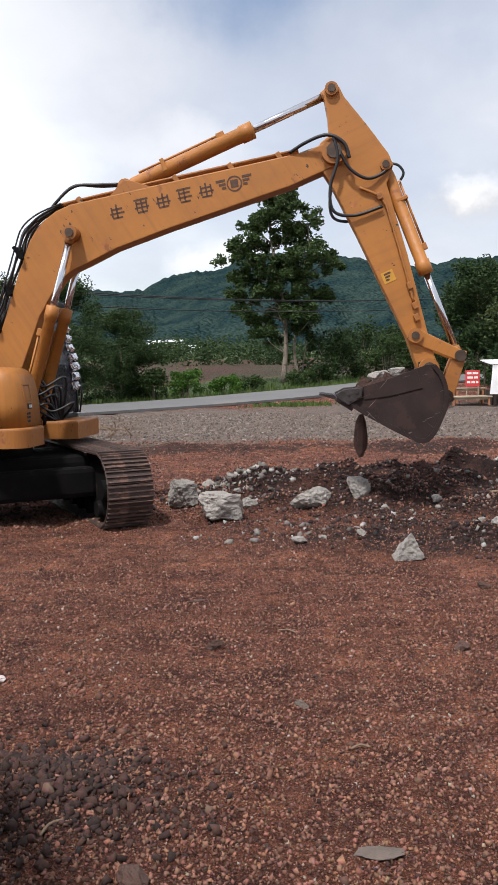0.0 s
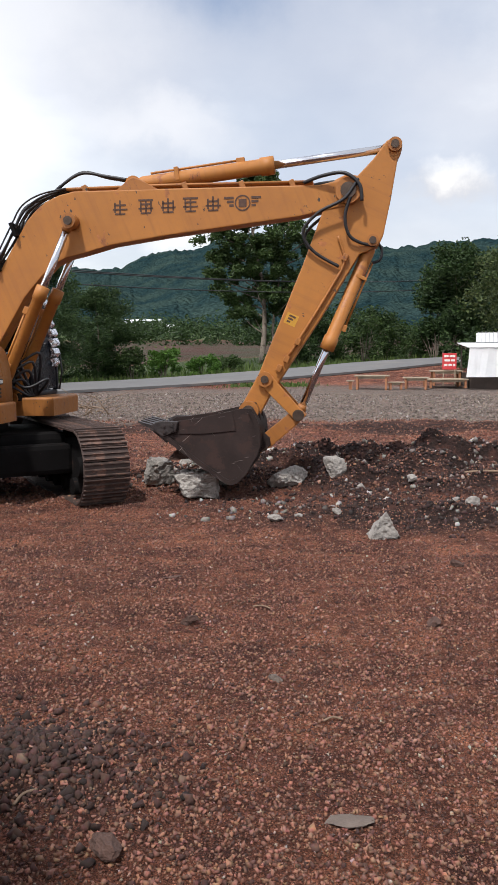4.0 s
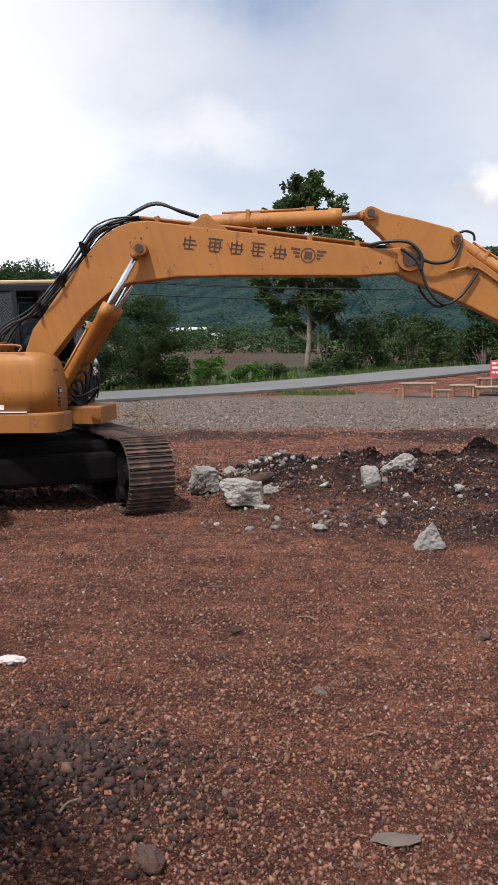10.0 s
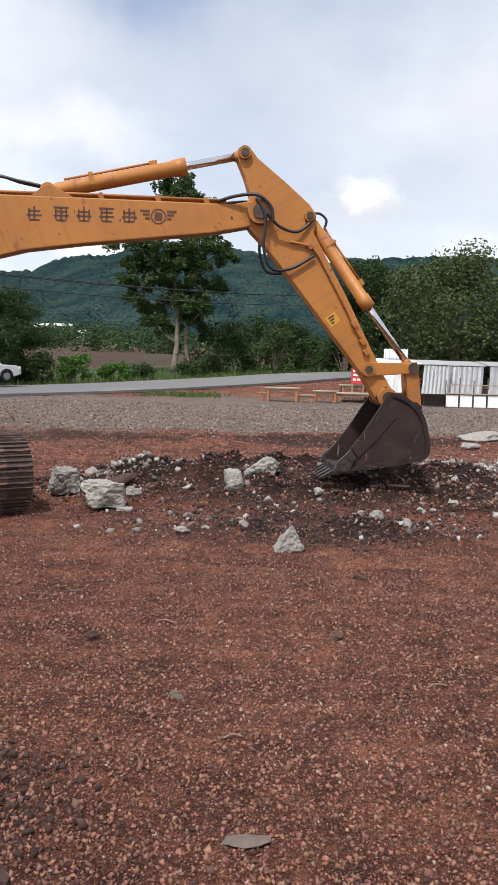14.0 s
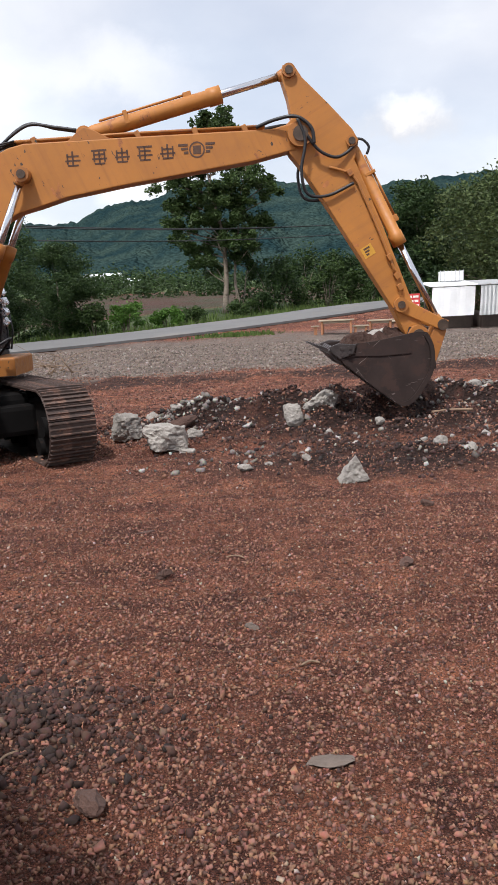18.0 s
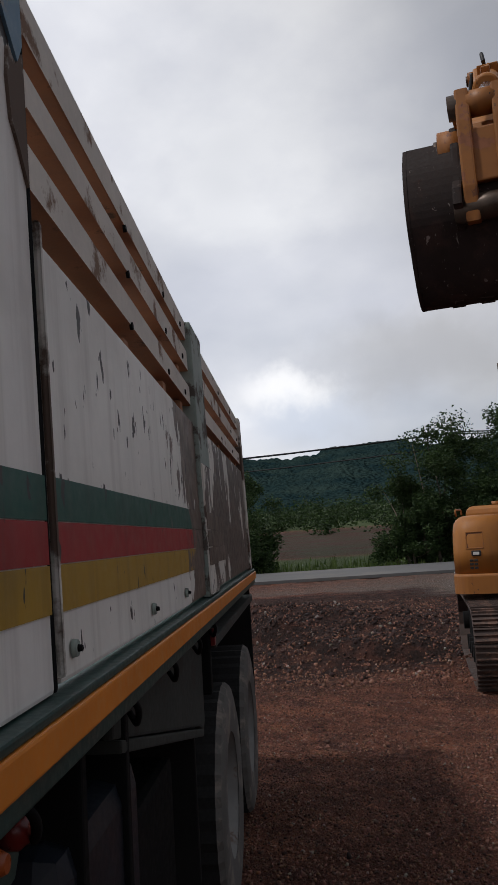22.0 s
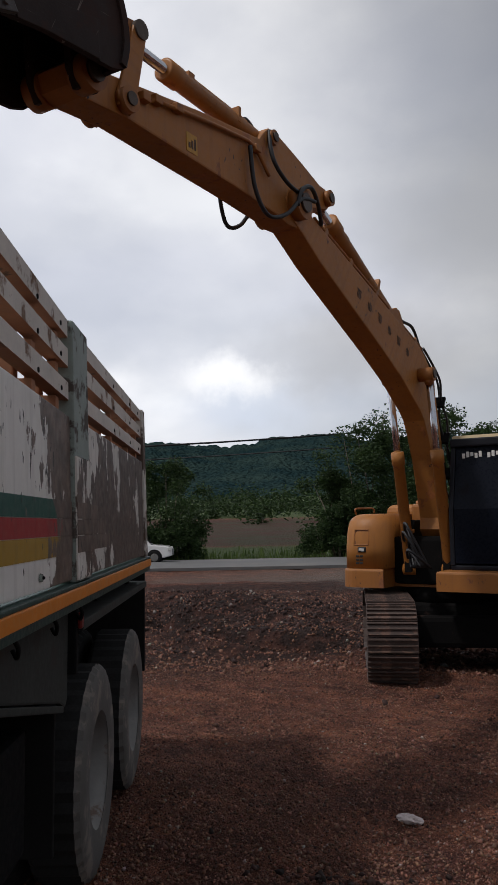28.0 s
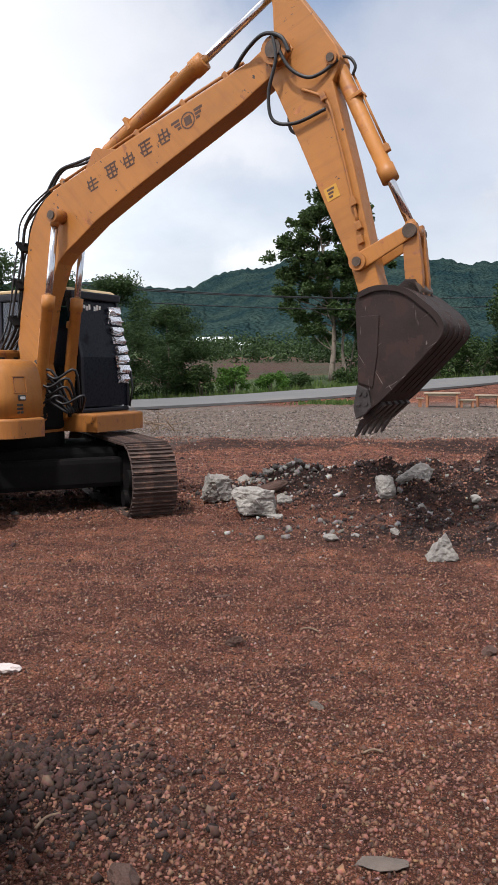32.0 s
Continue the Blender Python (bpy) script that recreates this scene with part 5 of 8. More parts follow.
# thin hoses that climb over the bend, tangled and tied down
rnd = random.Random(11)
for k in range(9):
    y = -0.19 + 0.047 * k
    bm = bmesh.new()
    j = lambda q: rnd.uniform(-q, q)
    tube(bm, spline([(-0.10 + j(.05), y * 1.1, -0.02 + j(.05)), (-0.44 + j(.08), y * 1.1, 0.10 + j(.1)), (-0.46 + j(.08), y * 1.1, 0.36 + j(.06)), (-0.20 + j(.06), y, 0.56 + j(.05)), (0.12, y + j(.03), 0.60 + abs(j(.10))), (0.42, y + j(.04), 0.76 + abs(j(.10))),
                     (0.74, y + j(.03), 1.00 + abs(j(.06))), (0.98, y + j(.02), 1.17 + abs(j(.08))), (1.18, y, 1.33 + abs(j(.05))), (1.42, y * 0.8, 1.37 + abs(j(.05))), (1.72, y * 0.7, 1.36)], 5), 0.015 if k % 3 else 0.010, 7)
    part("boom_hose", bm, HOSE, boom)
for k in range(3):
    bm = bmesh.new()
    x = 0.25 + 0.36 * k
    box(bm, x - 0.02, x + 0.02, -0.21, 0.21, 0.55 + 0.27 * k, 0.72 + 0.27 * k, 0.008)
    part("hose_tie", bm, DARK_STEEL, boom)
for k in range(2):
    bm = bmesh.new()
    y = -0.04 + 0.08 * k
    tube(bm, spline([(1.45, y, 1.37), (1.68, y, 1.44 + 0.03 * k), (1.95, y, 1.46 + 0.03 * k), (2.20, y, 1.31), (2.40, y, 1.18)], 7), 0.018, 8)
    part("cylinder_hose", bm, HOSE, boom)
for sy in (-1, 1):
    bm = bmesh.new()
    tube(bm, spline([(4.24, sy * 0.13, 0.29), (4.46, sy * 0.2, 0.26), (4.68, sy * 0.25, 0.18), (4.78, sy * 0.26, 0.0), (4.74, sy * 0.25, -0.17)], 7), 0.02, 8)
    part("elbow_hose", bm, HOSE, boom)
# lettering: plain bars where the company's characters stand, and a winged badge
for sy, xs in ((-1, (2.11, 2.39, 2.63, 2.87, 3.11)), (1, (2.0, 2.25, 2.5, 2.75, 3.0, 3.25))):
    for i, x in enumerate(xs):
        bm = bmesh.new()
        tilt = Matrix.Translation((x, 0, 1.02 - (x - 1.75) * 0.40 - 0.02)) @ pose(0, 0, 0, 0, 22.5, 0)
        y0, y1 = (-0.1355, -0.1325) if sy < 0 else (0.1325, 0.1355)
        s = 0.5 if sy > 0 else 0.86
        for a, b, c, d in ((0.0, 0.20, 0.165, 0.19), (0.02, 0.18, 0.115, 0.138), (0.0, 0.20, 0.06, 0.082), (0.03, 0.17, 0.0, 0.022), (0.088, 0.112, 0.0, 0.19), (0.02, 0.042, 0.03, 0.16), (0.158, 0.18, 0.03, 0.16))[(0 if i % 2 else 1):(7 if i % 3 else 6)]:
            box(bm, a * s, b * s, y0, y1, c * s, d * s, 0.0, tilt)
        part("letter_mark", bm, MARK, boom, "dark plain bars of side lettering" if i == 0 else "")
bm = bmesh.new()
tilt = Matrix.Translation((3.530, 0, 0.370)) @ pose(0, 0, 0, 0, 22.5, 0)
ring = [(0.09 * math.cos(2 * math.pi * k / 20), 0.09 * math.sin(2 * math.pi * k / 20)) for k in range(20)]
for k in range(20):
    (ax, az), (bx, bz) = ring[k], ring[(k + 1) % 20]
    f = [bm.verts.new(tilt @ Vector((x * q, -0.1352, z * q))) for x, z, q in ((ax, az, 1), (bx, bz, 1), (bx, bz, 0.82), (ax, az, 0.82))]
    bm.faces.new(f)
for sx in (-1, 1):
    for k in range(3):
        box(bm, min(sx * 0.10, sx * (0.21 - 0.03 * k)), max(sx * 0.10, sx * (0.21 - 0.03 * k)), -0.1355, -0.1325, 0.045 - 0.042 * k, 0.072 - 0.042 * k, 0.0, tilt)
box(bm, -0.045, 0.045, -0.1355, -0.1325, -0.045, 0.045, 0.0, tilt)
part("winged_badge", bm, MARK, boom, "dark winged ring badge, plain")

# -- the arm
ARM_OUT = [(-0.74, 0.23), (-0.72, 0.31), (-0.64, 0.345), (-0.52, 0.35), (-0.12, 0.46), (0.26, 0.55), (0.40, 0.55), (0.50, 0.47), (0.56, 0.40), (1.39, 0.30), (2.44, 0.135), (2.68, 0.12), (2.77, 0.04), (2.74, -0.07), (2.64, -0.11),
           (2.23, -0.08), (0.92, -0.13), (0.30, -0.17), (0.12, -0.20), (-0.06, -0.19), (-0.17, -0.10), (-0.20, 0.02), (-0.42, 0.10), (-0.66, 0.155)]
bm = bmesh.new()
prism(bm, ARM_OUT, -0.122, 0.122, 0.014)
arm = moving("arm", part("arm", bm, YELLOW))
for sy in (-1, 1):
    for x, z, y1, y2, r, q in ((ARM_TOP[0], ARM_TOP[1], 0.175, 0.19, 0.075, 0.045), (LINK_PIN[0], LINK_PIN[1], 0.19, 0.205, 0.085, 0.045), (BUCKET_CYL[0], BUCKET_CYL[1], 0.165, 0.18, 0.065, 0.04), (ARM_LONG, 0.0, 0.25, 0.275, 0.115, 0.07)):
        bm = bmesh.new()
        pin(bm, x, z, sy * 0.118, sy * y1, r, 20)
        boss = part("pin_boss", bm, YELLOW_OLD, arm)
        bm = bmesh.new()
        pin(bm, x, z, sy * y1, sy * y2, q, 16)
        part("pivot_pin", bm, PIN_STEEL, boss)
for sy in (-1, 1):
    bm = bmesh.new()
    tube(bm, spline([(0.48, sy * 0.155, 0.10), (0.70, sy * 0.145, 0.28), (1.0, sy * 0.145, 0.27), (1.45, sy * 0.145, 0.215), (1.92, sy * 0.145, 0.145)], 5), 0.016, 7)
    part("arm_pipe", bm, YELLOW_OLD, arm)
    for x, z in ((0.66, 0.27), (1.72, 0.18), (1.95, 0.145), (2.08, 0.11)):
        bm = bmesh.new()
        box(bm, x - 0.04, x + 0.04, min(sy * 0.12, sy * 0.175), max(sy * 0.12, sy * 0.175), z - 0.03, z + 0.03, 0.008)
        part("pipe_clamp", bm, YELLOW_OLD, arm)
    bm = bmesh.new()
    box(bm, 1.46, 1.59, min(sy * 0.1225, sy * 0.126), max(sy * 0.1225, sy * 0.126), -0.065, 0.075)
    st = part("warning_sticker", bm, STICKER, arm, "yellow warning sticker")
    bm = bmesh.new()
    for k in range(3):
        box(bm, 1.478 + 0.034 * k, 1.500 + 0.034 * k, min(sy * 0.1262, sy * 0.128), max(sy * 0.1262, sy * 0.128), -0.035, 0.045 - 0.02 * k)
    part("sticker_mark", bm, MARK, st)
    bm = bmesh.new()
    tube(bm, spline([(-0.15, sy * 0.25, 0.05), (0.1, sy * 0.25, 0.0), (0.35, sy * 0.23, -0.2), (0.6, sy * 0.2, -0.27), (0.74, sy * 0.17, -0.08), (0.78, sy * 0.16, 0.25)], 7), 0.018, 8)
    part("arm_hose", bm, HOSE, arm)
    bm = bmesh.new()
    tube(bm, spline([(0.0, sy * 0.24, 0.05), (0.25, sy * 0.22, 0.08), (0.42, sy * 0.19, 0.2), (0.45, sy * 0.16, 0.35), (0.41, sy * 0.13, 0.52)], 7), 0.018, 8)
    part("arm_hose", bm, HOSE, arm)
bm = bmesh.new()
tube(bm, spline([(0.36, -0.03, 0.54), (0.42, -0.04, 0.61), (0.52, -0.04, 0.63), (0.58, -0.03, 0.57)], 6), 0.015, 8)
part("cylinder_hose", bm, HOSE, arm)


# -- cylinders
def cylinder(key, length, r, rod_r, rod_long, name):
    """A hydraulic cylinder: the barrel from its own pin, and the rod back from the other pin."""
    bm = bmesh.new()
    pin(bm, 0, 0, -r * 1.15, r * 1.15, r * 1.05, 16)
    tube(bm, [(0.03, 0, 0), (0.10, 0, 0), (length - 0.16, 0, 0), (length - 0.155, 0, 0), (length, 0, 0), (length + 0.005, 0, 0)], [r * 0.8, r, r, r * 1.16, r * 1.16, r * 0.9], 20)
    tube(bm, [(0.2, 0, r + 0.02), (length * 0.75, 0, r + 0.02)], 0.014, 6)
    box(bm, length * 0.74, length * 0.80, -0.03, 0.03, r * 0.8, r + 0.045, 0.008)
    box(bm, length * 0.30, length * 0.33, -r * 1.02, r * 1.02, -r * 0.3, r + 0.035, 0.006)
    barrel = moving(key, part(name, bm, YELLOW))
    bm = bmesh.new()
    tube(bm, [(-rod_long, 0, 0), (-0.06, 0, 0)], rod_r, 16)
    rod = moving(key + "_rod", part(name.replace("cylinder", "rod"), bm, CHROME, None, "bright chrome piston rod"))
    bm = bmesh.new()
    tube(bm, [(-0.12, 0, 0), (-0.05, 0, 0)], [rod_r * 1.2, r * 0.85], 16)
    pin(bm, 0, 0, -r * 0.95, r * 0.95, r * 0.95, 18)
    part("rod_eye", bm, YELLOW_OLD, rod)


cylinder("boom_cyl_r", 1.45, 0.068, 0.042, 1.3, "boom_cylinder")
cylinder("boom_cyl_l", 1.45, 0.068, 0.042, 1.3, "boom_cylinder")
cylinder("arm_cyl", 1.62, 0.088, 0.046, 1.45, "arm_cylinder")
cylinder("bucket_cyl", 1.30, 0.074, 0.040, 1.15, "bucket_cylinder")

# -- the bucket's linkage
for sy in (-1, 1):
    bm = bmesh.new()
    y0, y1 = sorted((sy * 0.126, sy * 0.155))
    prism(bm, [(-0.07, -0.06), (0.0, -0.085), (LINK_A, -0.065), (LINK_A + 0.065, 0.0), (LINK_A, 0.065), (0.0, 0.085), (-0.07, 0.06)], y0, y1, 0.012)
    moving("side_link", part("side_link", bm, YELLOW))
bm = bmesh.new()
for sy in (-1, 1):
    y0, y1 = sorted((sy * 0.055, sy * 0.128))
    prism(bm, [(-0.07, -0.06), (0.1, -0.085), (LINK_B - 0.1, -0.09), (LINK_B + 0.08, -0.05), (LINK_B + 0.08, 0.06), (LINK_B - 0.1, 0.08), (0.1, 0.075), (-0.07, 0.06)], y0, y1, 0.012)
box(bm, 0.14, LINK_B - 0.12, -0.07, 0.07, -0.05, 0.05, 0.01)
blink = moving("bucket_link", part("bucket_link", bm, YELLOW_OLD))
for x, half, r in ((0.0, 0.168, 0.066), (LINK_B, 0.185, 0.072)):
    bm = bmesh.new()
    pin(bm, x, 0, -half, half, r, 18)
    part("link_pin", bm, PIN_STEEL, blink)

# -- the bucket
HALF = 0.42
SHELL = [(-0.06, -0.03), (-0.12, 0.12), (-0.125, 0.30), (-0.085, 0.45), (0.01, 0.59), (0.11, 0.715), (0.21, 0.785), (0.31, 0.78), (0.41, 0.705), (0.55, 0.585), (0.72, 0.43), (0.88, 0.28), (1.0, 0.15), (1.06, 0.06)]
curve = [(p.x, p.z) for p in spline([(x, 0, z) for x, z in SHELL], 4)]
inner = []
for k, (x, z) in enumerate(curve):
    ax, az = curve[max(k - 1, 0)]
    bx, bz = curve[min(k + 1, len(curve) - 1)]
    ln = math.hypot(bx - ax, bz - az)
    inner.append((x + 0.03 * (bz - az) / ln, z - 0.03 * (bx - ax) / ln))
bm = bmesh.new()
prism(bm, curve + list(reversed(inner)), -HALF, HALF)
bucket = moving("bucket", part("bucket", bm, BUCKET_STEEL, None, "scratched dark steel digging bucket"))
for f in bucket.data.polygons:
    f.use_smooth = False
for sy in (-1, 1):
    bm = bmesh.new()
    y0, y1 = sorted((sy * (HALF - 0.028), sy * (HALF + 0.004)))
    prism(bm, [(x + 0.004, z - 0.003) for x, z in curve] + [(0.98, 0.02), (0.55, 0.01), (0.05, -0.05)], y0, y1)
    side = part("side_plate", bm, BUCKET_STEEL, bucket)
    rim_in = []
    for k, (x, z) in enumerate(curve):
        (ax, az), (cx, cz) = curve[max(k - 1, 0)], curve[min(k + 1, len(curve) - 1)]
        ln = math.hypot(cx - ax, cz - az)
        rim_in.append((x + 0.05 * (cz - az) / ln, z - 0.05 * (cx - ax) / ln))
    bm = bmesh.new()
    y0, y1 = sorted((sy * (HALF + 0.003), sy * (HALF + 0.024)))
    prism(bm, [(x, z + 0.002) for x, z in curve] + list(reversed(rim_in)), y0, y1)
    part("edge_rim", bm, BUCKET_STEEL, bucket)
    bm = bmesh.new()
    y0, y1 = sorted((sy * (HALF + 0.003), sy * (HALF + 0.016)))
    prism(bm, [(0.16, -0.036), (0.55, 0.006), (0.76, 0.012), (0.80, 0.16), (0.50, 0.19), (0.14, 0.19)], y0, y1, 0.005)
    part("front_plate", bm, BUCKET_STEEL, bucket)
    bm = bmesh.new()
    y0, y1 = sorted((sy * (HALF + 0.002), sy * (HALF + 0.045)))
    prism(bm, [(0.78, 0.02), (0.98, -0.01), (1.10, 0.02), (1.06, 0.10), (0.98, 0.17), (0.82, 0.13)], y0, y1, 0.008)
    for bx, bz in ((0.86, 0.05), (0.86, 0.105), (0.95, 0.05), (0.95, 0.115)):
        pin(bm, bx, bz, min(y0, y1), max(y0, y1) + (0.015 if sy > 0 else 0.0) , 0.02, 8)
        if sy < 0:
            pin(bm, bx, bz, y0 - 0.015, y0 + 0.01, 0.02, 8)
    part("side_cutter", bm, TOOTH_STEEL, bucket)
    bm = bmesh.new()
    y0, y1 = sorted((sy * 0.135, sy * 0.185))
    prism(bm, [(-0.09, -0.09), (0.09, -0.10), (0.13, 0.02), (0.10, 0.30), (0.08, 0.60), (-0.06, 0.50), (-0.20, 0.42), (-0.20, 0.33), (-0.13, 0.25), (-0.12, 0.05)], y0, y1, 0.012)
    part("hinge_ear", bm, BUCKET_STEEL, bucket)
for k in range(5):
    y = -0.335 + 0.1675 * k
    bm = bmesh.new()
    prism(bm, [(0.92, 0.215), (0.96, 0.255), (1.12, 0.09), (1.04, 0.02)], y - 0.048, y + 0.048, 0.008)
    tip = [(1.08, 0.10), (1.11, 0.03), (1.27, -0.03), (1.275, -0.015)]
    a = [bm.verts.new((x, y - 0.045 * (1 if x < 1.2 else 0.55), z)) for x, z in tip]
    b = [bm.verts.new((x, y + 0.045 * (1 if x < 1.2 else 0.55), z)) for x, z in tip]
    fs = [bm.faces.new(a), bm.faces.new(list(reversed(b)))] + [bm.faces.new((a[(i + 1) % 4], a[i], b[i], b[(i + 1) % 4])) for i in range(4)]
    bmesh.ops.recalc_face_normals(bm, faces=fs)
    part("tooth", bm, TOOTH_STEEL, bucket)
for y in (-0.24, -0.08, 0.08, 0.24):
    bm = bmesh.new()
    prism(bm, [(x + 0.004, z + 0.006) for x, z in curve[24:44]] + [(x, z - 0.005) for x, z in reversed(curve[24:44])], y - 0.035, y + 0.035)
    part("wear_strip", bm, BUCKET_STEEL, bucket)


# ---- the tipper lorry beside the camera ----
TRUCK_TURN, TRUCK_OFF = 44.191, 0.425
lorry = tagged(empty("tipper_lorry", -TRUCK_OFF * math.cos(radians(TRUCK_TURN)), -TRUCK_OFF * math.sin(radians(TRUCK_TURN)), 0.0, TRUCK_TURN + 90),
               "old white ten-wheel tipper lorry with green, red and yellow stripes", "lorry")
S0, S_SEAM, S_POST, S_TAIL, Z0 = -2.6, 1.214, 3.195, 6.01, 1.52
POST_WIDE = 0.34


def leaning(bm, tilt=0.027):
    """Leans a side of the lorry's body inward towards its top."""
    for v in bm.verts:
        v.co.y += (v.co.z - Z0) * tilt
    return bm


def panel(name, s0, s1, z0, z1, mat, y0=0.0, y1=0.045, label="", bevel=0.008, parent=None):
    bm = bmesh.new()
    box(bm, s0, s1, y0, y1, z0, z1, bevel)
    return part(name, leaning(bm), mat, parent or lorry, label)


front_panel = panel("side_panel", S0, S_SEAM, Z0, 2.742, PANEL_FRONT, label="white front side panel, peeling at its top corner")
mid_panel = panel("side_panel", S_SEAM + 0.022, S_POST, Z0 + 0.01, 2.268, PANEL_MID, -0.004, 0.030, "scratched white middle side panel")
for v in mid_panel.data.vertices:
    if v.co.z > 2.0:
        v.co.z -= 0.04 * (v.co.x - S_SEAM) / (S_POST - S_SEAM)
rear_panel = panel("side_panel", S_POST + POST_WIDE + 0.012, S_TAIL - 0.16, Z0 + 0.01, 2.238, PANEL_REAR, -0.004, 0.030, "badly peeled rear side panel")
for p, s0, s1 in ((front_panel, S0, S_SEAM - 0.004), (mid_panel, S_SEAM + 0.026, S_POST - 0.004)):
    off = 0.0 if p is front_panel else -0.004
    for nm, z0, z1, mat in (("green_stripe", 1.79, 1.862, STRIPE_GREEN), ("red_stripe", 1.72, 1.788, STRIPE_RED), ("yellow_stripe", 1.642, 1.718, STRIPE_YELLOW)):
        panel(nm, s0, s1, z0, z1, mat, off - 0.003, off + 0.004, bevel=0.0, parent=p)
# the centre post stands over the panel's edge; below the rack it is painted like the panel
centre_post = panel("centre_post", S_POST, S_POST + POST_WIDE, Z0, 2.655, POST_PAINT, -0.022, 0.09, "grey-green centre post with flaking paint")
panel("post_cover", S_POST + 0.004, S_POST + POST_WIDE - 0.02, Z0 + 0.01, 2.06, PANEL_REAR, -0.028, -0.020, "peeled white lower half", parent=centre_post)
for nm, z0, z1, mat, s1 in (("green_stripe", 1.79, 1.86, STRIPE_GREEN, 0.0), ("red_stripe", 1.72, 1.786, STRIPE_RED, 0.0), ("yellow_stripe", 1.645, 1.716, STRIPE_YELLOW, 0.0)):
    panel(nm, S_POST + 0.006, S_POST + POST_WIDE - 0.024, z0, z1, mat, -0.031, -0.024, bevel=0.0, parent=centre_post)
for nm, z0, z1, mat, s1 in (("green_stripe", 1.79, 1.86, STRIPE_GREEN, 3.98), ("red_stripe", 1.72, 1.786, STRIPE_RED, 4.08), ("yellow_stripe", 1.645, 1.716, STRIPE_YELLOW, 4.2)):
    panel(nm, S_POST + POST_WIDE + 0.016, s1, z0, z1, mat, -0.007, 0.004, bevel=0.0, parent=rear_panel)
for nm, mat, line, label in (
        ("blue_patch", BLUE_PAINT, [(1.206, 2.741), (1.208, 2.60), (1.18, 2.555), (1.155, 2.575), (1.125, 2.60), (1.085, 2.645), (1.05, 2.665), (1.01, 2.70), (0.96, 2.741)], "exposed old blue paint at the panel's corner"),
        ("rust_patch", TRUCK_PEELED, [(1.207, 2.585), (1.207, 2.345), (1.165, 2.40), (1.135, 2.43), (1.125, 2.50), (1.135, 2.555), (1.17, 2.545)], "rusty bare patch below the blue paint"),
        ("torn_strip", TRUCK_PEELED, [(0.90, 2.741), (0.955, 2.735), (0.975, 2.66), (0.988, 2.588), (0.972, 2.582), (0.945, 2.65), (0.915, 2.69), (0.80, 2.70), (0.70, 2.741)], "torn brown strip of paint")):
    bm = bmesh.new()
    prism(bm, line, -0.006, 0.002)
    part(nm, leaning(bm), mat, front_panel, label)
bm = bmesh.new()
tube(bm, [(0.92, -0.0015, 2.275), (0.945, -0.0015, 2.262), (0.965, -0.0015, 2.266), (0.99, -0.0015, 2.25)], 0.0014, 5)
part("scratch", leaning(bm), CHASSIS, front_panel)
panel("corner_post", S_SEAM - 0.004, S_SEAM + 0.014, Z0, 2.735, CHASSIS, -0.002, 0.07)
panel("edge_strip", S_SEAM + 0.020, S_SEAM + 0.026, Z0 + 0.02, 2.30, TRUCK_PEELED, -0.011, 0.004)
panel("tail_post", S_TAIL - 0.15, S_TAIL, Z0, 2.64, TRUCK_PEELED, -0.015, 0.1, "peeled tail post")
rnd = random.Random(3)
# heights of the slats at both ends of each bay
RACKS = ((S_SEAM + 0.016, S_POST, ((2.640, 2.728, 2.575, 2.652), (2.503, 2.574, 2.445, 2.528), (2.354, 2.436, 2.300, 2.377))),
         (S_POST + POST_WIDE, S_TAIL - 0.15, ((2.570, 2.645, 2.555, 2.630), (2.440, 2.518, 2.425, 2.500), (2.298, 2.374, 2.290, 2.365))))
for s0, s1, bay in RACKS:
    for a0, a1, b0, b1 in bay:
        bm = bmesh.new()
        box(bm, s0, s1, 0.0, 0.062, 0.0, 1.0, 0.005)
        for v in bm.verts:
            f = (v.co.x - s0) / (s1 - s0)
            lo, hi = a0 + (b0 - a0) * f, a1 + (b1 - a1) * f
            v.co.z = lo + (hi - lo) * v.co.z + rnd.uniform(-0.002, 0.002)
        bm.normal_update()
        ob = part("rack_slat", leaning(bm), [SLAT_WHITE, SLAT_WOOD], lorry, "white-painted wooden rack slat, bare beneath")
        for f in ob.data.polygons:
            f.material_index = 1 if f.normal.z < -0.5 or f.normal.y > 0.5 else 0
    for k in range(3):
        s = s0 + (s1 - s0) * (0.42, 0.73, 0.93)[k]
        bm = bmesh.new()
        box(bm, s - 0.035, s + 0.035, 0.085, 0.15, 2.05, bay[0][3] - 0.01, 0.008)
        part("rack_stake", leaning(bm), SLAT_WOOD, lorry)
        for zb in (bay[0][2], bay[1][2], bay[2][2]):
            bm = bmesh.new()
            box(bm, s - 0.03, s + 0.03, 0.02, 0.088, zb - 0.055, zb - 0.004, 0.004)
            part("bracket", leaning(bm), SLAT_WOOD, lorry)
            bm = bmesh.new()
            tube(bm, [(s - 0.012, -0.004, zb + 0.03), (s - 0.012, 0.004, zb + 0.03)], 0.011, 8)
            part("slat_bolt", leaning(bm), CHASSIS, lorry)
# bolts and rings along the lower edge
for s in (1.30, 2.03, 2.62):
    bm = bmesh.new()
    tube(bm, [(s, -0.014, 1.578), (s, -0.005, 1.578)], [0.014, 0.016], 12)
    bolt = part("panel_bolt", bm, POST_PAINT, lorry)
    bm = bmesh.new()
    tube(bm, [(s, -0.022, 1.578), (s, -0.012, 1.578)], [0.005, 0.007], 8)
    part("bolt_head", bm, CHASSIS, bolt)
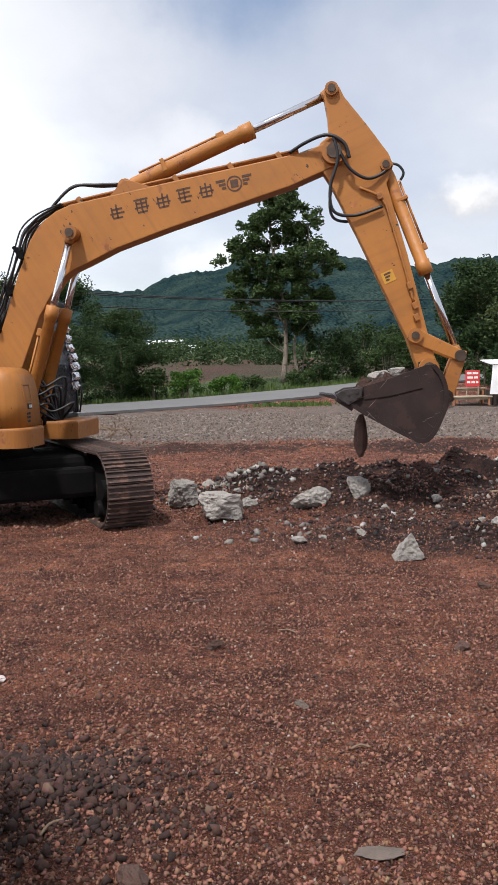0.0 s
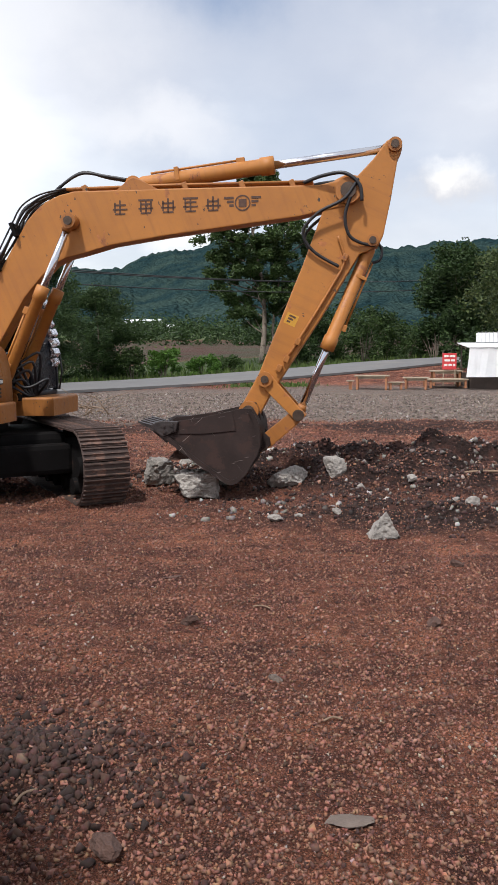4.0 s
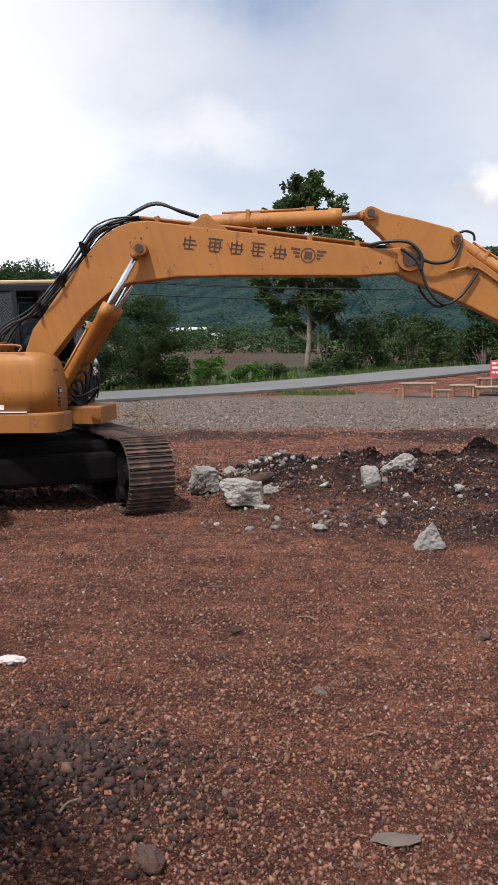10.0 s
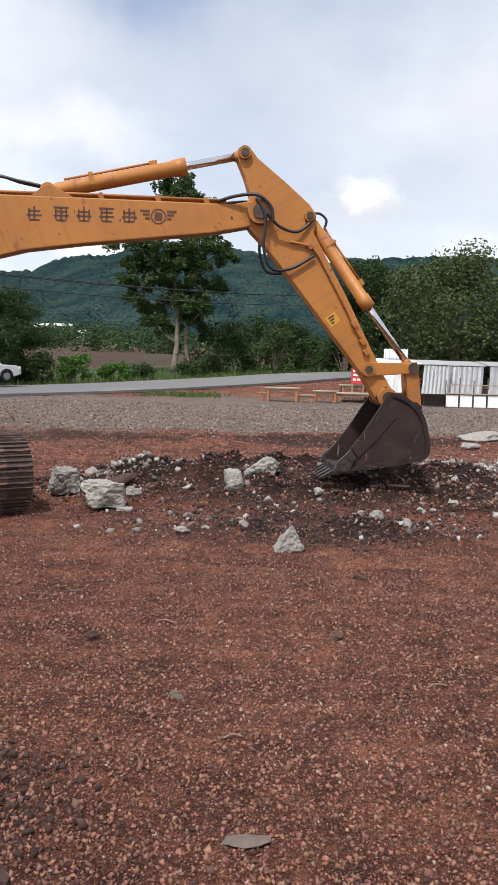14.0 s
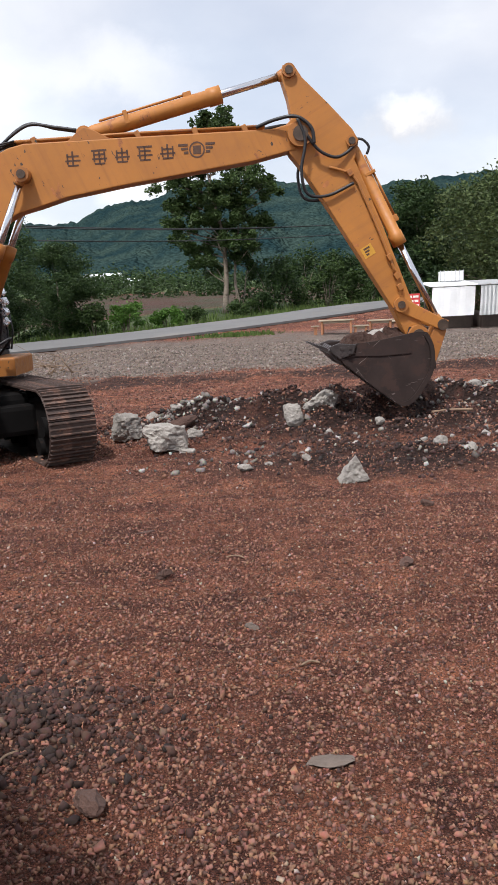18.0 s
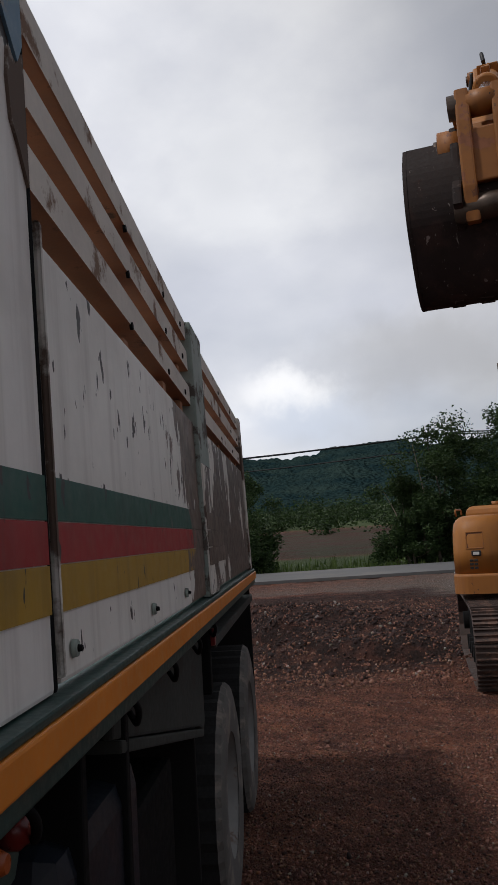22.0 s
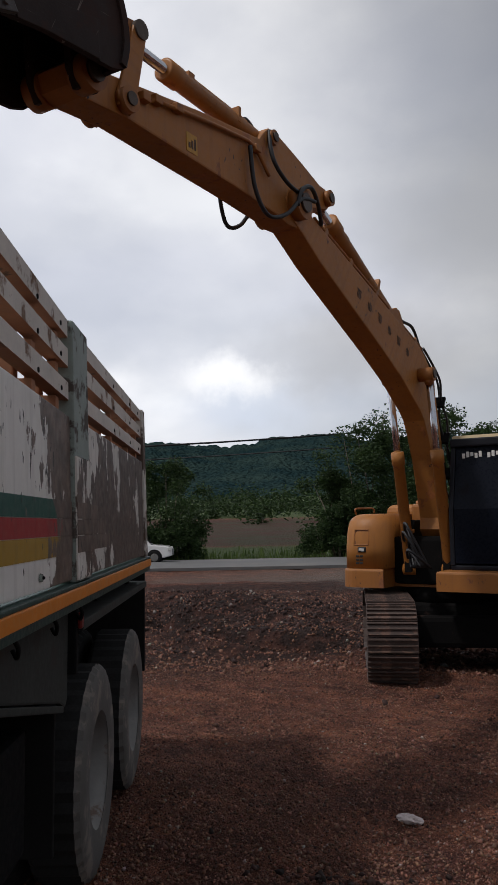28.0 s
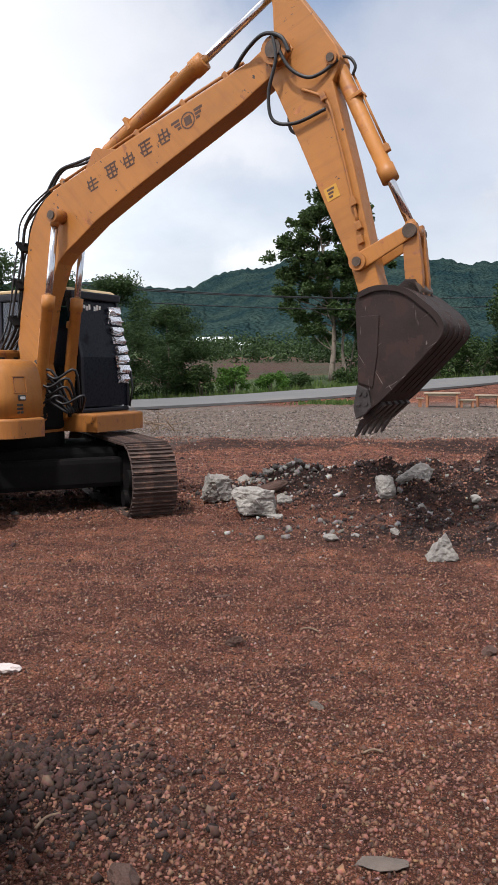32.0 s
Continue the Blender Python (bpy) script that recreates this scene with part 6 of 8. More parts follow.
# the rail below the panels
for nm, z0, z1, y0, mat in (("rail_top", 1.500, 1.517, -0.030, RAIL_GREEN), ("orange_rail", 1.446, 1.499, -0.036, ORANGE_BAND), ("rail_bottom", 1.410, 1.445, -0.026, RAIL_GREEN)):
    bm = bmesh.new()
    box(bm, S0, S_TAIL + 0.04, y0, 0.12, z0, z1, 0.005)
    part(nm, bm, mat, lorry)
bm = bmesh.new()
box(bm, S0, S_TAIL, 0.05, 2.38, 1.40, 1.50, 0.01)
part("bed_floor", bm, CHASSIS, lorry)
bm = bmesh.new()
box(bm, S0, S_TAIL, 2.33, 2.38, 1.50, 2.24, 0.01)
part("far_side", bm, TRUCK_PEELED, lorry)
for z0, z1 in ((2.31, 2.40), (2.47, 2.56), (2.61, 2.69)):
    bm = bmesh.new()
    box(bm, S0, S_TAIL, 2.31, 2.36, z0, z1, 0.006)
    part("rack_slat", bm, SLAT_WOOD, lorry)
bm = bmesh.new()
box(bm, S_TAIL - 0.04, S_TAIL + 0.01, 0.14, 2.3, 1.5, 2.22, 0.01)
part("tail_gate", bm, TRUCK_PEELED, lorry)
bm = bmesh.new()
box(bm, S0 - 0.06, S0, 0.0, 2.38, 1.5, 2.72, 0.01)
part("head_board", bm, TRUCK_WHITE, lorry)
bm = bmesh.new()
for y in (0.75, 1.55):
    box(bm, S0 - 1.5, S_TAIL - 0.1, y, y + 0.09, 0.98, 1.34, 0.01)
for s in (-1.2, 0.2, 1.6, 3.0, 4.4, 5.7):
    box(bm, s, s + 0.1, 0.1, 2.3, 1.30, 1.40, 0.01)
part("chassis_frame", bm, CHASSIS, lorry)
for s in (0.30, 1.05, 1.75, 2.30, 2.85, 3.35):
    bm = bmesh.new()
    tube(bm, spline([(s, 0.0, 1.41), (s + 0.02, -0.012, 1.38), (s + 0.05, 0.0, 1.345), (s + 0.07, 0.02, 1.365)], 4), 0.008, 6)
    part("rope_hook", bm, CHASSIS, lorry)


def lorry_wheel(s, y, front_dish):
    """A dusty ten-inch tyre with blocks along its shoulder, and its rim."""
    bm = bmesh.new()
    R, prof = 0.520, [(-0.13, 0.285), (-0.135, 0.34), (-0.14, 0.43), (-0.125, 0.495), (-0.10, 0.515), (0.10, 0.515), (0.125, 0.495), (0.14, 0.43), (0.135, 0.34), (0.13, 0.285)]
    n = 72
    rings = []
    for k in range(n):
        a = 2 * math.pi * k / n
        bump = 0.007 if k % 2 else -0.004
        rings.append([bm.verts.new((s + (r + (bump if r > 0.49 else 0)) * math.cos(a), y + dy, R + (r + (bump if r > 0.49 else 0)) * math.sin(a))) for dy, r in prof])
    for k in range(n):
        a, b = rings[k], rings[(k + 1) % n]
        for j in range(len(prof) - 1):
            bm.faces.new((a[j], a[j + 1], b[j + 1], b[j])).smooth = j < 3 or j > 5
    bmesh.ops.recalc_face_normals(bm, faces=bm.faces)
    wheel = part("wheel", bm, [TREAD, TYRE], lorry, "lorry tyre with a dusty grey outer wall")
    # only near outer walls are dusty; the rest is near-black for wheel-well shade
    for f in wheel.data.polygons:
        f.material_index = 1 if f.normal.y < -0.55 and y < 0.3 else 0
    bm = bmesh.new()
    d = front_dish
    tube(bm, [(s, y - 0.128, R), (s, y - 0.10, R), (s, y - 0.12 + d, R), (s, y - 0.12 + d, R)], [0.29, 0.265, 0.235, 0.10], 32, False)
    tube(bm, [(s, y - 0.13 + d, R), (s, y - 0.02, R)], [0.10, 0.11], 20)
    for k in range(8):
        a = 2 * math.pi * k / 8
        tube(bm, [(s + 0.165 * math.cos(a), y - 0.135 + d, R + 0.165 * math.sin(a)), (s + 0.165 * math.cos(a), y - 0.10 + d, R + 0.165 * math.sin(a))], 0.018, 6)
    # the other rims go near-black too, shade painted in
    part("rim", bm, RIM if y < 0.3 else CHASSIS, wheel)
    bm = bmesh.new()
    tube(bm, [(s, y - 0.02, R), (s, y + 0.12, R)], [0.275, 0.275], 28)
    part("hub", bm, CHASSIS, wheel)


for s in (4.02, 5.42):
    for y in (0.145, 0.47, 1.92, 2.22):
        lorry_wheel(s, y, 0.09 if y < 0.3 else 0.05)
    bm = bmesh.new()
    tube(bm, [(s, 0.3, 0.52), (s, 2.1, 0.52)], 0.09, 12)
    part("axle", bm, CHASSIS, lorry)
bm = bmesh.new()
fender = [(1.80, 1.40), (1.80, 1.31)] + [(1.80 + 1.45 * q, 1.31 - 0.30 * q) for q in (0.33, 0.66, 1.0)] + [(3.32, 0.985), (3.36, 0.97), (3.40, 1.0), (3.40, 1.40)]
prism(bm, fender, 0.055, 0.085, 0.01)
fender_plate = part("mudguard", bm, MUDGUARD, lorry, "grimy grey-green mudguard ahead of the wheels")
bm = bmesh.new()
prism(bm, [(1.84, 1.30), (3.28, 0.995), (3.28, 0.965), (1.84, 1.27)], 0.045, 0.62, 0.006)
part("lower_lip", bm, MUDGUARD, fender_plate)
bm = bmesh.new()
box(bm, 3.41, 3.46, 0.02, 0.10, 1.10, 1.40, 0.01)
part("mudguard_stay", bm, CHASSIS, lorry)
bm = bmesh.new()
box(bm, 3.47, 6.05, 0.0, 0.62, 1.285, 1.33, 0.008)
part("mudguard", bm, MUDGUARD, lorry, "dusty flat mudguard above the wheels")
bm = bmesh.new()
box(bm, S_TAIL + 0.18, S_TAIL + 0.21, 0.03, 0.62, 0.62, 1.40, 0.006)
part("mudflap", bm, CAR_BLACK, lorry)
bm = bmesh.new()
box(bm, 1.42, 2.10, 0.06, 0.66, 0.50, 1.205, 0.06)
part("fuel_tank", bm, TANK_NAVY, lorry, "dark fuel tank under the body")
bm = bmesh.new()
for s in (1.38, 1.76):
    box(bm, s + 0.12, s + 0.16, 0.045, 0.68, 0.48, 1.36, 0.008)
part("tank_strap", bm, CHASSIS, lorry)
bm = bmesh.new()
prism(bm, [(0.78, 1.412), (1.27, 1.412), (1.22, 1.36), (1.16, 1.27), (1.0, 1.255), (0.78, 1.25)], 0.05, 0.075, 0.006)
part("lamp_bracket", bm, RAIL_GREEN, lorry)
for s, z, mat in ((0.93, 1.372, LAMP_RED), (1.10, 1.358, LAMP_RED), (1.01, 1.347, LAMP_AMBER)):
    bm = bmesh.new()
    tube(bm, [(s, 0.05, z), (s, 0.02, z), (s, 0.005, z)], [0.027, 0.027, 0.015] if mat is LAMP_RED else [0.019, 0.019, 0.012], 16)
    part("marker_lamp", bm, mat, lorry)
bm = bmesh.new()
box(bm, 3.42, 3.47, -0.002, 0.018, 1.30, 1.37, 0.006)
part("marker_lamp", bm, LAMP_RED, lorry)
bm = bmesh.new()
box(bm, 3.30, 3.33, 0.09, 0.66, 0.36, 0.96, 0.006)
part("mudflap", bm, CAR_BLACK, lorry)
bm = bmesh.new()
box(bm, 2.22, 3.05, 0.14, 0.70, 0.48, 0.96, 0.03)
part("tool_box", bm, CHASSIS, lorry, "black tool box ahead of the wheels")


# ---- trees and shrubs ----
def leaf_cloud(rnd, clumps, per, size, flat=0.75):
    """Leaves as small bent blades, gathered in uneven clumps of centre and radius."""
    vs, fs = [], []
    for (cx, cy, cz, r) in clumps:
        for _ in range(per):
            u = Vector((rnd.gauss(0, 1), rnd.gauss(0, 1), rnd.gauss(0, 1) * flat))
            u = u.normalized() * (rnd.random() ** 0.45) * r
            c = Vector((cx, cy, cz)) + u
            s = size * rnd.uniform(0.6, 1.35)
            a = Vector((rnd.gauss(0, 1), rnd.gauss(0, 1), rnd.gauss(0, 0.6))).normalized()
            b = a.cross(Vector((rnd.gauss(0, 1), rnd.gauss(0, 1), rnd.gauss(0, 1)))).normalized()
            k = len(vs)
            bend = a.cross(b) * s * 0.25
            vs += [c - a * s * 0.5, c - b * s * 0.28 + bend, c + a * s * 0.5, c + b * s * 0.28 + bend]
            fs += [(k, k + 1, k + 2), (k, k + 2, k + 3)]
    return vs, fs


def mesh_part(name, vs, fs, mat, parent=None, label=""):
    me = bpy.data.meshes.new(name)
    me.from_pydata([tuple(v) for v in vs], [], fs)
    me.materials.append(mat)
    ob = new(name, me)
    ob.parent = parent
    return tagged(ob, label)


def tree(x, y, high, spread, seed, mat, label, lean=0.0, trunk_r=0.16, low=0.35, clumps=26, per=90, leaf=0.30, stems=1, name="tree", droop=0.0):
    """A tapered trunk with limbs and an uneven crown of leaf clumps."""
    rnd = random.Random(seed)
    root = tagged(empty(name, x, y, land_at(x, y) - 0.05), label, "tree")
    bm, tips = bmesh.new(), []
    for st in range(stems):
        dx, dy = (rnd.uniform(-0.5, 0.5), rnd.uniform(-0.5, 0.5)) if stems > 1 else (0, 0)
        top = Vector((lean * high + dx * 2.5, dy * 2.0, high * rnd.uniform(0.82, 0.92)))
        mid = Vector((top.x * 0.4 + rnd.uniform(-0.3, 0.3), top.y * 0.4 + rnd.uniform(-0.3, 0.3), high * 0.45))
        line = spline([(dx, dy, 0), (dx * 1.3 + mid.x * 0.4, dy * 1.3 + mid.y * 0.4, high * 0.2), mid, top], 5)
        tube(bm, line, [trunk_r * (1.25 - 1.12 * k / (len(line) - 1)) for k in range(len(line))], 9)
        for k in range(7 if stems == 1 else 4):
            f = low + (0.92 - low) * (k + rnd.random() * 0.6) / 7
            p = line[min(int(f * len(line)), len(line) - 1)]
            a = rnd.uniform(0, 2 * math.pi)
            reach = spread * rnd.uniform(0.45, 0.85) * (1.0 - 0.55 * max(0, (f - 0.6) / 0.4))
            q = p + Vector((math.cos(a) * reach, math.sin(a) * reach, reach * rnd.uniform(0.25, 0.75) - droop * reach))
            tube(bm, spline([p, p.lerp(q, 0.5) + Vector((0, 0, -0.1 * reach)), q], 4), [trunk_r * 0.42 * (1 - 0.8 * j / 8) for j in range(9)], 6)
            tips += [q, p.lerp(q, 0.65)]
        tips.append(top)
    part("trunk", bm, BARK, root)
    cl = []
    for k in range(clumps):
        if k < len(tips) and rnd.random() < 0.8:
            c = tips[k] + Vector((rnd.uniform(-.4, .4), rnd.uniform(-.4, .4), rnd.uniform(-.2, .5)))
        else:
            a, f = rnd.uniform(0, 2 * math.pi), rnd.random() ** 0.6
            zz = low + (1.0 - low) * rnd.random()
            wide = spread * (1.0 if zz < 0.75 else 1.0 - (zz - 0.75) * 2.4) * (0.55 + 0.45 * min(1, (zz - low) * 4))
            c = Vector((lean * high * zz + math.cos(a) * f * wide, math.sin(a) * f * wide, zz * high))
        cl.append((c.x, c.y, c.z, spread * rnd.uniform(0.20, 0.36)))
    vs, fs = leaf_cloud(rnd, cl, per, leaf)
    mesh_part("crown", vs, fs, mat, root)
    return root


def clump(x, y, wide, high, seed, mat, label, per=60, leaf=0.26, n=16, name="bush"):
    """A bush: some thin stems and heaped leaf clumps down to the ground."""
    rnd = random.Random(seed)
    root = tagged(empty(name, x, y, land_at(x, y) - 0.05), label, "bush")
    bm = bmesh.new()
    cl = []
    for k in range(n):
        a, f = rnd.uniform(0, 2 * math.pi), rnd.random() ** 0.5
        zz = rnd.random() ** 0.8
        w = wide * (1 - 0.55 * zz ** 2)
        c = Vector((math.cos(a) * f * w, math.sin(a) * f * w, zz * high * 0.9 + 0.15 * high * 0.3))
        cl.append((c.x, c.y, c.z, rnd.uniform(0.22, 0.36) * min(wide, high)))
        if k % 3 == 0:
            tube(bm, spline([(c.x * 0.2, c.y * 0.2, 0), (c.x * 0.6, c.y * 0.6, c.z * 0.6), c], 3), [0.05, 0.045, 0.04, 0.035, 0.03, 0.02, 0.015], 5)
    part("stem", bm, BARK, root)
    vs, fs = leaf_cloud(rnd, cl, per, leaf)
    mesh_part("foliage", vs, fs, mat, root)
    return root


# the tall tree: a leaning pair of pale stems below spread pads of leaves
tall = tagged(empty("tree", -6.9, 63.6, land_at(-6.9, 63.6) - 0.05), "tall slender roadside tree with an open layered crown", "tree")
CROWN = ((4.2, 1.6), (5.6, 3.0), (7.0, 4.6), (8.4, 4.9), (9.8, 4.4), (11.2, 3.7), (12.4, 3.0), (13.4, 2.0), (14.1, 0.9))   # height and half-width
PADS = []
rnd = random.Random(4)
for zc, wc in CROWN:
    m = max(2, int(wc * 2.0))
    for k in range(m):
        PADS.append((-0.2 + (2 * (k + rnd.uniform(0.1, 0.9)) / m - 1) * wc * 0.88, zc + rnd.uniform(-0.55, 0.55), rnd.uniform(0.85, 1.25)))
rnd = random.Random(21)
bm = bmesh.new()
stem = spline([(0, 0, 0), (0.25, 0.1, 3.0), (0.1, 0, 6.2), (-0.6, 0.1, 9.6), (-1.0, 0, 12.6)], 5)
tube(bm, stem, [0.20 * (1.2 - 1.05 * k / (len(stem) - 1)) for k in range(len(stem))], 9)
fork = spline([(1.3, 0.3, 0), (0.9, 0.2, 2.6), (1.3, 0.2, 5.6), (1.6, 0, 8.6), (2.2, 0, 10.2)], 5)
tube(bm, fork, [0.12 * (1.2 - 1.05 * k / (len(fork) - 1)) for k in range(len(fork))], 8)
for x, z, r in PADS:
    p = min(list(stem) + list(fork), key=lambda q: abs(q.z - (z - 1.4)) + 0.3 * abs(q.x - x))
    tube(bm, spline([p, p.lerp(Vector((x, 0, z)), 0.55) + Vector((0, rnd.uniform(-.5, .5), -0.2)), Vector((x, rnd.uniform(-1, 1), z - 0.2))], 4), [0.07 * (1 - 0.09 * k) for k in range(9)], 6)
part("trunk", bm, BARK, tall)
cl = []
for x, z, r in PADS:
    for k in range(6):
        cl.append((x + rnd.gauss(0, r * 0.5), rnd.gauss(0, r * 1.1), z + rnd.gauss(0, r * 0.32), r * rnd.uniform(0.34, 0.60)))
vs, fs = leaf_cloud(rnd, cl, 80, 0.30, 0.75)
mesh_part("crown", vs, fs, LEAF, tall)
tree(-5.6, 64.6, 7.5, 1.6, 22, LEAF_DARK, "thin leaning young tree beside the tall tree", 0.28, 0.08, 0.5, 10, 70, 0.3)
tree(10.6, 45.4, 7.6, 4.0, 23, LEAF_OLIVE, "broad olive-green tree behind the stalls", 0.0, 0.16, 0.26, 90, 150, 0.22, 2, droop=0.25)
tree(15.5, 44.6, 7.8, 3.8, 33, LEAF_OLIVE, "broad olive-green tree behind the stalls", 0.0, 0.16, 0.24, 84, 150, 0.22, 2, droop=0.25)
tree(8.2, 66.0, 8.8, 3.2, 24, LEAF_DARK, "dense dark green roadside tree", 0.0, 0.14, 0.20, 84, 150, 0.30)
tree(13.5, 68.0, 8.6, 3.6, 34, LEAF_DARK, "dense dark green roadside tree", 0.0, 0.14, 0.18, 84, 150, 0.30)
tree(-15.9, 50.6, 5.6, 2.3, 25, LEAF_SHADE, "dense dark green roadside tree", 0.0, 0.08, 0.06, 80, 238, 0.16, 3)
tree(-21.2, 36.8, 7.6, 2.7, 26, LEAF_SHADE, "large dark green roadside tree", 0.0, 0.10, 0.10, 80, 255, 0.16, 3)
tree(-17.2, 44.2, 7.3, 2.4, 27, LEAF_SHADE, "large dark green roadside tree", 0.0, 0.09, 0.14, 72, 238, 0.16, 2)
tree(-23.9, 34.9, 7.4, 2.6, 28, LEAF_SHADE, "dark green roadside tree", 0.0, 0.08, 0.10, 80, 255, 0.16, 3)
tree(-31.3, 27.6, 5.3, 2.0, 29, LEAF_SHADE, "dark green roadside tree", 0.0, 0.08, 0.06, 70, 238, 0.16, 3)
tree(-37.5, 29.0, 4.6, 2.2, 30, LEAF_SHADE, "dark green roadside tree", 0.0, 0.10, 0.12, 24, 153, 0.16, 3)
tree(-25.2, 34.2, 5.0, 1.6, 31, LEAF_SHADE, "dark green roadside tree", 0.0, 0.07, 0.06, 64, 238, 0.16, 3)
tree(-19.2, 39.8, 7.0, 2.5, 32, LEAF_SHADE, "large dark green roadside tree", 0.0, 0.09, 0.10, 76, 255, 0.16, 3)
tree(-33.4, 25.8, 4.4, 1.7, 35, LEAF_SHADE, "dark green roadside tree", 0.0, 0.07, 0.06, 54, 221, 0.16, 3)
rnd = random.Random(77)
for k, (x, y, w, h, mat) in enumerate((
        (-3.0, 66.5, 3.0, 4.2, LEAF_DARK), (1.2, 67.0, 2.8, 3.6, LEAF), (4.6, 67.5, 2.6, 3.8, LEAF), (-1.0, 69.5, 3.0, 4.6, LEAF_DARK), (6.8, 65.2, 2.2, 3.4, LEAF_DARK),
        (-12.2, 52.4, 1.6, 1.9, LEAF_BRIGHT), (-10.0, 55.2, 1.5, 1.3, LEAF_BRIGHT), (-13.8, 50.4, 1.3, 2.2, LEAF), (-8.8, 57.6, 1.2, 1.1, LEAF), (-5.2, 61.0, 1.3, 1.2, LEAF), (-3.9, 62.6, 1.2, 1.5, LEAF_DARK),
        (-17.9, 48.0, 1.7, 2.6, LEAF_DARK), (-19.6, 45.6, 1.6, 2.2, LEAF_DARK), (-26.0, 36.6, 1.6, 1.6, LEAF_DARK), (-34.2, 31.0, 1.5, 1.6, LEAF_DARK), (-34.6, 28.4, 1.8, 2.0, LEAF_DARK),
        (11.0, 47.6, 2.4, 2.8, LEAF_DARK), (14.2, 47.0, 2.6, 3.0, LEAF_DARK), (8.4, 48.8, 2.0, 2.4, LEAF_DARK), (17.8, 46.0, 2.6, 3.0, LEAF_DARK), (12.0, 71.0, 3.0, 4.0, LEAF_DARK), (2.8, 71.0, 3.0, 4.4, LEAF_DARK))):
    clump(x, y, w, h, 100 + k, mat, "dense bright green roadside bush" if mat is LEAF_BRIGHT else "dense dark green roadside bush", n=18 if w < 2 else 26, per=70, leaf=0.22 if w < 2 else 0.30)
# the belt of trees beyond the field
vs, fs = [], []
for k in range(420):
    az = radians(rnd.uniform(-22, 62))
    r = rnd.uniform(150, 300)
    x, y = -r * math.sin(az), r * math.cos(az)
    if y - x - 46 < 110:
        continue
    s = rnd.uniform(2.0, 4.2) * (0.8 + r / 400)
    zb = land_at(x, y)
    a, b = leaf_cloud(rnd, [(x + rnd.uniform(-s, s), y, zb + s * q * 0.75, s * 0.75) for q in (0.3, 0.8, 1.1)], 42, 0.85)
    k0 = len(vs)
    vs += a
    fs += [tuple(i + k0 for i in f) for f in b]
tagged(mesh_part("far_woods", vs, fs, LEAF_DARK), "belt of distant dark green trees beyond the fields", "trees", "", "stuff")
# rough grass along the road and in the yard's strip
vs, fs = [], []
for k in range(15000):
    if k < 650:
        x, y = rnd.gauss(-3.7, 0.9), 0
        y = 37.9 + 0.15 * (x + 3.6) + rnd.gauss(0, 0.35)
        h = rnd.uniform(0.06, 0.24)
    else:
        a, d = rnd.uniform(-48, 20), 11.2 + abs(rnd.gauss(0, 6.0))
        x, y = a - d / 2, a + 46 + d / 2
        h = rnd.uniform(0.15, 0.6)
    z = land_at(x, y)
    t, w = rnd.uniform(0, math.pi), rnd.uniform(0.03, 0.09)
    i = len(vs)
    lx, ly = rnd.uniform(-0.3, 0.3) * h, rnd.uniform(-0.3, 0.3) * h
    vs += [(x - w * math.cos(t), y - w * math.sin(t), z - 0.02), (x + w * math.cos(t), y + w * math.sin(t), z - 0.02), (x + lx, y + ly, z + h)]
    fs.append((i, i + 1, i + 2))
tagged(mesh_part("grass", vs, fs, GRASS), "rough green grass and weeds along the verge", "grass", "", "stuff")


# ---- rubble, stones, clods ----
def chunk_mesh(name, size, seed, mat, detail=3, edgy=0.28, cuts=7, form=""):
    """A lump of broken concrete: a ball cut flat on some sides and roughened."""
    rnd = random.Random(seed)
    bm = bmesh.new()
    bmesh.ops.create_icosphere(bm, subdivisions=detail, radius=1.0)
    planes = [(Vector((rnd.gauss(0, 1), rnd.gauss(0, 1), rnd.gauss(0, 1))).normalized(), rnd.uniform(0.48, 0.74)) for _ in range(cuts + 3)]
    if form:
        sides = [(1, 0, 0), (-1, 0, 0), (0, 1, 0), (0, -1, 0), (0, 0, 1), (0, 0, -1)] if form == "block" else [(0.75, 0, 0.5), (-0.95, 0.1, 0.6), (0.1, 0.8, 0.6), (0, -0.9, 0.45), (0, 0, -1)]
        planes = [((Vector(q) + Vector((rnd.gauss(0, .12), rnd.gauss(0, .12), rnd.gauss(0, .12)))).normalized(), rnd.uniform(0.58, 0.68) if form == "block" else (0.42 if q[2] > 0 else 0.5)) for q in sides] + planes[:3]
    for v in bm.verts:
        for nrm, d in planes:
            e = v.co.dot(nrm) - d
            if e > 0:
                v.co -= nrm * e * 0.95
        v.co += v.co.normalized() * (0.09 * noise.noise(v.co * 2.3 + Vector((seed, 0, 0))) + 0.10 * noise.noise(v.co * 6.0 + Vector((0, seed, 0))) + 0.075 * noise.noise(v.co * 13.0 + Vector((0, 0, seed)))) * edgy / 0.28
        v.co = Vector((v.co.x * size[0], v.co.y * size[1], v.co.z * size[2]))
    me = bpy.data.meshes.new(name)
    bm.to_mesh(me)
    bm.free()
    me.materials.append(mat)
    return me


def rock(x, y, size, seed, label, turn=0.0, up=0.0, mat=None, detail=4, name="concrete_lump", form=""):
    ob = new(name, chunk_mesh(name, size, seed, mat or CONCRETE, detail, form=form))
    ob.matrix_basis = pose(x, y, land_at(x, y) + size[2] * 0.42 + up, 0, 0, turn)
    return tagged(ob, label, "rubble", "lumps of broken concrete")


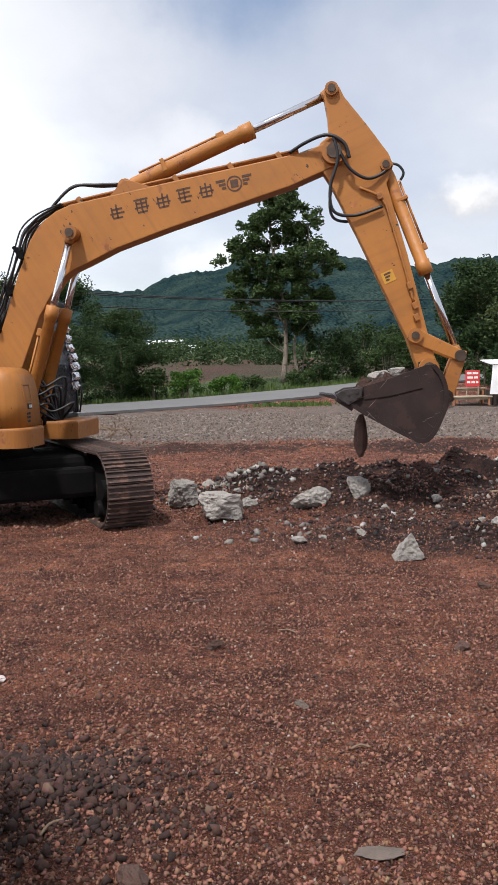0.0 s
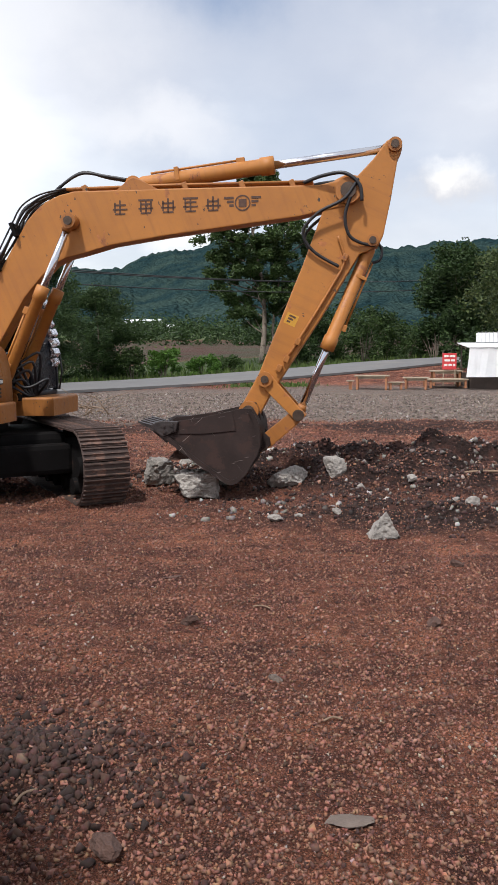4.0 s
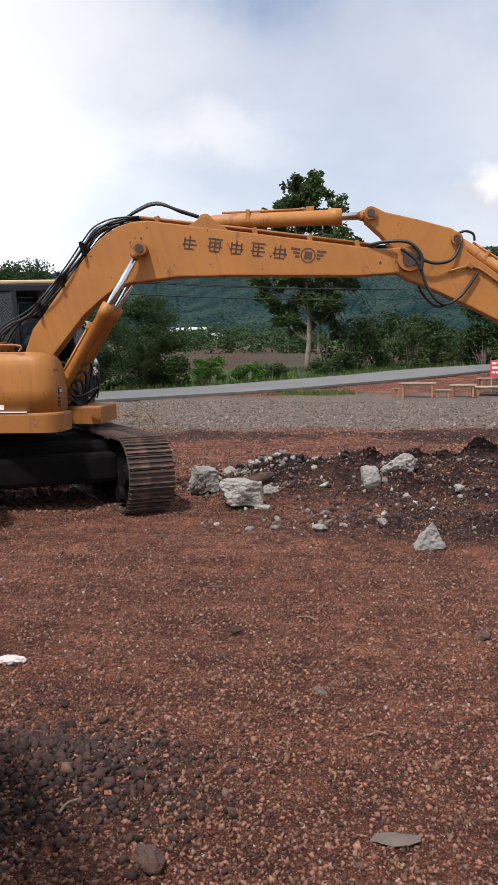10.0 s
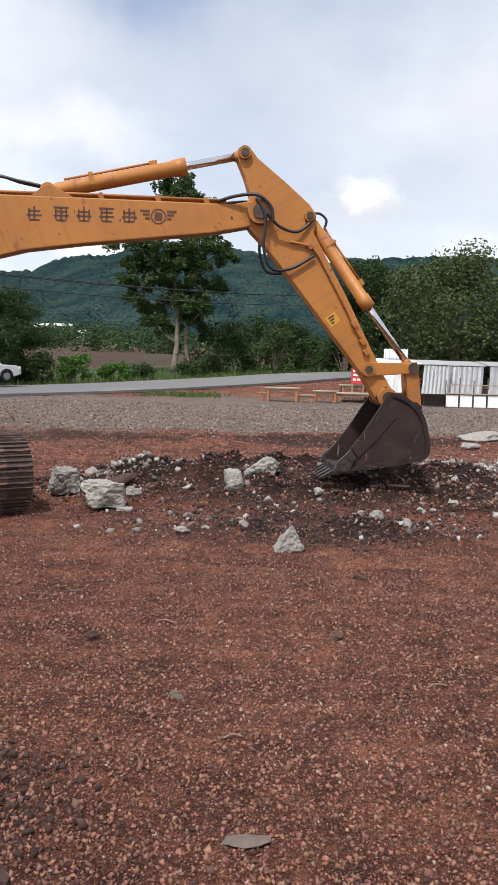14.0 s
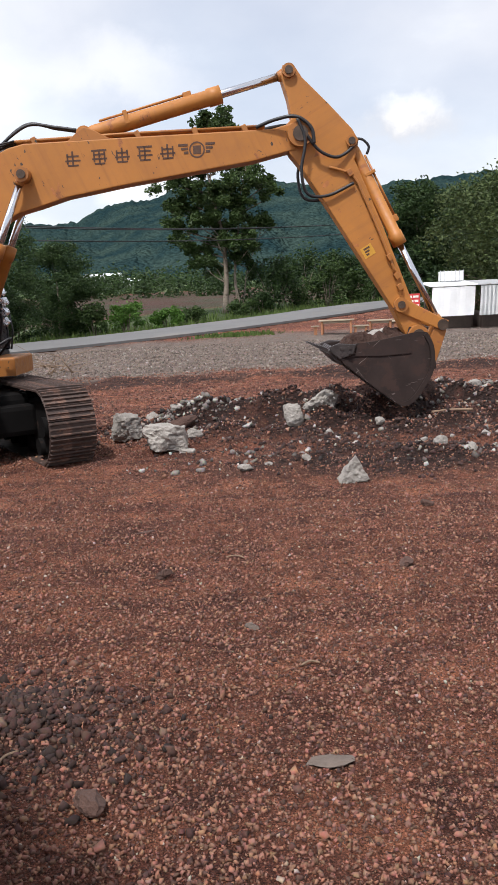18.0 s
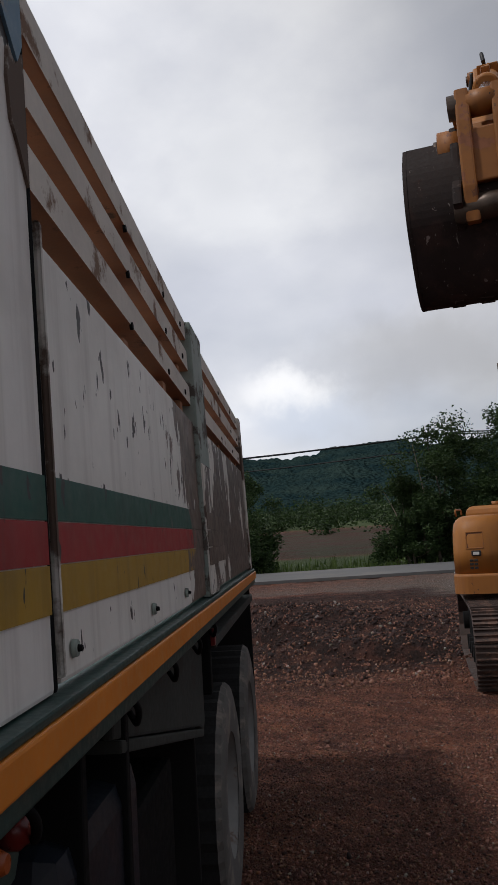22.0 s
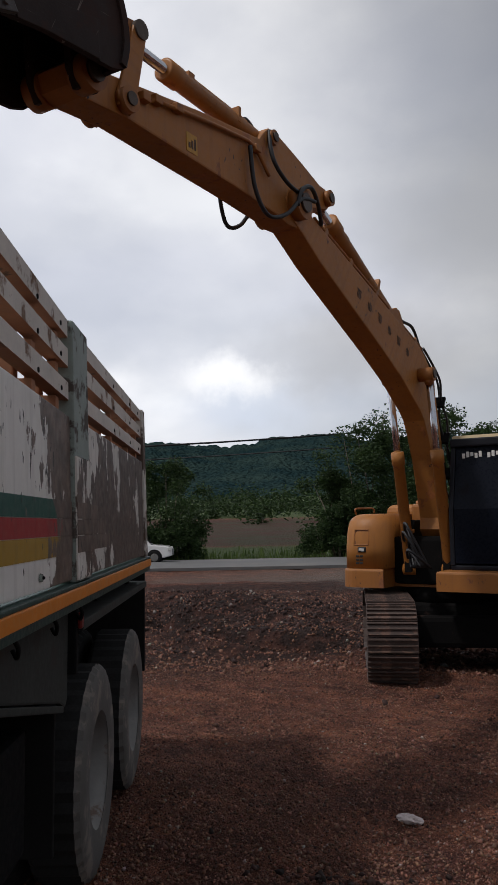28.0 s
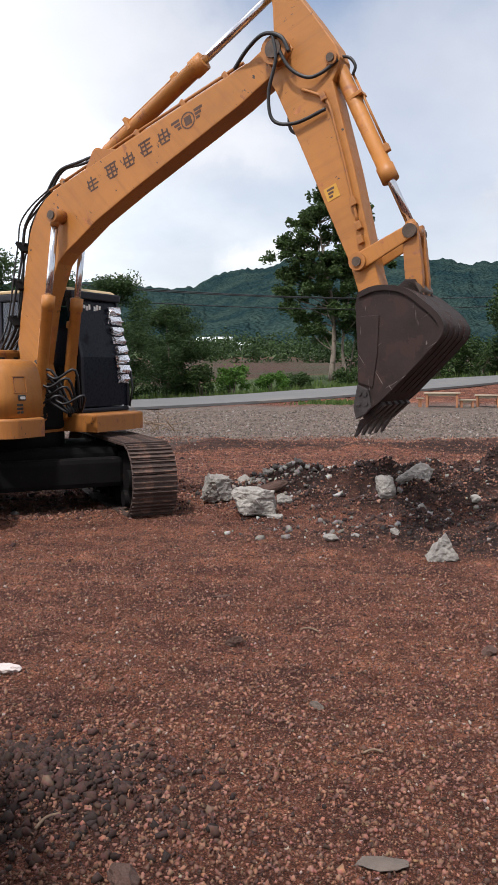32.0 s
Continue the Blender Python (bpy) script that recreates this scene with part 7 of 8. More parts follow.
rock(-1.88, 9.18, (0.33, 0.27, 0.235), 1, "pale blocky lump of broken concrete on the soil", 12, up=0.07, form="block")
rock(-2.49, 9.86, (0.235, 0.22, 0.25), 2, "pale blocky lump of broken concrete on the soil", 38, up=0.06, form="block")
rock(0.21, 7.50, (0.205, 0.18, 0.185), 3, "pale wedge-shaped lump of broken concrete", 10, up=0.0, form="wedge")
for i, (x, y, s) in enumerate(((-2.28, 10.55, 0.18), (-2.02, 10.75, 0.12), (-1.62, 9.62, 0.13), (-1.85, 10.2, 0.09), (-2.62, 10.9, 0.13), (0.62, 9.62, 0.11), (0.02, 9.35, 0.09), (1.14, 8.30, 0.10), (1.47, 8.38, 0.11), (2.45, 11.2, 0.20),
                                (2.6, 10.6, 0.12), (2.2, 9.4, 0.08), (2.9, 9.2, 0.09), (3.3, 9.8, 0.13), (3.2, 10.7, 0.16), (1.75, 9.1, 0.08), (0.9, 11.9, 0.17), (1.5, 12.1, 0.2), (0.5, 12.0, 0.16), (-0.6, 11.7, 0.14), (-1.2, 11.6, 0.13), (2.2, 12.0, 0.2), (1.05, 8.9, 0.06), (-0.25, 8.15, 0.09), (-0.85, 7.9, 0.10), (-0.62, 8.05, 0.07), (0.1, 11.8, 0.15))):
    rnd = random.Random(300 + i)
    s *= 0.72 if y < 11.4 else 0.55
    rock(x, y, (s * rnd.uniform(0.9, 1.3), s * rnd.uniform(0.8, 1.1), s * rnd.uniform(0.65, 0.95)), 300 + i, "small pale lump of broken concrete", rnd.uniform(0, 360), detail=3)
for i, (x, y, s) in enumerate(((5.3, 19.2, 0.42), (6.0, 20.0, 0.36), (4.6, 18.0, 0.26), (6.6, 18.9, 0.30), (5.7, 17.6, 0.22))):
    rock(x, y, (s * 1.5, s, s * 0.42), 350 + i, "flat pale concrete slab piece in the rubble", 40 * i, detail=3)
# lumps that the bucket drags away
LUMP_A = rock(-0.85, 9.55, (0.26, 0.19, 0.16), 4, "pale rough lump of broken concrete on the heap", 15)
LUMP_B = rock(-0.30, 9.75, (0.16, 0.15, 0.19), 5, "pale rough lump of broken concrete on the heap", 70)
LUMP_C = rock(-0.72, 11.0, (0.24, 0.18, 0.09), 6, "flat pale piece of broken concrete on the heap", 25)


def scatter(name, label, category, count, place, sizes, mat, seed):
    """Many small stones as one object, each a lump of its own."""
    rnd = random.Random(seed)
    corners = np.array([(x, y, z) for x in (-1, 1) for y in (-1, 1) for z in (-1, 1)], float)
    quads = np.array([(0, 1, 3, 2), (4, 6, 7, 5), (0, 4, 5, 1), (2, 3, 7, 6), (0, 2, 6, 4), (1, 5, 7, 3)])
    shapes = [corners * 0.62 + np.array([[rnd.uniform(-0.42, 0.42) for _ in range(3)] for _ in range(8)]) for k in range(10)]
    spots = [p for p in (place(rnd) for _ in range(count)) if p is not None]
    at = np.array([(x, y, 0.0) for x, y, up in spots])
    at[:, 2] = land(at[:, 0], at[:, 1]) + np.array([p[2] for p in spots])
    dice = np.random.default_rng(seed)
    n = len(at)
    s = sizes[0] * (sizes[1] / sizes[0]) ** (dice.random(n) ** 1.7)
    at[:, 2] += s * 0.25
    quat = dice.normal(size=(n, 4))
    quat /= np.linalg.norm(quat, axis=1)[:, None]
    w, i, j, k = quat.T
    rot = np.stack([1 - 2 * (j * j + k * k), 2 * (i * j - k * w), 2 * (i * k + j * w), 2 * (i * j + k * w), 1 - 2 * (i * i + k * k), 2 * (j * k - i * w),
                    2 * (i * k - j * w), 2 * (j * k + i * w), 1 - 2 * (i * i + j * j)], -1).reshape(n, 3, 3)
    kind = dice.integers(0, 10, n)
    form = np.stack(shapes)[kind] * np.stack([np.ones(n), dice.uniform(0.6, 1, n), dice.uniform(0.45, 0.85, n)], -1)[:, None, :]
    vs = (np.einsum("nij,nvj->nvi", rot, form) * s[:, None, None] + at[:, None, :]).reshape(-1)
    fs = (quads[None] + 8 * np.arange(n)[:, None, None]).reshape(-1)
    me = bpy.data.meshes.new(name)
    me.vertices.add(8 * n)
    me.vertices.foreach_set("co", vs.astype(np.float32))
    me.loops.add(24 * n)
    me.loops.foreach_set("vertex_index", fs.astype(np.int32))
    me.polygons.add(6 * n)
    me.polygons.foreach_set("loop_start", np.arange(0, 24 * n, 4, dtype=np.int32))
    me.update(calc_edges=True)
    me.materials.append(mat)
    return tagged(new(name, me), label, category, "", "stuff")


def stone_material(name, dark, light, pale, share):
    m = bpy.data.materials.new(name)
    m.use_nodes = True
    n, l = m.node_tree.nodes, m.node_tree.links
    b = n["Principled BSDF"]
    g = n.new("ShaderNodeNewGeometry")
    r = n.new("ShaderNodeValToRGB")
    e = r.color_ramp.elements
    e[0].color, e[1].color = (*dark, 1), (*pale, 1)
    e.new(1 - share).color = (*light, 1)
    e.new(min(0.99, 1 - share + 0.03)).color = (*pale, 1)
    l.new(g.outputs["Random Per Island"], r.inputs[0])
    t = n.new("ShaderNodeTexNoise")
    t.inputs["Scale"].default_value = 40
    tc = n.new("ShaderNodeTexCoord")
    l.new(tc.outputs["Object"], t.inputs["Vector"])
    x = n.new("ShaderNodeMix")
    x.data_type, x.blend_type = "RGBA", "MULTIPLY"
    x.inputs["Factor"].default_value = 0.6
    l.new(r.outputs[0], x.inputs["A"])
    l.new(t.outputs["Color"], x.inputs["B"])
    l.new(x.outputs["Result"], b.inputs["Base Color"])
    b.inputs["Roughness"].default_value = 0.9
    return m


PEBBLE = stone_material("mixed_red_pebbles", (0.070, 0.030, 0.024), (0.43, 0.205, 0.135), (0.46, 0.37, 0.31), 0.018)
SOIL_BITS = stone_material("dark_soil_crumbs", (0.020, 0.011, 0.010), (0.088, 0.042, 0.034), (0.38, 0.33, 0.29), 0.06)
DARK_BITS = stone_material("dark_brown_clods", (0.022, 0.012, 0.010), (0.105, 0.048, 0.036), (0.20, 0.12, 0.09), 0.02)
CRUSHED = stone_material("grey_crushed_stone", (0.095, 0.072, 0.060), (0.37, 0.292, 0.245), (0.46, 0.41, 0.37), 0.06)
RUBBLE = stone_material("pale_concrete_rubble", (0.085, 0.068, 0.060), (0.34, 0.305, 0.275), (0.52, 0.49, 0.455), 0.25)


def near_yard(rnd):
    az, r = radians(rnd.uniform(-20, 66)), 1.9 + 8.5 * rnd.random() ** 1.05
    return (-r * math.sin(az), r * math.cos(az), 0.0)


def on_heap(rnd):
    x, y = rnd.uniform(-3.2, 5.0), rnd.uniform(7.4, 13.2)
    return (x, y, 0.0) if float(mound(x, y)) > rnd.uniform(0.015, 0.16) else None


def grey_strip(rnd):
    x, y = rnd.uniform(-14, 13), rnd.uniform(20.2, 33)
    return (x, y, 0.0)


def heap_back(rnd):
    """Along the heap's crest, more of it to the far side, and a thin spill down the front."""
    f = rnd.random()
    if f < 0.08:
        return (rnd.gauss(-1.9, 0.5), rnd.gauss(10.6, 0.4), 0.0)
    if f < 0.17:
        return (rnd.uniform(-2.2, 4.6), rnd.uniform(7.9, 10.8), 0.0)
    x = -1.8 + 7.4 * rnd.random() ** 0.8
    return (x, 12.4 + rnd.gauss(0, 0.45 + 0.16 * max(x, 0)) + 0.22 * x, 0.0)


scatter("pebbles", "loose red-brown pebbles and pale grit on the yard", "gravel", 125000, near_yard, (0.0045, 0.0150), PEBBLE, 41)
scatter("soil_crumbs", "dark freshly dug soil crumbs and stones", "soil", 22000, on_heap, (0.008, 0.040), SOIL_BITS, 42)
scatter("crushed_stone", "grey crushed stone spread before the road", "gravel", 22000, grey_strip, (0.016, 0.052), CRUSHED, 43)
scatter("heap_rubble", "pale rubble along the heap's crest", "rubble", 4600, heap_back, (0.014, 0.062), RUBBLE, 44)


def dark_corner(rnd):
    return (rnd.gauss(-1.62, 0.38), rnd.gauss(3.0, 0.25), 0.0)


scatter("soil_clods", "dark clods of soil on the gravel", "soil", 2600, dark_corner, (0.006, 0.034), DARK_BITS, 45)


def yard_stones(rnd):
    az, r = radians(rnd.uniform(-20, 62)), 2.2 + 9.5 * rnd.random()
    return (-r * math.sin(az), r * math.cos(az), 0.0)


scatter("yard_stones", "scattered larger red-brown stones and clods on the yard", "gravel", 700, yard_stones, (0.010, 0.030), PEBBLE, 46)


def far_yard(rnd):
    az, r = radians(rnd.uniform(-19, 56)), 9.5 + 11.5 * rnd.random()
    return (-r * math.sin(az), r * math.cos(az), 0.0)


scatter("yard_gravel", "coarse red-brown gravel farther across the yard", "gravel", 30000, far_yard, (0.010, 0.034), PEBBLE, 47)


def dug_ground(rnd):
    x, y = rnd.gauss(-10.6, 2.6), rnd.gauss(11.0, 1.8)
    return (x, y, 0.0)


scatter("dug_soil", "dark lumpy soil round the dug pit", "soil", 4000, dug_ground, (0.012, 0.06), SOIL_BITS, 48)


# ---- small things on the yard ----
bm = bmesh.new()
rnd = random.Random(8)
bmesh.ops.create_icosphere(bm, subdivisions=3, radius=1.0)
for v in bm.verts:
    v.co = Vector((v.co.x * 0.085 + 0.012 * noise.noise(v.co * 3), v.co.y * 0.045 + 0.012 * noise.noise(v.co * 4 + Vector((3, 0, 0))), v.co.z * 0.022 + 0.012 * noise.noise(v.co * 5)))
ob = part("plastic_bag", bm, SACK)
ob.matrix_basis = pose(-2.32, 4.22, land_at(-2.32, 4.22) + 0.022, 0, 0, 10)
tagged(ob, "crumpled dirty white plastic bag on the gravel", "bag")
for x, y, s, sd in ((-0.14, 2.81, (0.115, 0.05, 0.016), 61), (-0.52, 4.08, (0.06, 0.035, 0.022), 62), (0.42, 5.05, (0.055, 0.05, 0.04), 63), (-1.15, 4.95, (0.06, 0.05, 0.045), 64), (0.62, 2.55, (0.05, 0.03, 0.012), 65),
                    (1.0, 2.9, (0.085, 0.04, 0.012), 66), (-0.95, 2.5, (0.08, 0.06, 0.05), 67), (0.75, 6.55, (0.06, 0.05, 0.04), 68), (-1.5, 6.0, (0.09, 0.03, 0.012), 69)):
    ob = new("loose_stone", chunk_mesh("loose_stone", s, sd, DULL_STONE if sd in (61, 62, 65, 66) else CLOD, 3))
    ob.matrix_basis = pose(x, y, land_at(x, y) + s[2] * 0.5, 0, 0, 8 if sd == 61 else sd * 37)
    tagged(ob, "flat grey-brown stone lying on the gravel" if sd in (61, 62, 65, 66) else "dark clod of soil lying on the gravel", "stone")
for k, (x, y, a, ln) in enumerate(((-0.72, 5.35, -20, 0.14), (-1.35, 2.75, 65, 0.12), (0.9, 4.3, 15, 0.12), (1.6, 3.2, -35, 0.16), (1.5, 9.75, 8, 0.5), (-0.2, 3.6, 12, 0.09))):
    bm = bmesh.new()
    tube(bm, spline([(-ln / 2, 0, 0), (0, 0.012, 0.012), (ln / 2, 0, 0.004)], 4), 0.006 if ln < 0.3 else 0.018, 6)
    ob = part("stick", bm, TWIG)
    ob.matrix_basis = pose(x, y, land_at(x, y) + 0.008, 0, 0, a)
    tagged(ob, "dry broken twig lying on the soil", "twig")
# the torn-out roots beside the track
root_pile = tagged(empty("root_pile", -7.15, 21.4, land_at(-7.15, 21.4)), "tangle of dry torn-out roots on the gravel", "roots")
rnd = random.Random(15)
for k in range(26):
    a, ln = rnd.uniform(0, 6.28), rnd.uniform(0.5, 1.3)
    p = Vector((rnd.gauss(0, 0.35), rnd.gauss(0, 0.3), rnd.uniform(0.0, 0.25)))
    d = Vector((math.cos(a), math.sin(a), rnd.uniform(-0.1, 0.75))) * ln
    bm = bmesh.new()
    tube(bm, spline([p, p + d * 0.35 + Vector((rnd.gauss(0, .08), rnd.gauss(0, .08), .06)), p + d * 0.7 + Vector((rnd.gauss(0, .1), rnd.gauss(0, .1), 0.03)), p + d], 4),
         [0.022 * (1 - 0.06 * j) for j in range(13)] if k < 6 else [0.011 * (1 - 0.06 * j) for j in range(13)], 5)
    part("root", bm, TWIG, root_pile)


# ---- the roadside stalls ----
def table(x, y, turn, wide, deep, high, name="wooden_table", label="weathered wooden table on the dirt", top=0.05):
    t = tagged(empty(name, x, y, land_at(x, y) - 0.01, turn), label, "table")
    n = max(3, int(deep / 0.16))
    for k in range(n):
        bm = bmesh.new()
        box(bm, -wide / 2, wide / 2, -deep / 2 + deep * k / n + 0.006, -deep / 2 + deep * (k + 1) / n - 0.006, high - top, high, 0.006)
        part("plank", bm, TABLE_WOOD, t)
    for sx in (-1, 1):
        for sy in (-1, 1):
            bm = bmesh.new()
            box(bm, sx * (wide / 2 - 0.14) - 0.045, sx * (wide / 2 - 0.14) + 0.045, sy * (deep / 2 - 0.1) - 0.045, sy * (deep / 2 - 0.1) + 0.045, 0, high - top, 0.01)
            part("leg", bm, SLAT_WOOD, t)
    bm = bmesh.new()
    for sy in (-1, 1):
        box(bm, -wide / 2 + 0.1, wide / 2 - 0.1, sy * (deep / 2 - 0.1) - 0.02, sy * (deep / 2 - 0.1) + 0.02, high - top - 0.1, high - top - 0.003, 0.006)
    part("apron", bm, TABLE_WOOD, t)
    return t


table(0.95, 36.5, -4, 1.55, 0.8, 0.66)
table(0.0, 36.3, 8, 0.32, 0.32, 0.42, "wooden_stool", "low wooden stool beside the table")
table(2.0, 36.4, 5, 0.75, 0.35, 0.36, "wooden_bench", "low wooden bench beside the table")
table(2.92, 36.8, -8, 1.15, 0.7, 0.55, label="low weathered wooden table on the dirt")
table(4.35, 38.3, 10, 1.9, 1.3, 0.42, "bamboo_platform", "low bamboo sitting platform beside the stalls")
table(4.55, 39.6, 6, 1.5, 0.7, 0.72, label="weathered table behind the platform")
sign = tagged(empty("sale_sign", 4.66, 39.2, land_at(4.66, 39.2), 4), "red and white hand-painted sign board on two legs", "sign")
bm = bmesh.new()
box(bm, -0.33, 0.33, -0.02, 0.02, 0.78, 1.55, 0.01)
part("board", bm, SIGN_RED, sign)
bm = bmesh.new()
for z, segs in ((1.36, ((-0.26, -0.05), (0.0, 0.26))), (1.16, ((-0.24, 0.02), (0.07, 0.25))), (0.94, ((-0.26, -0.1), (-0.05, 0.12), (0.17, 0.27)))):
    for a, b in segs:
        box(bm, a, b, -0.027, -0.0205, z, z + 0.10)
part("sign_bars", bm, WHITE_MARK, sign, "white plain bars of lettering")
for sx in (-0.27, 0.27):
    bm = bmesh.new()
    box(bm, sx - 0.025, sx + 0.025, -0.018, 0.03, 0, 0.78, 0.005)
    part("leg", bm, TABLE_WOOD, sign)


def stall(x, y, turn, wide, cloth, label, name):
    """A market stall: posts, a roof of sheets, and a sheet let down over its front."""
    s = tagged(empty(name, x, y, land_at(x, y) - 0.02, turn), label, "stall")
    for sx in (-1, 1):
        for yy, h in ((0.25, 2.0), (2.2, 2.15)):
            bm = bmesh.new()
            tube(bm, [(sx * (wide / 2 - 0.08), yy, 0), (sx * (wide / 2 - 0.08), yy, h)], 0.04, 8)
            part("post", bm, STALL_DARK, s)
    bm = bmesh.new()
    prism(bm, [(-0.15, 1.92), (-0.15, 1.97), (2.35, 2.17), (2.35, 2.12)], -wide / 2 - 0.1, wide / 2 + 0.1)
    bmesh.ops.transform(bm, verts=bm.verts, matrix=Matrix(((0, 1, 0, 0), (1, 0, 0, 0), (0, 0, 1, 0), (0, 0, 0, 1))))
    bmesh.ops.recalc_face_normals(bm, faces=bm.faces)
    part("roof_sheet", bm, TARP_GREY if cloth is not TARP_WHITE else TARP_WHITE, s)
    bm = bmesh.new()
    n = 14
    rows = []
    for k in range(n + 1):
        xx = -wide / 2 + wide * k / n
        wv = 0.02 * math.sin(k * 1.3) if cloth is TARP_WHITE else 0.02 * (k % 2)
        rows.append([bm.verts.new((xx + sh, yy - wv, zz)) for yy, zz, sh in ((-0.10, 1.9, 0.0), (-0.52, 1.24, -0.13), (-0.90, 0.60, -0.28))])
    for a, b in zip(rows, rows[1:]):
        for j in range(2):
            bm.faces.new((a[j], b[j], b[j + 1], a[j + 1]))
    bmesh.ops.solidify(bm, geom=list(bm.faces), thickness=0.015)
    part("front_sheet", bm, cloth, s)
    bm = bmesh.new()
    box(bm, -wide / 2 + 0.1, wide / 2 - 0.1, 0.3, 2.1, 0.0, 0.75, 0.02)
    part("counter", bm, STALL_DARK, s)
    return s


stall(6.35, 38.0, 3, 1.95, TARP_WHITE, "closed roadside stall with a white sheet over its front", "market_stall")
stall(8.15, 37.9, 3, 1.25, TARP_GREY, "closed roadside stall with grey corrugated front sheet", "market_stall")
stall(9.75, 38.9, 0, 1.7, TARP_GREY, "roadside stall with leaning grey sheets behind a fence", "market_stall")
stall(12.2, 39.2, 0, 2.4, TARP_GREY, "roadside stall with leaning grey sheets behind a fence", "market_stall")
crate = tagged(empty("white_crate", 6.55, 39.9, land_at(6.55, 39.9) + 2.12, 3), "white louvred crate on the stall's roof", "crate")
bm = bmesh.new()
box(bm, -0.55, 0.55, -0.2, 0.2, 0.0, 0.45, 0.01)
part("crate_body", bm, TARP_WHITE, crate)
bm = bmesh.new()
for k in range(7):
    box(bm, -0.54 + 0.18 * k - 0.015, -0.54 + 0.18 * k + 0.015, -0.225, -0.2, 0.0, 0.5, 0.003)
part("slat", bm, TARP_GREY, crate)
fence = tagged(empty("stall_fence", 10.3, 36.4, land_at(10.3, 36.4) - 0.02, -3), "low white-panelled fence with thin dark posts", "fence")
for k in range(9):
    bm = bmesh.new()
    tube(bm, [(-2.0 + 0.62 * k, 0, 0), (-2.0 + 0.62 * k, 0, 1.25 + 0.12 * (k % 2))], 0.025, 7)
    part("post", bm, STALL_DARK, fence)
    if k < 8:
        bm = bmesh.new()
        box(bm, -1.96 + 0.62 * k, -1.42 + 0.62 * k, 0.03, 0.045, 0.05, 0.58, 0.004)
        part("panel", bm, TARP_WHITE, fence)
bm = bmesh.new()
for z in (0.62, 1.02):
    box(bm, -2.0, 2.96, -0.025, 0.02, z, z + 0.05, 0.004)
part("rail", bm, TABLE_WOOD, fence)

# ---- the far house, poles and cables ----
house = tagged(empty("far_house", -82.0, 309.0, land_at(-82, 309)), "distant long low house with a pale metal roof", "house")
bm = bmesh.new()
box(bm, -9, 9, -4, 4, 0, 3.9)
part("wall", bm, HOUSE_WALL, house)
bm = bmesh.new()
prism(bm, [(-5, 3.7), (0, 5.4), (5, 3.7), (5, 3.4), (0, 5.1), (-5, 3.4)], -10, 4)
bmesh.ops.transform(bm, verts=bm.verts, matrix=Matrix.Rotation(math.pi / 2, 4, "Z"))
part("roof", bm, HOUSE_ROOF, house)
annex = tagged(empty("far_house", -72.5, 309.0, land_at(-72.5, 309)), "distant low shed with a pale metal roof", "house")
bm = bmesh.new()
box(bm, -7, 7, -3, 3, 0, 2.2)
part("wall", bm, HOUSE_WALL, annex)
bm = bmesh.new()
prism(bm, [(-3.6, 2.2), (0, 3.4), (3.6, 2.2), (3.6, 1.9), (0, 3.1), (-3.6, 1.9)], -8, 8)
bmesh.ops.transform(bm, verts=bm.verts, matrix=Matrix.Rotation(math.pi / 2, 4, "Z"))
part("roof", bm, HOUSE_ROOF, annex)
POLES = [(-64.0, -1.0), (-24.6, 37.5), (12.0, 75.0), (48.0, 112.0)]
for x, y in POLES:
    p = tagged(empty("power_pole", x, y, land_at(x, y) - 0.1), "slim concrete power pole beside the road", "pole", "power poles along the road")
    bm = bmesh.new()
    tube(bm, [(0, 0, 0), (0, 0, 8.4)], [0.07, 0.045], 10)
    part("shaft", bm, POLE, p)
    bm = bmesh.new()
    box(bm, -0.3, 0.3, -0.03, 0.03, 7.3, 7.36, 0.01)
    part("cross_arm", bm, POLE, p)
for dz, off in ((7.35, 0.5), (7.35, -0.5), (6.6, 0.0)):
    bm = bmesh.new()
    for (ax, ay), (bx, by) in zip(POLES, POLES[1:]):
        pts = []
        for k in range(13):
            s = k / 12
            pts.append((ax + (bx - ax) * s + off, ay + (by - ay) * s, land_at(ax, ay) * (1 - s) + land_at(bx, by) * s + dz - 0.9 * 4 * s * (1 - s)))
        tube(bm, pts, 0.034, 5)
    tagged(part("power_line", bm, WIRE), "black sagging overhead cable", "cable", "", "structure")


# ---- the vehicles on the road ----
def wheel(parent, x, y, r, w):
    bm = bmesh.new()
    tube(bm, [(x, y - w / 2, r), (x, y - w / 2 + 0.03, r), (x, y + w / 2 - 0.03, r), (x, y + w / 2, r)], [r * 0.86, r, r, r * 0.86], 20)
    t = part("wheel", bm, CAR_BLACK, parent)
    bm = bmesh.new()
    for s in (-1, 1):
        tube(bm, [(x, y + s * (w / 2 - 0.01), r), (x, y + s * (w / 2 + 0.012), r)], [r * 0.62, r * 0.5], 16)
    part("rim", bm, RIM, t)


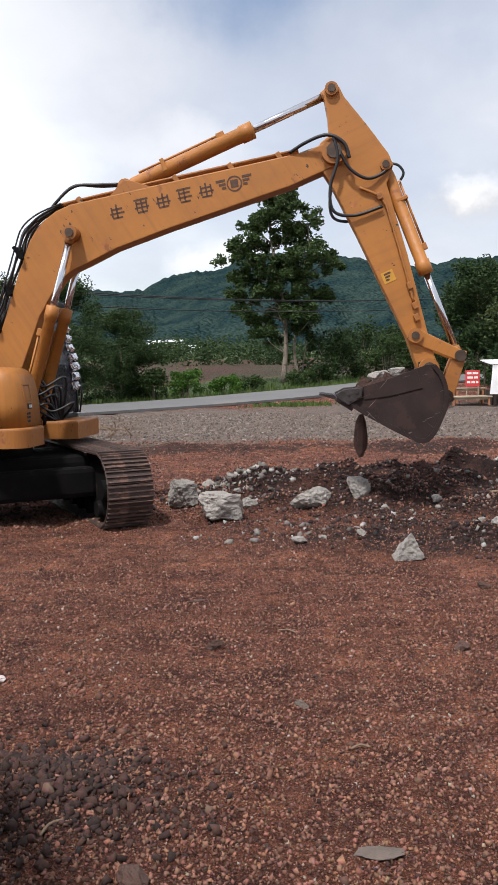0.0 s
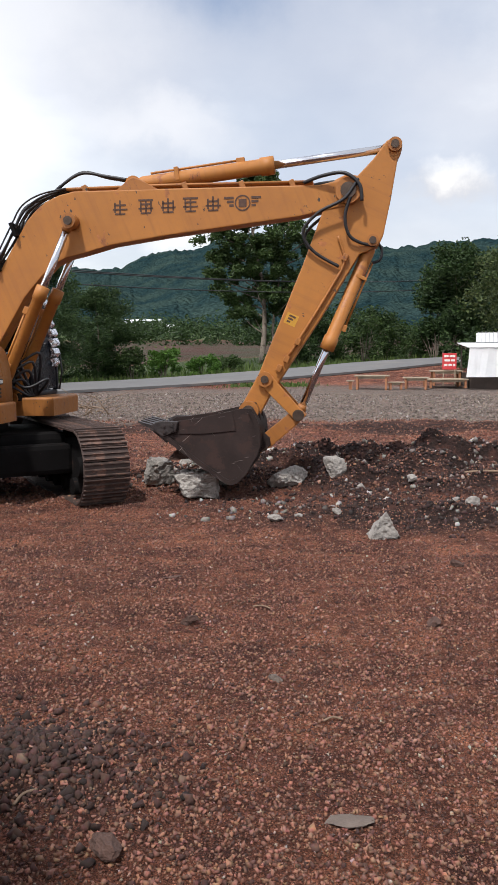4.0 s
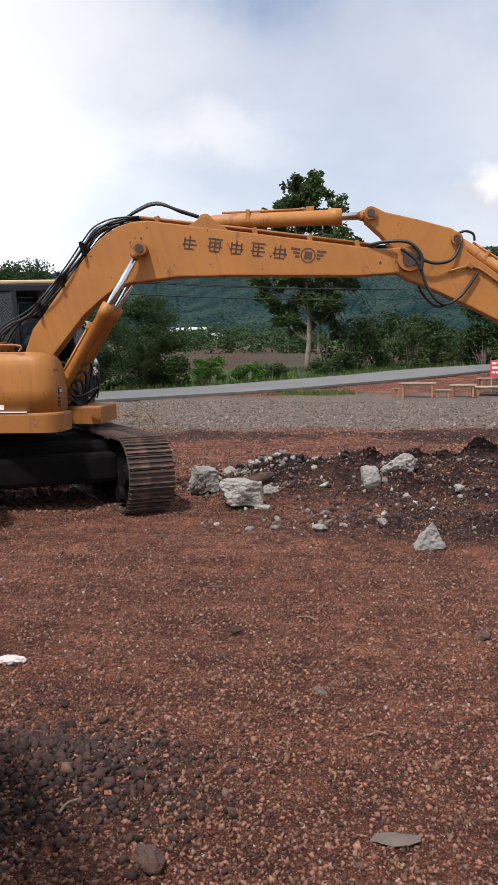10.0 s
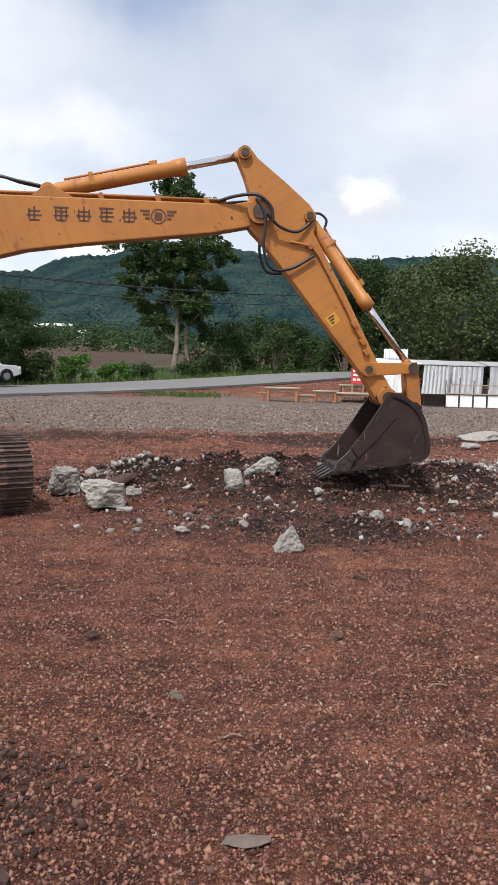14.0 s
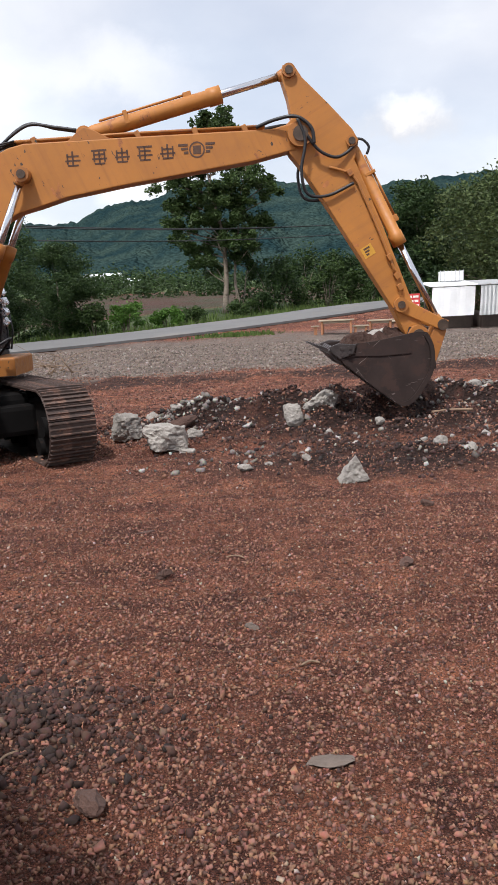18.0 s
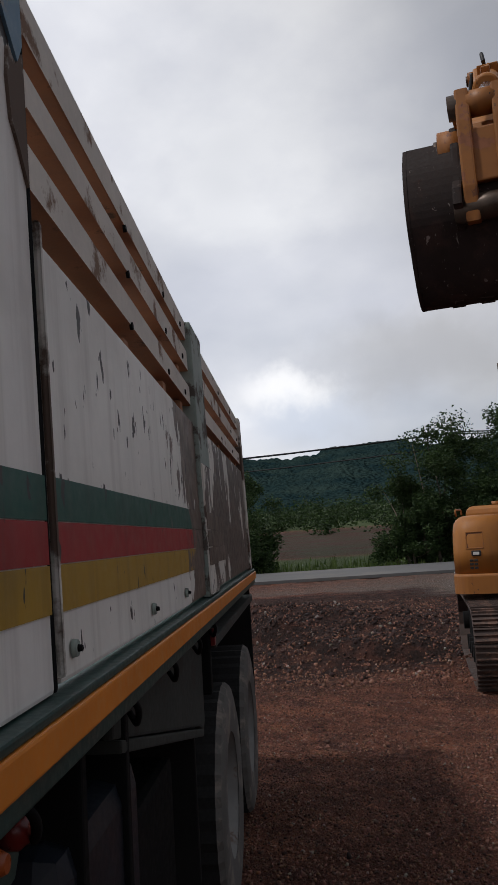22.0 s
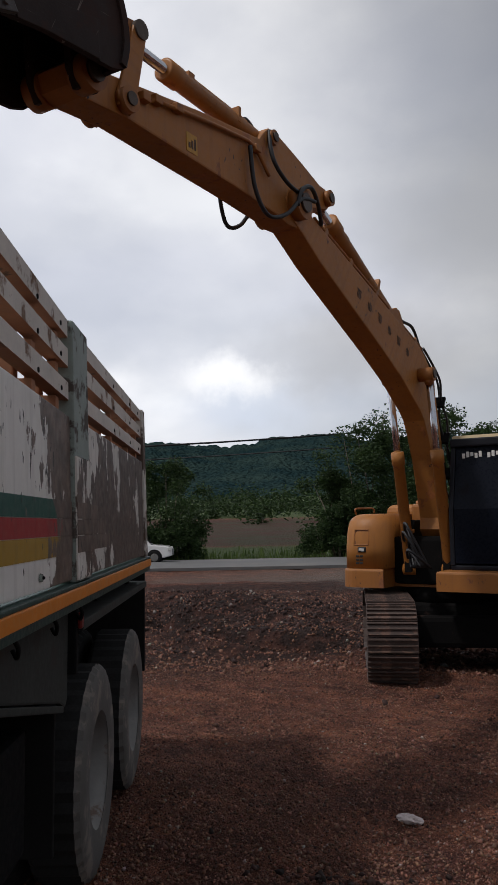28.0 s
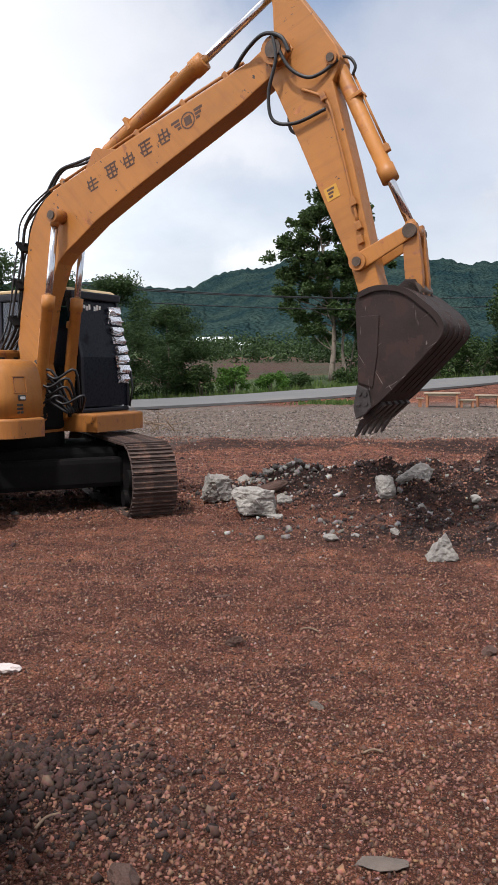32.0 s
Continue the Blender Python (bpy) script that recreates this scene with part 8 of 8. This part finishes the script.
def pickup(name, mat, label):
    """A four-door pickup, its front towards +x."""
    p = tagged(empty(name, 0, 0, 0), label, "pickup")
    bm = bmesh.new()
    prism(bm, [(-2.6, 0.52), (-2.62, 1.08), (-0.62, 1.10), (-0.55, 1.05), (1.3, 1.08), (2.35, 0.98), (2.6, 0.82), (2.62, 0.48), (2.2, 0.36), (-2.3, 0.38)], -0.9, 0.9, 0.06)
    part("body", bm, mat, p)
    bm = bmesh.new()
    prism(bm, [(-0.72, 1.06), (-0.52, 1.66), (-0.30, 1.74), (0.65, 1.74), (0.9, 1.66), (1.48, 1.06)], -0.80, 0.80, 0.06)
    part("cabin", bm, mat, p)
    panes = [(line, y0, y1) for y0, y1 in ((-0.806, -0.80), (0.80, 0.806)) for line in ([(-0.55, 1.14), (-0.42, 1.60), (0.18, 1.66), (0.18, 1.14)], [(0.26, 1.14), (0.26, 1.66), (0.75, 1.62), (1.22, 1.14)])]
    panes += [([(-0.735, 1.16), (-0.595, 1.60), (-0.57, 1.60), (-0.70, 1.16)], -0.68, 0.68), ([(1.40, 1.16), (0.97, 1.60), (0.99, 1.62), (1.46, 1.16)], -0.68, 0.68)]
    for line, y0, y1 in panes:
        bm = bmesh.new()
        prism(bm, line, y0, y1)
        part("window", bm, CAR_GLASS, p)
    bm = bmesh.new()
    box(bm, -2.4, -0.8, -0.78, 0.78, 1.09, 1.105)
    part("bed_liner", bm, CAR_BLACK, p)
    for x in (-1.62, 1.65):
        for y0, y1 in ((-0.905, -0.6), (0.6, 0.905)):
            bm = bmesh.new()
            tube(bm, [(x, y0, 0.40), (x, y1, 0.40)], 0.42, 20)
            part("wheel_arch", bm, CAR_BLACK, p)
    for y in (-0.84, 0.84):
        bm = bmesh.new()
        box(bm, -2.64, -2.60, y - 0.06, y + 0.06, 0.7, 1.02, 0.01)
        part("tail_lamp", bm, LAMP_RED, p)
        bm = bmesh.new()
        box(bm, 2.38, 2.55, y - 0.14, y + 0.08, 0.75, 0.92, 0.03)
        part("headlamp", bm, LAMP_LENS, p)
    for x in (-1.62, 1.65):
        for y in (-0.8, 0.8):
            wheel(p, x, y, 0.38, 0.26)
    for ob in p.children_recursive:
        ob.data.transform(Matrix.Scale(0.85, 4))
    return p


WHITE_PICKUP = pickup("pickup", CAR_WHITE, "white four-door pickup driving along the road")
SILVER_PICKUP = pickup("pickup", CAR_SILVER, "silver four-door pickup driving along the road")
LEAD_PICKUP = pickup("pickup", CAR_WHITE, "white pickup driving ahead along the road")

TANKER = tagged(empty("tank_lorry", 0, 0, 0), "dusty cream tank lorry with a green line and pale rear pipes", "lorry")


def tank_shell(name, prof, mat, x0=-2.80, x1=1.42, label=""):
    """A length of tank over a profile in y and z, with rounded ends."""
    bm = bmesh.new()
    rings = []
    for x, f in ((x0, 0.90), (x0 + 0.10, 0.98), (x0 + 0.25, 1.0), (x1 - 0.25, 1.0), (x1 - 0.10, 0.98), (x1, 0.90)):
        rings.append([bm.verts.new((x, y * f, 2.0 + (z - 2.0) * f)) for y, z in prof])
    n = len(prof)
    for p, q in zip(rings, rings[1:]):
        for k in range(n):
            bm.faces.new((p[k], p[(k + 1) % n], q[(k + 1) % n], q[k]))
    bm.faces.new(rings[0])
    bm.faces.new(list(reversed(rings[-1])))
    bmesh.ops.recalc_face_normals(bm, faces=bm.faces)
    return part(name, bm, mat, TANKER, label)


upper_half = [(1.19 * math.cos(a), 2.05 + 1.06 * math.sin(a) ** 0.8) for a in np.linspace(0.0, math.pi, 15) if math.sin(a) >= 0]
tank = tank_shell("tank", [(-1.19, 1.84)] + list(reversed([(y, z) for y, z in upper_half])) + [(1.19, 1.84)], TANK_WHITE)
tank_shell("hopper", [(-1.17, 1.835), (1.17, 1.835), (0.62, 1.02), (-0.62, 1.02)], TANK_SHADE_GRIME, -2.70, 1.32, "grimy olive-grey hopper below the tank, its shade painted in")
bm = bmesh.new()
for y0, y1 in ((-1.205, -1.188), (1.188, 1.205)):
    box(bm, -2.55, 1.17, y0, y1, 1.96, 2.01)
part("green_line", bm, TANK_GREEN, tank, "thin green line along the tank")
bm = bmesh.new()
for y in (-1.186, 1.186):
    for k in range(6):
        a = k * math.pi / 3
        tube(bm, [(-0.45 + 0.13 * math.cos(a), y, 2.36 + 0.13 * math.sin(a)), (-0.45 + 0.13 * math.cos(a + 0.9), y, 2.36 + 0.13 * math.sin(a + 0.9))], 0.045, 6)
part("emblem", bm, TANK_GREEN, tank, "plain green ring-shaped emblem")
bm = bmesh.new()
for y in (-1.18, 1.18):
    box(bm, -0.66, -0.22, y - 0.012, y + 0.012, 2.12, 2.17)
part("emblem_bar", bm, CAR_BLACK, tank, "dark plain bar below the emblem")
bm = bmesh.new()
prism(bm, [(1.62, 0.62), (1.62, 2.72), (1.78, 2.90), (2.25, 2.94), (2.72, 2.62), (2.98, 1.72), (3.08, 1.55), (3.12, 0.50), (1.75, 0.50)], -1.12, 1.12, 0.07)
tank_cab = part("cab", bm, CAR_WHITE, TANKER)
for y0, y1 in ((-1.128, -1.118), (1.118, 1.128)):
    bm = bmesh.new()
    prism(bm, [(2.18, 1.72), (2.18, 2.36), (2.60, 2.34), (2.80, 1.72)], y0, y1)
    part("side_window", bm, CAR_GLASS, tank_cab)
bm = bmesh.new()
prism(bm, [(2.97, 1.72), (2.76, 2.50), (2.80, 2.52), (3.02, 1.72)], -0.98, 0.98)
part("windscreen", bm, CAR_GLASS, tank_cab)
for y0, y1 in ((-1.14, -1.125), (1.125, 1.14)):
    bm = bmesh.new()
    prism(bm, [(1.66, 0.50), (1.66, 0.95), (1.85, 1.18), (2.25, 1.22), (2.60, 1.05), (2.72, 0.50)], y0, y1)
    part("wheel_arch", bm, CAR_BLACK, tank_cab)
for y in (-1.22, 1.22):
    bm = bmesh.new()
    box(bm, 2.86, 2.94, y - 0.05, y + 0.05, 1.85, 2.30, 0.02)
    part("mirror", bm, CAR_BLACK, tank_cab)
bm = bmesh.new()
box(bm, -3.05, 2.9, -0.45, 0.45, 0.62, 1.0, 0.03)
# upright near-black box, added as the shade in the gap behind the cab
box(bm, 1.45, 1.60, -1.05, 1.05, 0.75, 2.45, 0.03)
for x in (-2.75, -1.55, -0.4, 0.9):
    box(bm, x, x + 0.09, -1.08, 1.08, 0.92, 1.80, 0.02)
part("chassis", bm, CHASSIS, TANKER)
for row, (y, z) in enumerate(((-1.02, 1.36), (-1.02, 1.10), (-1.02, 0.84), (1.02, 1.36), (1.02, 1.10), (1.02, 0.84))):
    bm = bmesh.new()
    tube(bm, [(-0.52, y, z), (-0.46, y, z), (0.38, y, z), (0.44, y, z)], [0.09, 0.125, 0.125, 0.09], 14)
    cask = part("air_bottle", bm, TWIG, TANKER, "dusty brown air bottle in a stack" if row == 0 else "")
    bm = bmesh.new()
    for x in (-0.28, 0.16):
        tube(bm, [(x, y, z), (x + 0.06, y, z)], 0.130, 14)
    part("bottle_band", bm, CAR_BLACK, cask)
for y in (-0.95, -0.45, 0.2, 0.8):
    bm = bmesh.new()
    tube(bm, spline([(-2.86, y, 1.15), (-3.02, y + 0.05, 1.5), (-2.96, y, 2.1), (-3.04, y - 0.04, 2.6), (-2.80, y, 3.0)], 4), 0.085, 8)
    part("rear_pipe", bm, TANK_WHITE, TANKER)
bm = bmesh.new()
for y in (-1.12, 1.12):
    tube(bm, [(-3.0, y, 0.9), (-3.0, y, 3.02)], 0.05, 8)
for z in (1.35, 1.9, 2.45, 3.0):
    tube(bm, [(-3.0, -1.12, z), (-3.0, 1.12, z)], 0.035, 8)
part("rear_frame", bm, TANK_WHITE, TANKER)
for k in range(8):
    bm = bmesh.new()
    box(bm, -3.30, -3.22, -1.12 + 0.28 * k, -0.845 + 0.28 * k, 0.92, 1.08, 0.008)
    part("bumper_block", bm, SIGN_RED if k % 2 else WHITE_MARK, TANKER)
bm = bmesh.new()
box(bm, -3.22, -2.9, -0.9, 0.9, 0.88, 0.98, 0.01)
part("bumper_arm", bm, CHASSIS, TANKER)
bm = bmesh.new()
for y in (-0.42, 0.42):
    tube(bm, [(-3.2, y, 3.20), (1.35, y, 3.20)], 0.025, 6)
for x in (-2.7, -1.7, -0.7, 0.3, 1.2):
    box(bm, x - 0.025, x + 0.025, -0.45, 0.45, 3.08, 3.21)
part("roof_walk", bm, CHASSIS, TANKER)
for x in (-2.30, -1.22, 1.05, 2.22):
    for y in (-0.95, 0.95):
        wheel(TANKER, x, y, 0.5, 0.35)


# ---- soil in the bucket, and the crumbs that drop from it ----
def soil_load(name, seed, label, full):
    """A heaped filling of the bucket, in the bucket's own space."""
    n, rows, bm = 22, [], bmesh.new()
    for i in range(n + 1):
        x = 0.03 + 0.92 * i / n
        row = []
        for j in range(n + 1):
            y = -0.355 + 0.71 * j / n
            rim = min(1.0, 6 * min(i, n - i, j, n - j) / n)
            bump = noise.noise((x * 5, y * 5, seed)) * 0.10 + noise.noise((x * 14, y * 14, seed)) * 0.06 + noise.noise((x * 30, y * 30, seed)) * 0.025
            row.append(bm.verts.new((x, y, 0.12 - full * rim - bump * rim)))
        rows.append(row)
    for i in range(n):
        for j in range(n):
            bm.faces.new((rows[i][j], rows[i][j + 1], rows[i + 1][j + 1], rows[i + 1][j]))
    bmesh.ops.solidify(bm, geom=list(bm.faces), thickness=-0.10)
    bmesh.ops.recalc_face_normals(bm, faces=bm.faces)
    ob = part(name, bm, CLOD)
    return tagged(ob, label, "soil")


LOAD_FIRST = soil_load("soil_load", 1.0, "dark soil and rubble heaped in the bucket", 0.13)
LOAD_LAST = soil_load("soil_load", 2.0, "dark soil and rubble heaped in the bucket", 0.17)
ROOT_CLOD = new("hanging_clod", chunk_mesh("hanging_clod", (0.10, 0.09, 0.26), 81, CLOD, 3))
tagged(ROOT_CLOD, "dark clod of soil and roots hanging under the bucket", "soil")
RUBBLE_BITS = []
for k in range(5):
    ob = new("rubble_piece", chunk_mesh("rubble_piece", (0.13 - 0.012 * k, 0.09, 0.06), 90 + k, CONCRETE, 3))
    RUBBLE_BITS.append((tagged(ob, "pale piece of broken concrete lying in the bucket", "rubble"), (0.35 + 0.12 * (k % 3), -0.22 + 0.115 * k, -0.06)))
CRUMBS = []
for k in range(12):
    q = 0.042 if k == 0 else 0.010 + 0.003 * (k % 4)
    ob = new("falling_clod", chunk_mesh("falling_clod", (q, q * 0.8, q * 0.7), 120 + k, CLOD, 2))
    CRUMBS.append(tagged(ob, "small clod of soil that drops from the bucket", "soil"))


def bucket_pose(t):
    return pose(EX, EY, 0) @ joints(t)["bucket"]


def on_road(a, wide=5.45):
    """The pose of a vehicle on the far lane, a metres along the road."""
    k = wide / 1.41421
    slope = math.degrees(math.atan((float(road_z(a + 1)) - float(road_z(a - 1))) / 2.83))
    return pose(a - k, a + 46 + k, float(road_z(a)) + 0.045, 0, -slope, 45)


def motions():
    """All that moves: the excavator's parts, the vehicles and the lumps that the bucket drags."""
    times = [0.25 * k for k in range(129)]
    back = Vector((-math.cos(radians(TRACK_TURN)), -math.sin(radians(TRACK_TURN)), 0))
    walk(excavator, [(t, pose(EX + back.x * d, EY + back.y * d, 0)) for t, d in ((0.0, 0.0), (31.0, 0.0), (31.5, 0.14), (32.0, 0.31))])
    poses = [(t, joints(t)) for t in times]
    for key, obs in MOVING.items():
        for ob in obs:
            walk(ob, [(t, p[key]) for t, p in poses])
    walk(TANKER, [(0.0, on_road(-60)), (6.5, on_road(-2.3)), (7.5, on_road(6.4)), (8.0, on_road(11.4)), (16.0, on_road(95)), (32.0, on_road(250))])
    walk(WHITE_PICKUP, [(0.0, on_road(-110)), (20.0, on_road(-105)), (28.0, on_road(-26.1)), (28.3, on_road(-22.4)), (29.5, on_road(-8.7)), (30.0, on_road(-3.0)), (31.2, on_road(8.8)), (32.0, on_road(16.5))])
    walk(SILVER_PICKUP, [(0.0, on_road(-118)), (8.0, on_road(-74)), (15.5, on_road(5.8)), (16.0, on_road(10.9)), (20.0, on_road(52)), (32.0, on_road(180))])
    walk(LEAD_PICKUP, [(0.0, on_road(-114)), (14.0, on_road(-110)), (27.0, on_road(-8.0)), (29.2, on_road(10.4)), (30.0, on_road(17.5)), (32.0, on_road(36))])
    sunk = lambda t, down: Matrix.Translation((0, 0, -down)) @ bucket_pose(t)
    grid = lambda t0, t1: [t0 + 0.25 * k for k in range(int((t1 - t0) / 0.25) + 1)]
    carried_first = [(t, bucket_pose(t)) for t in grid(0.0, 3.75)]
    carried_last = [(t, bucket_pose(t)) for t in grid(17.75, 24.75)]
    for ob, at, first in [(LOAD_FIRST, Matrix.Identity(4), True), (LOAD_LAST, Matrix.Identity(4), False)] + [(ob, Matrix.Translation(p), k % 2 == 0) for k, (ob, p) in enumerate(RUBBLE_BITS)]:
        if first:
            rows = [(t, m @ at) for t, m in carried_first] + [(4.5, sunk(4.0, 1.05) @ at), (32.0, sunk(4.0, 1.05) @ at)]
        else:
            rest = sunk(24.75, max(0.0, (bucket_pose(24.75) @ at).translation.z - 1.75))
            rows = [(0.0, sunk(17.75, 1.1) @ at), (17.25, sunk(17.75, 1.1) @ at)] + [(t, m @ at) for t, m in carried_last] + [(25.4, rest @ at), (32.0, rest @ at)]
        walk(ob, rows)
    hang = [(t, pose(*((bucket_pose(t) @ Vector((0.90, -0.1, 0.42))) + Vector((0, 0, -0.14))), 0, 0, 20)) for t in grid(0.0, 2.5)]
    low = hang[-1][1].translation
    walk(ROOT_CLOD, hang + [(2.75, pose(low.x, low.y, land_at(low.x, low.y) + 0.05, 0, 70, 20)), (32.0, pose(low.x, low.y, land_at(low.x, low.y) + 0.05, 0, 70, 20))])
    rnd = random.Random(9)
    for k, ob in enumerate(CRUMBS):
        spot = Vector((rnd.uniform(0.35, 0.75), rnd.uniform(-0.35, 0.4), 0.40))
        go = 28.42 + 0.012 * k
        p = bucket_pose(go) @ spot
        mid = Vector((-2.11 + rnd.uniform(-0.25, 0.25), 5.71 + rnd.uniform(-0.3, 0.3), 3.81 + rnd.uniform(-0.45, 0.4)))
        if k == 0:
            mid = Vector((-2.11, 5.71, 3.81))
        dt = 29.0 - go
        v = (mid - p) / dt + Vector((0, 0, 4.9 * dt))
        flight = lambda s: p + v * s - Vector((0, 0, 4.9 * s * s))
        down = next(s for s in np.arange(0.05, 3.0, 0.01) if flight(s).z < land_at(flight(s).x, flight(s).y) + 0.02)
        rows = [(t, pose(*(bucket_pose(t) @ spot))) for t in grid(0.0, 28.25)]
        rows += [(go + down * f, pose(*flight(down * f), 60 * f * (k % 3), 0, 40 * f)) for f in (0.0, 0.2, 0.4, 0.6, 0.8, 1.0)]
        rows.append((32.0, rows[-1][1]))
        walk(ob, rows)
    for ob, rows in ((LUMP_A, ((0.0, -0.85, 9.55, 0.0, 15), (4.6, -0.85, 9.55, 0.0, 15), (6.0, -0.35, 9.92, 0.02, 25), (6.6, -0.12, 10.02, 0.0, 30), (7.2, -0.06, 10.05, 0.0, 32), (32.0, -0.06, 10.05, 0.0, 32))),
                     (LUMP_B, ((0.0, -0.30, 9.75, 0.0, 70), (4.6, -0.30, 9.75, 0.0, 70), (6.0, -0.28, 9.55, 0.03, 50), (6.6, -0.36, 9.66, 0.02, 30), (7.2, -0.40, 9.70, 0.0, 25), (32.0, -0.40, 9.70, 0.0, 25))),
                     (LUMP_C, ((0.0, -0.72, 11.0, 0.0, 25), (4.6, -0.72, 11.0, 0.0, 25), (6.4, -0.1, 10.5, 0.02, 35), (7.2, -0.02, 10.25, 0.0, 45), (32.0, -0.02, 10.25, 0.0, 45)))):
        z0 = {LUMP_A: 0.10, LUMP_B: 0.115, LUMP_C: 0.05}[ob]
        walk(ob, [(t, pose(x, y, land_at(x, y) + z0 + up, 0, 0, a)) for t, x, y, up, a in rows])


motions()
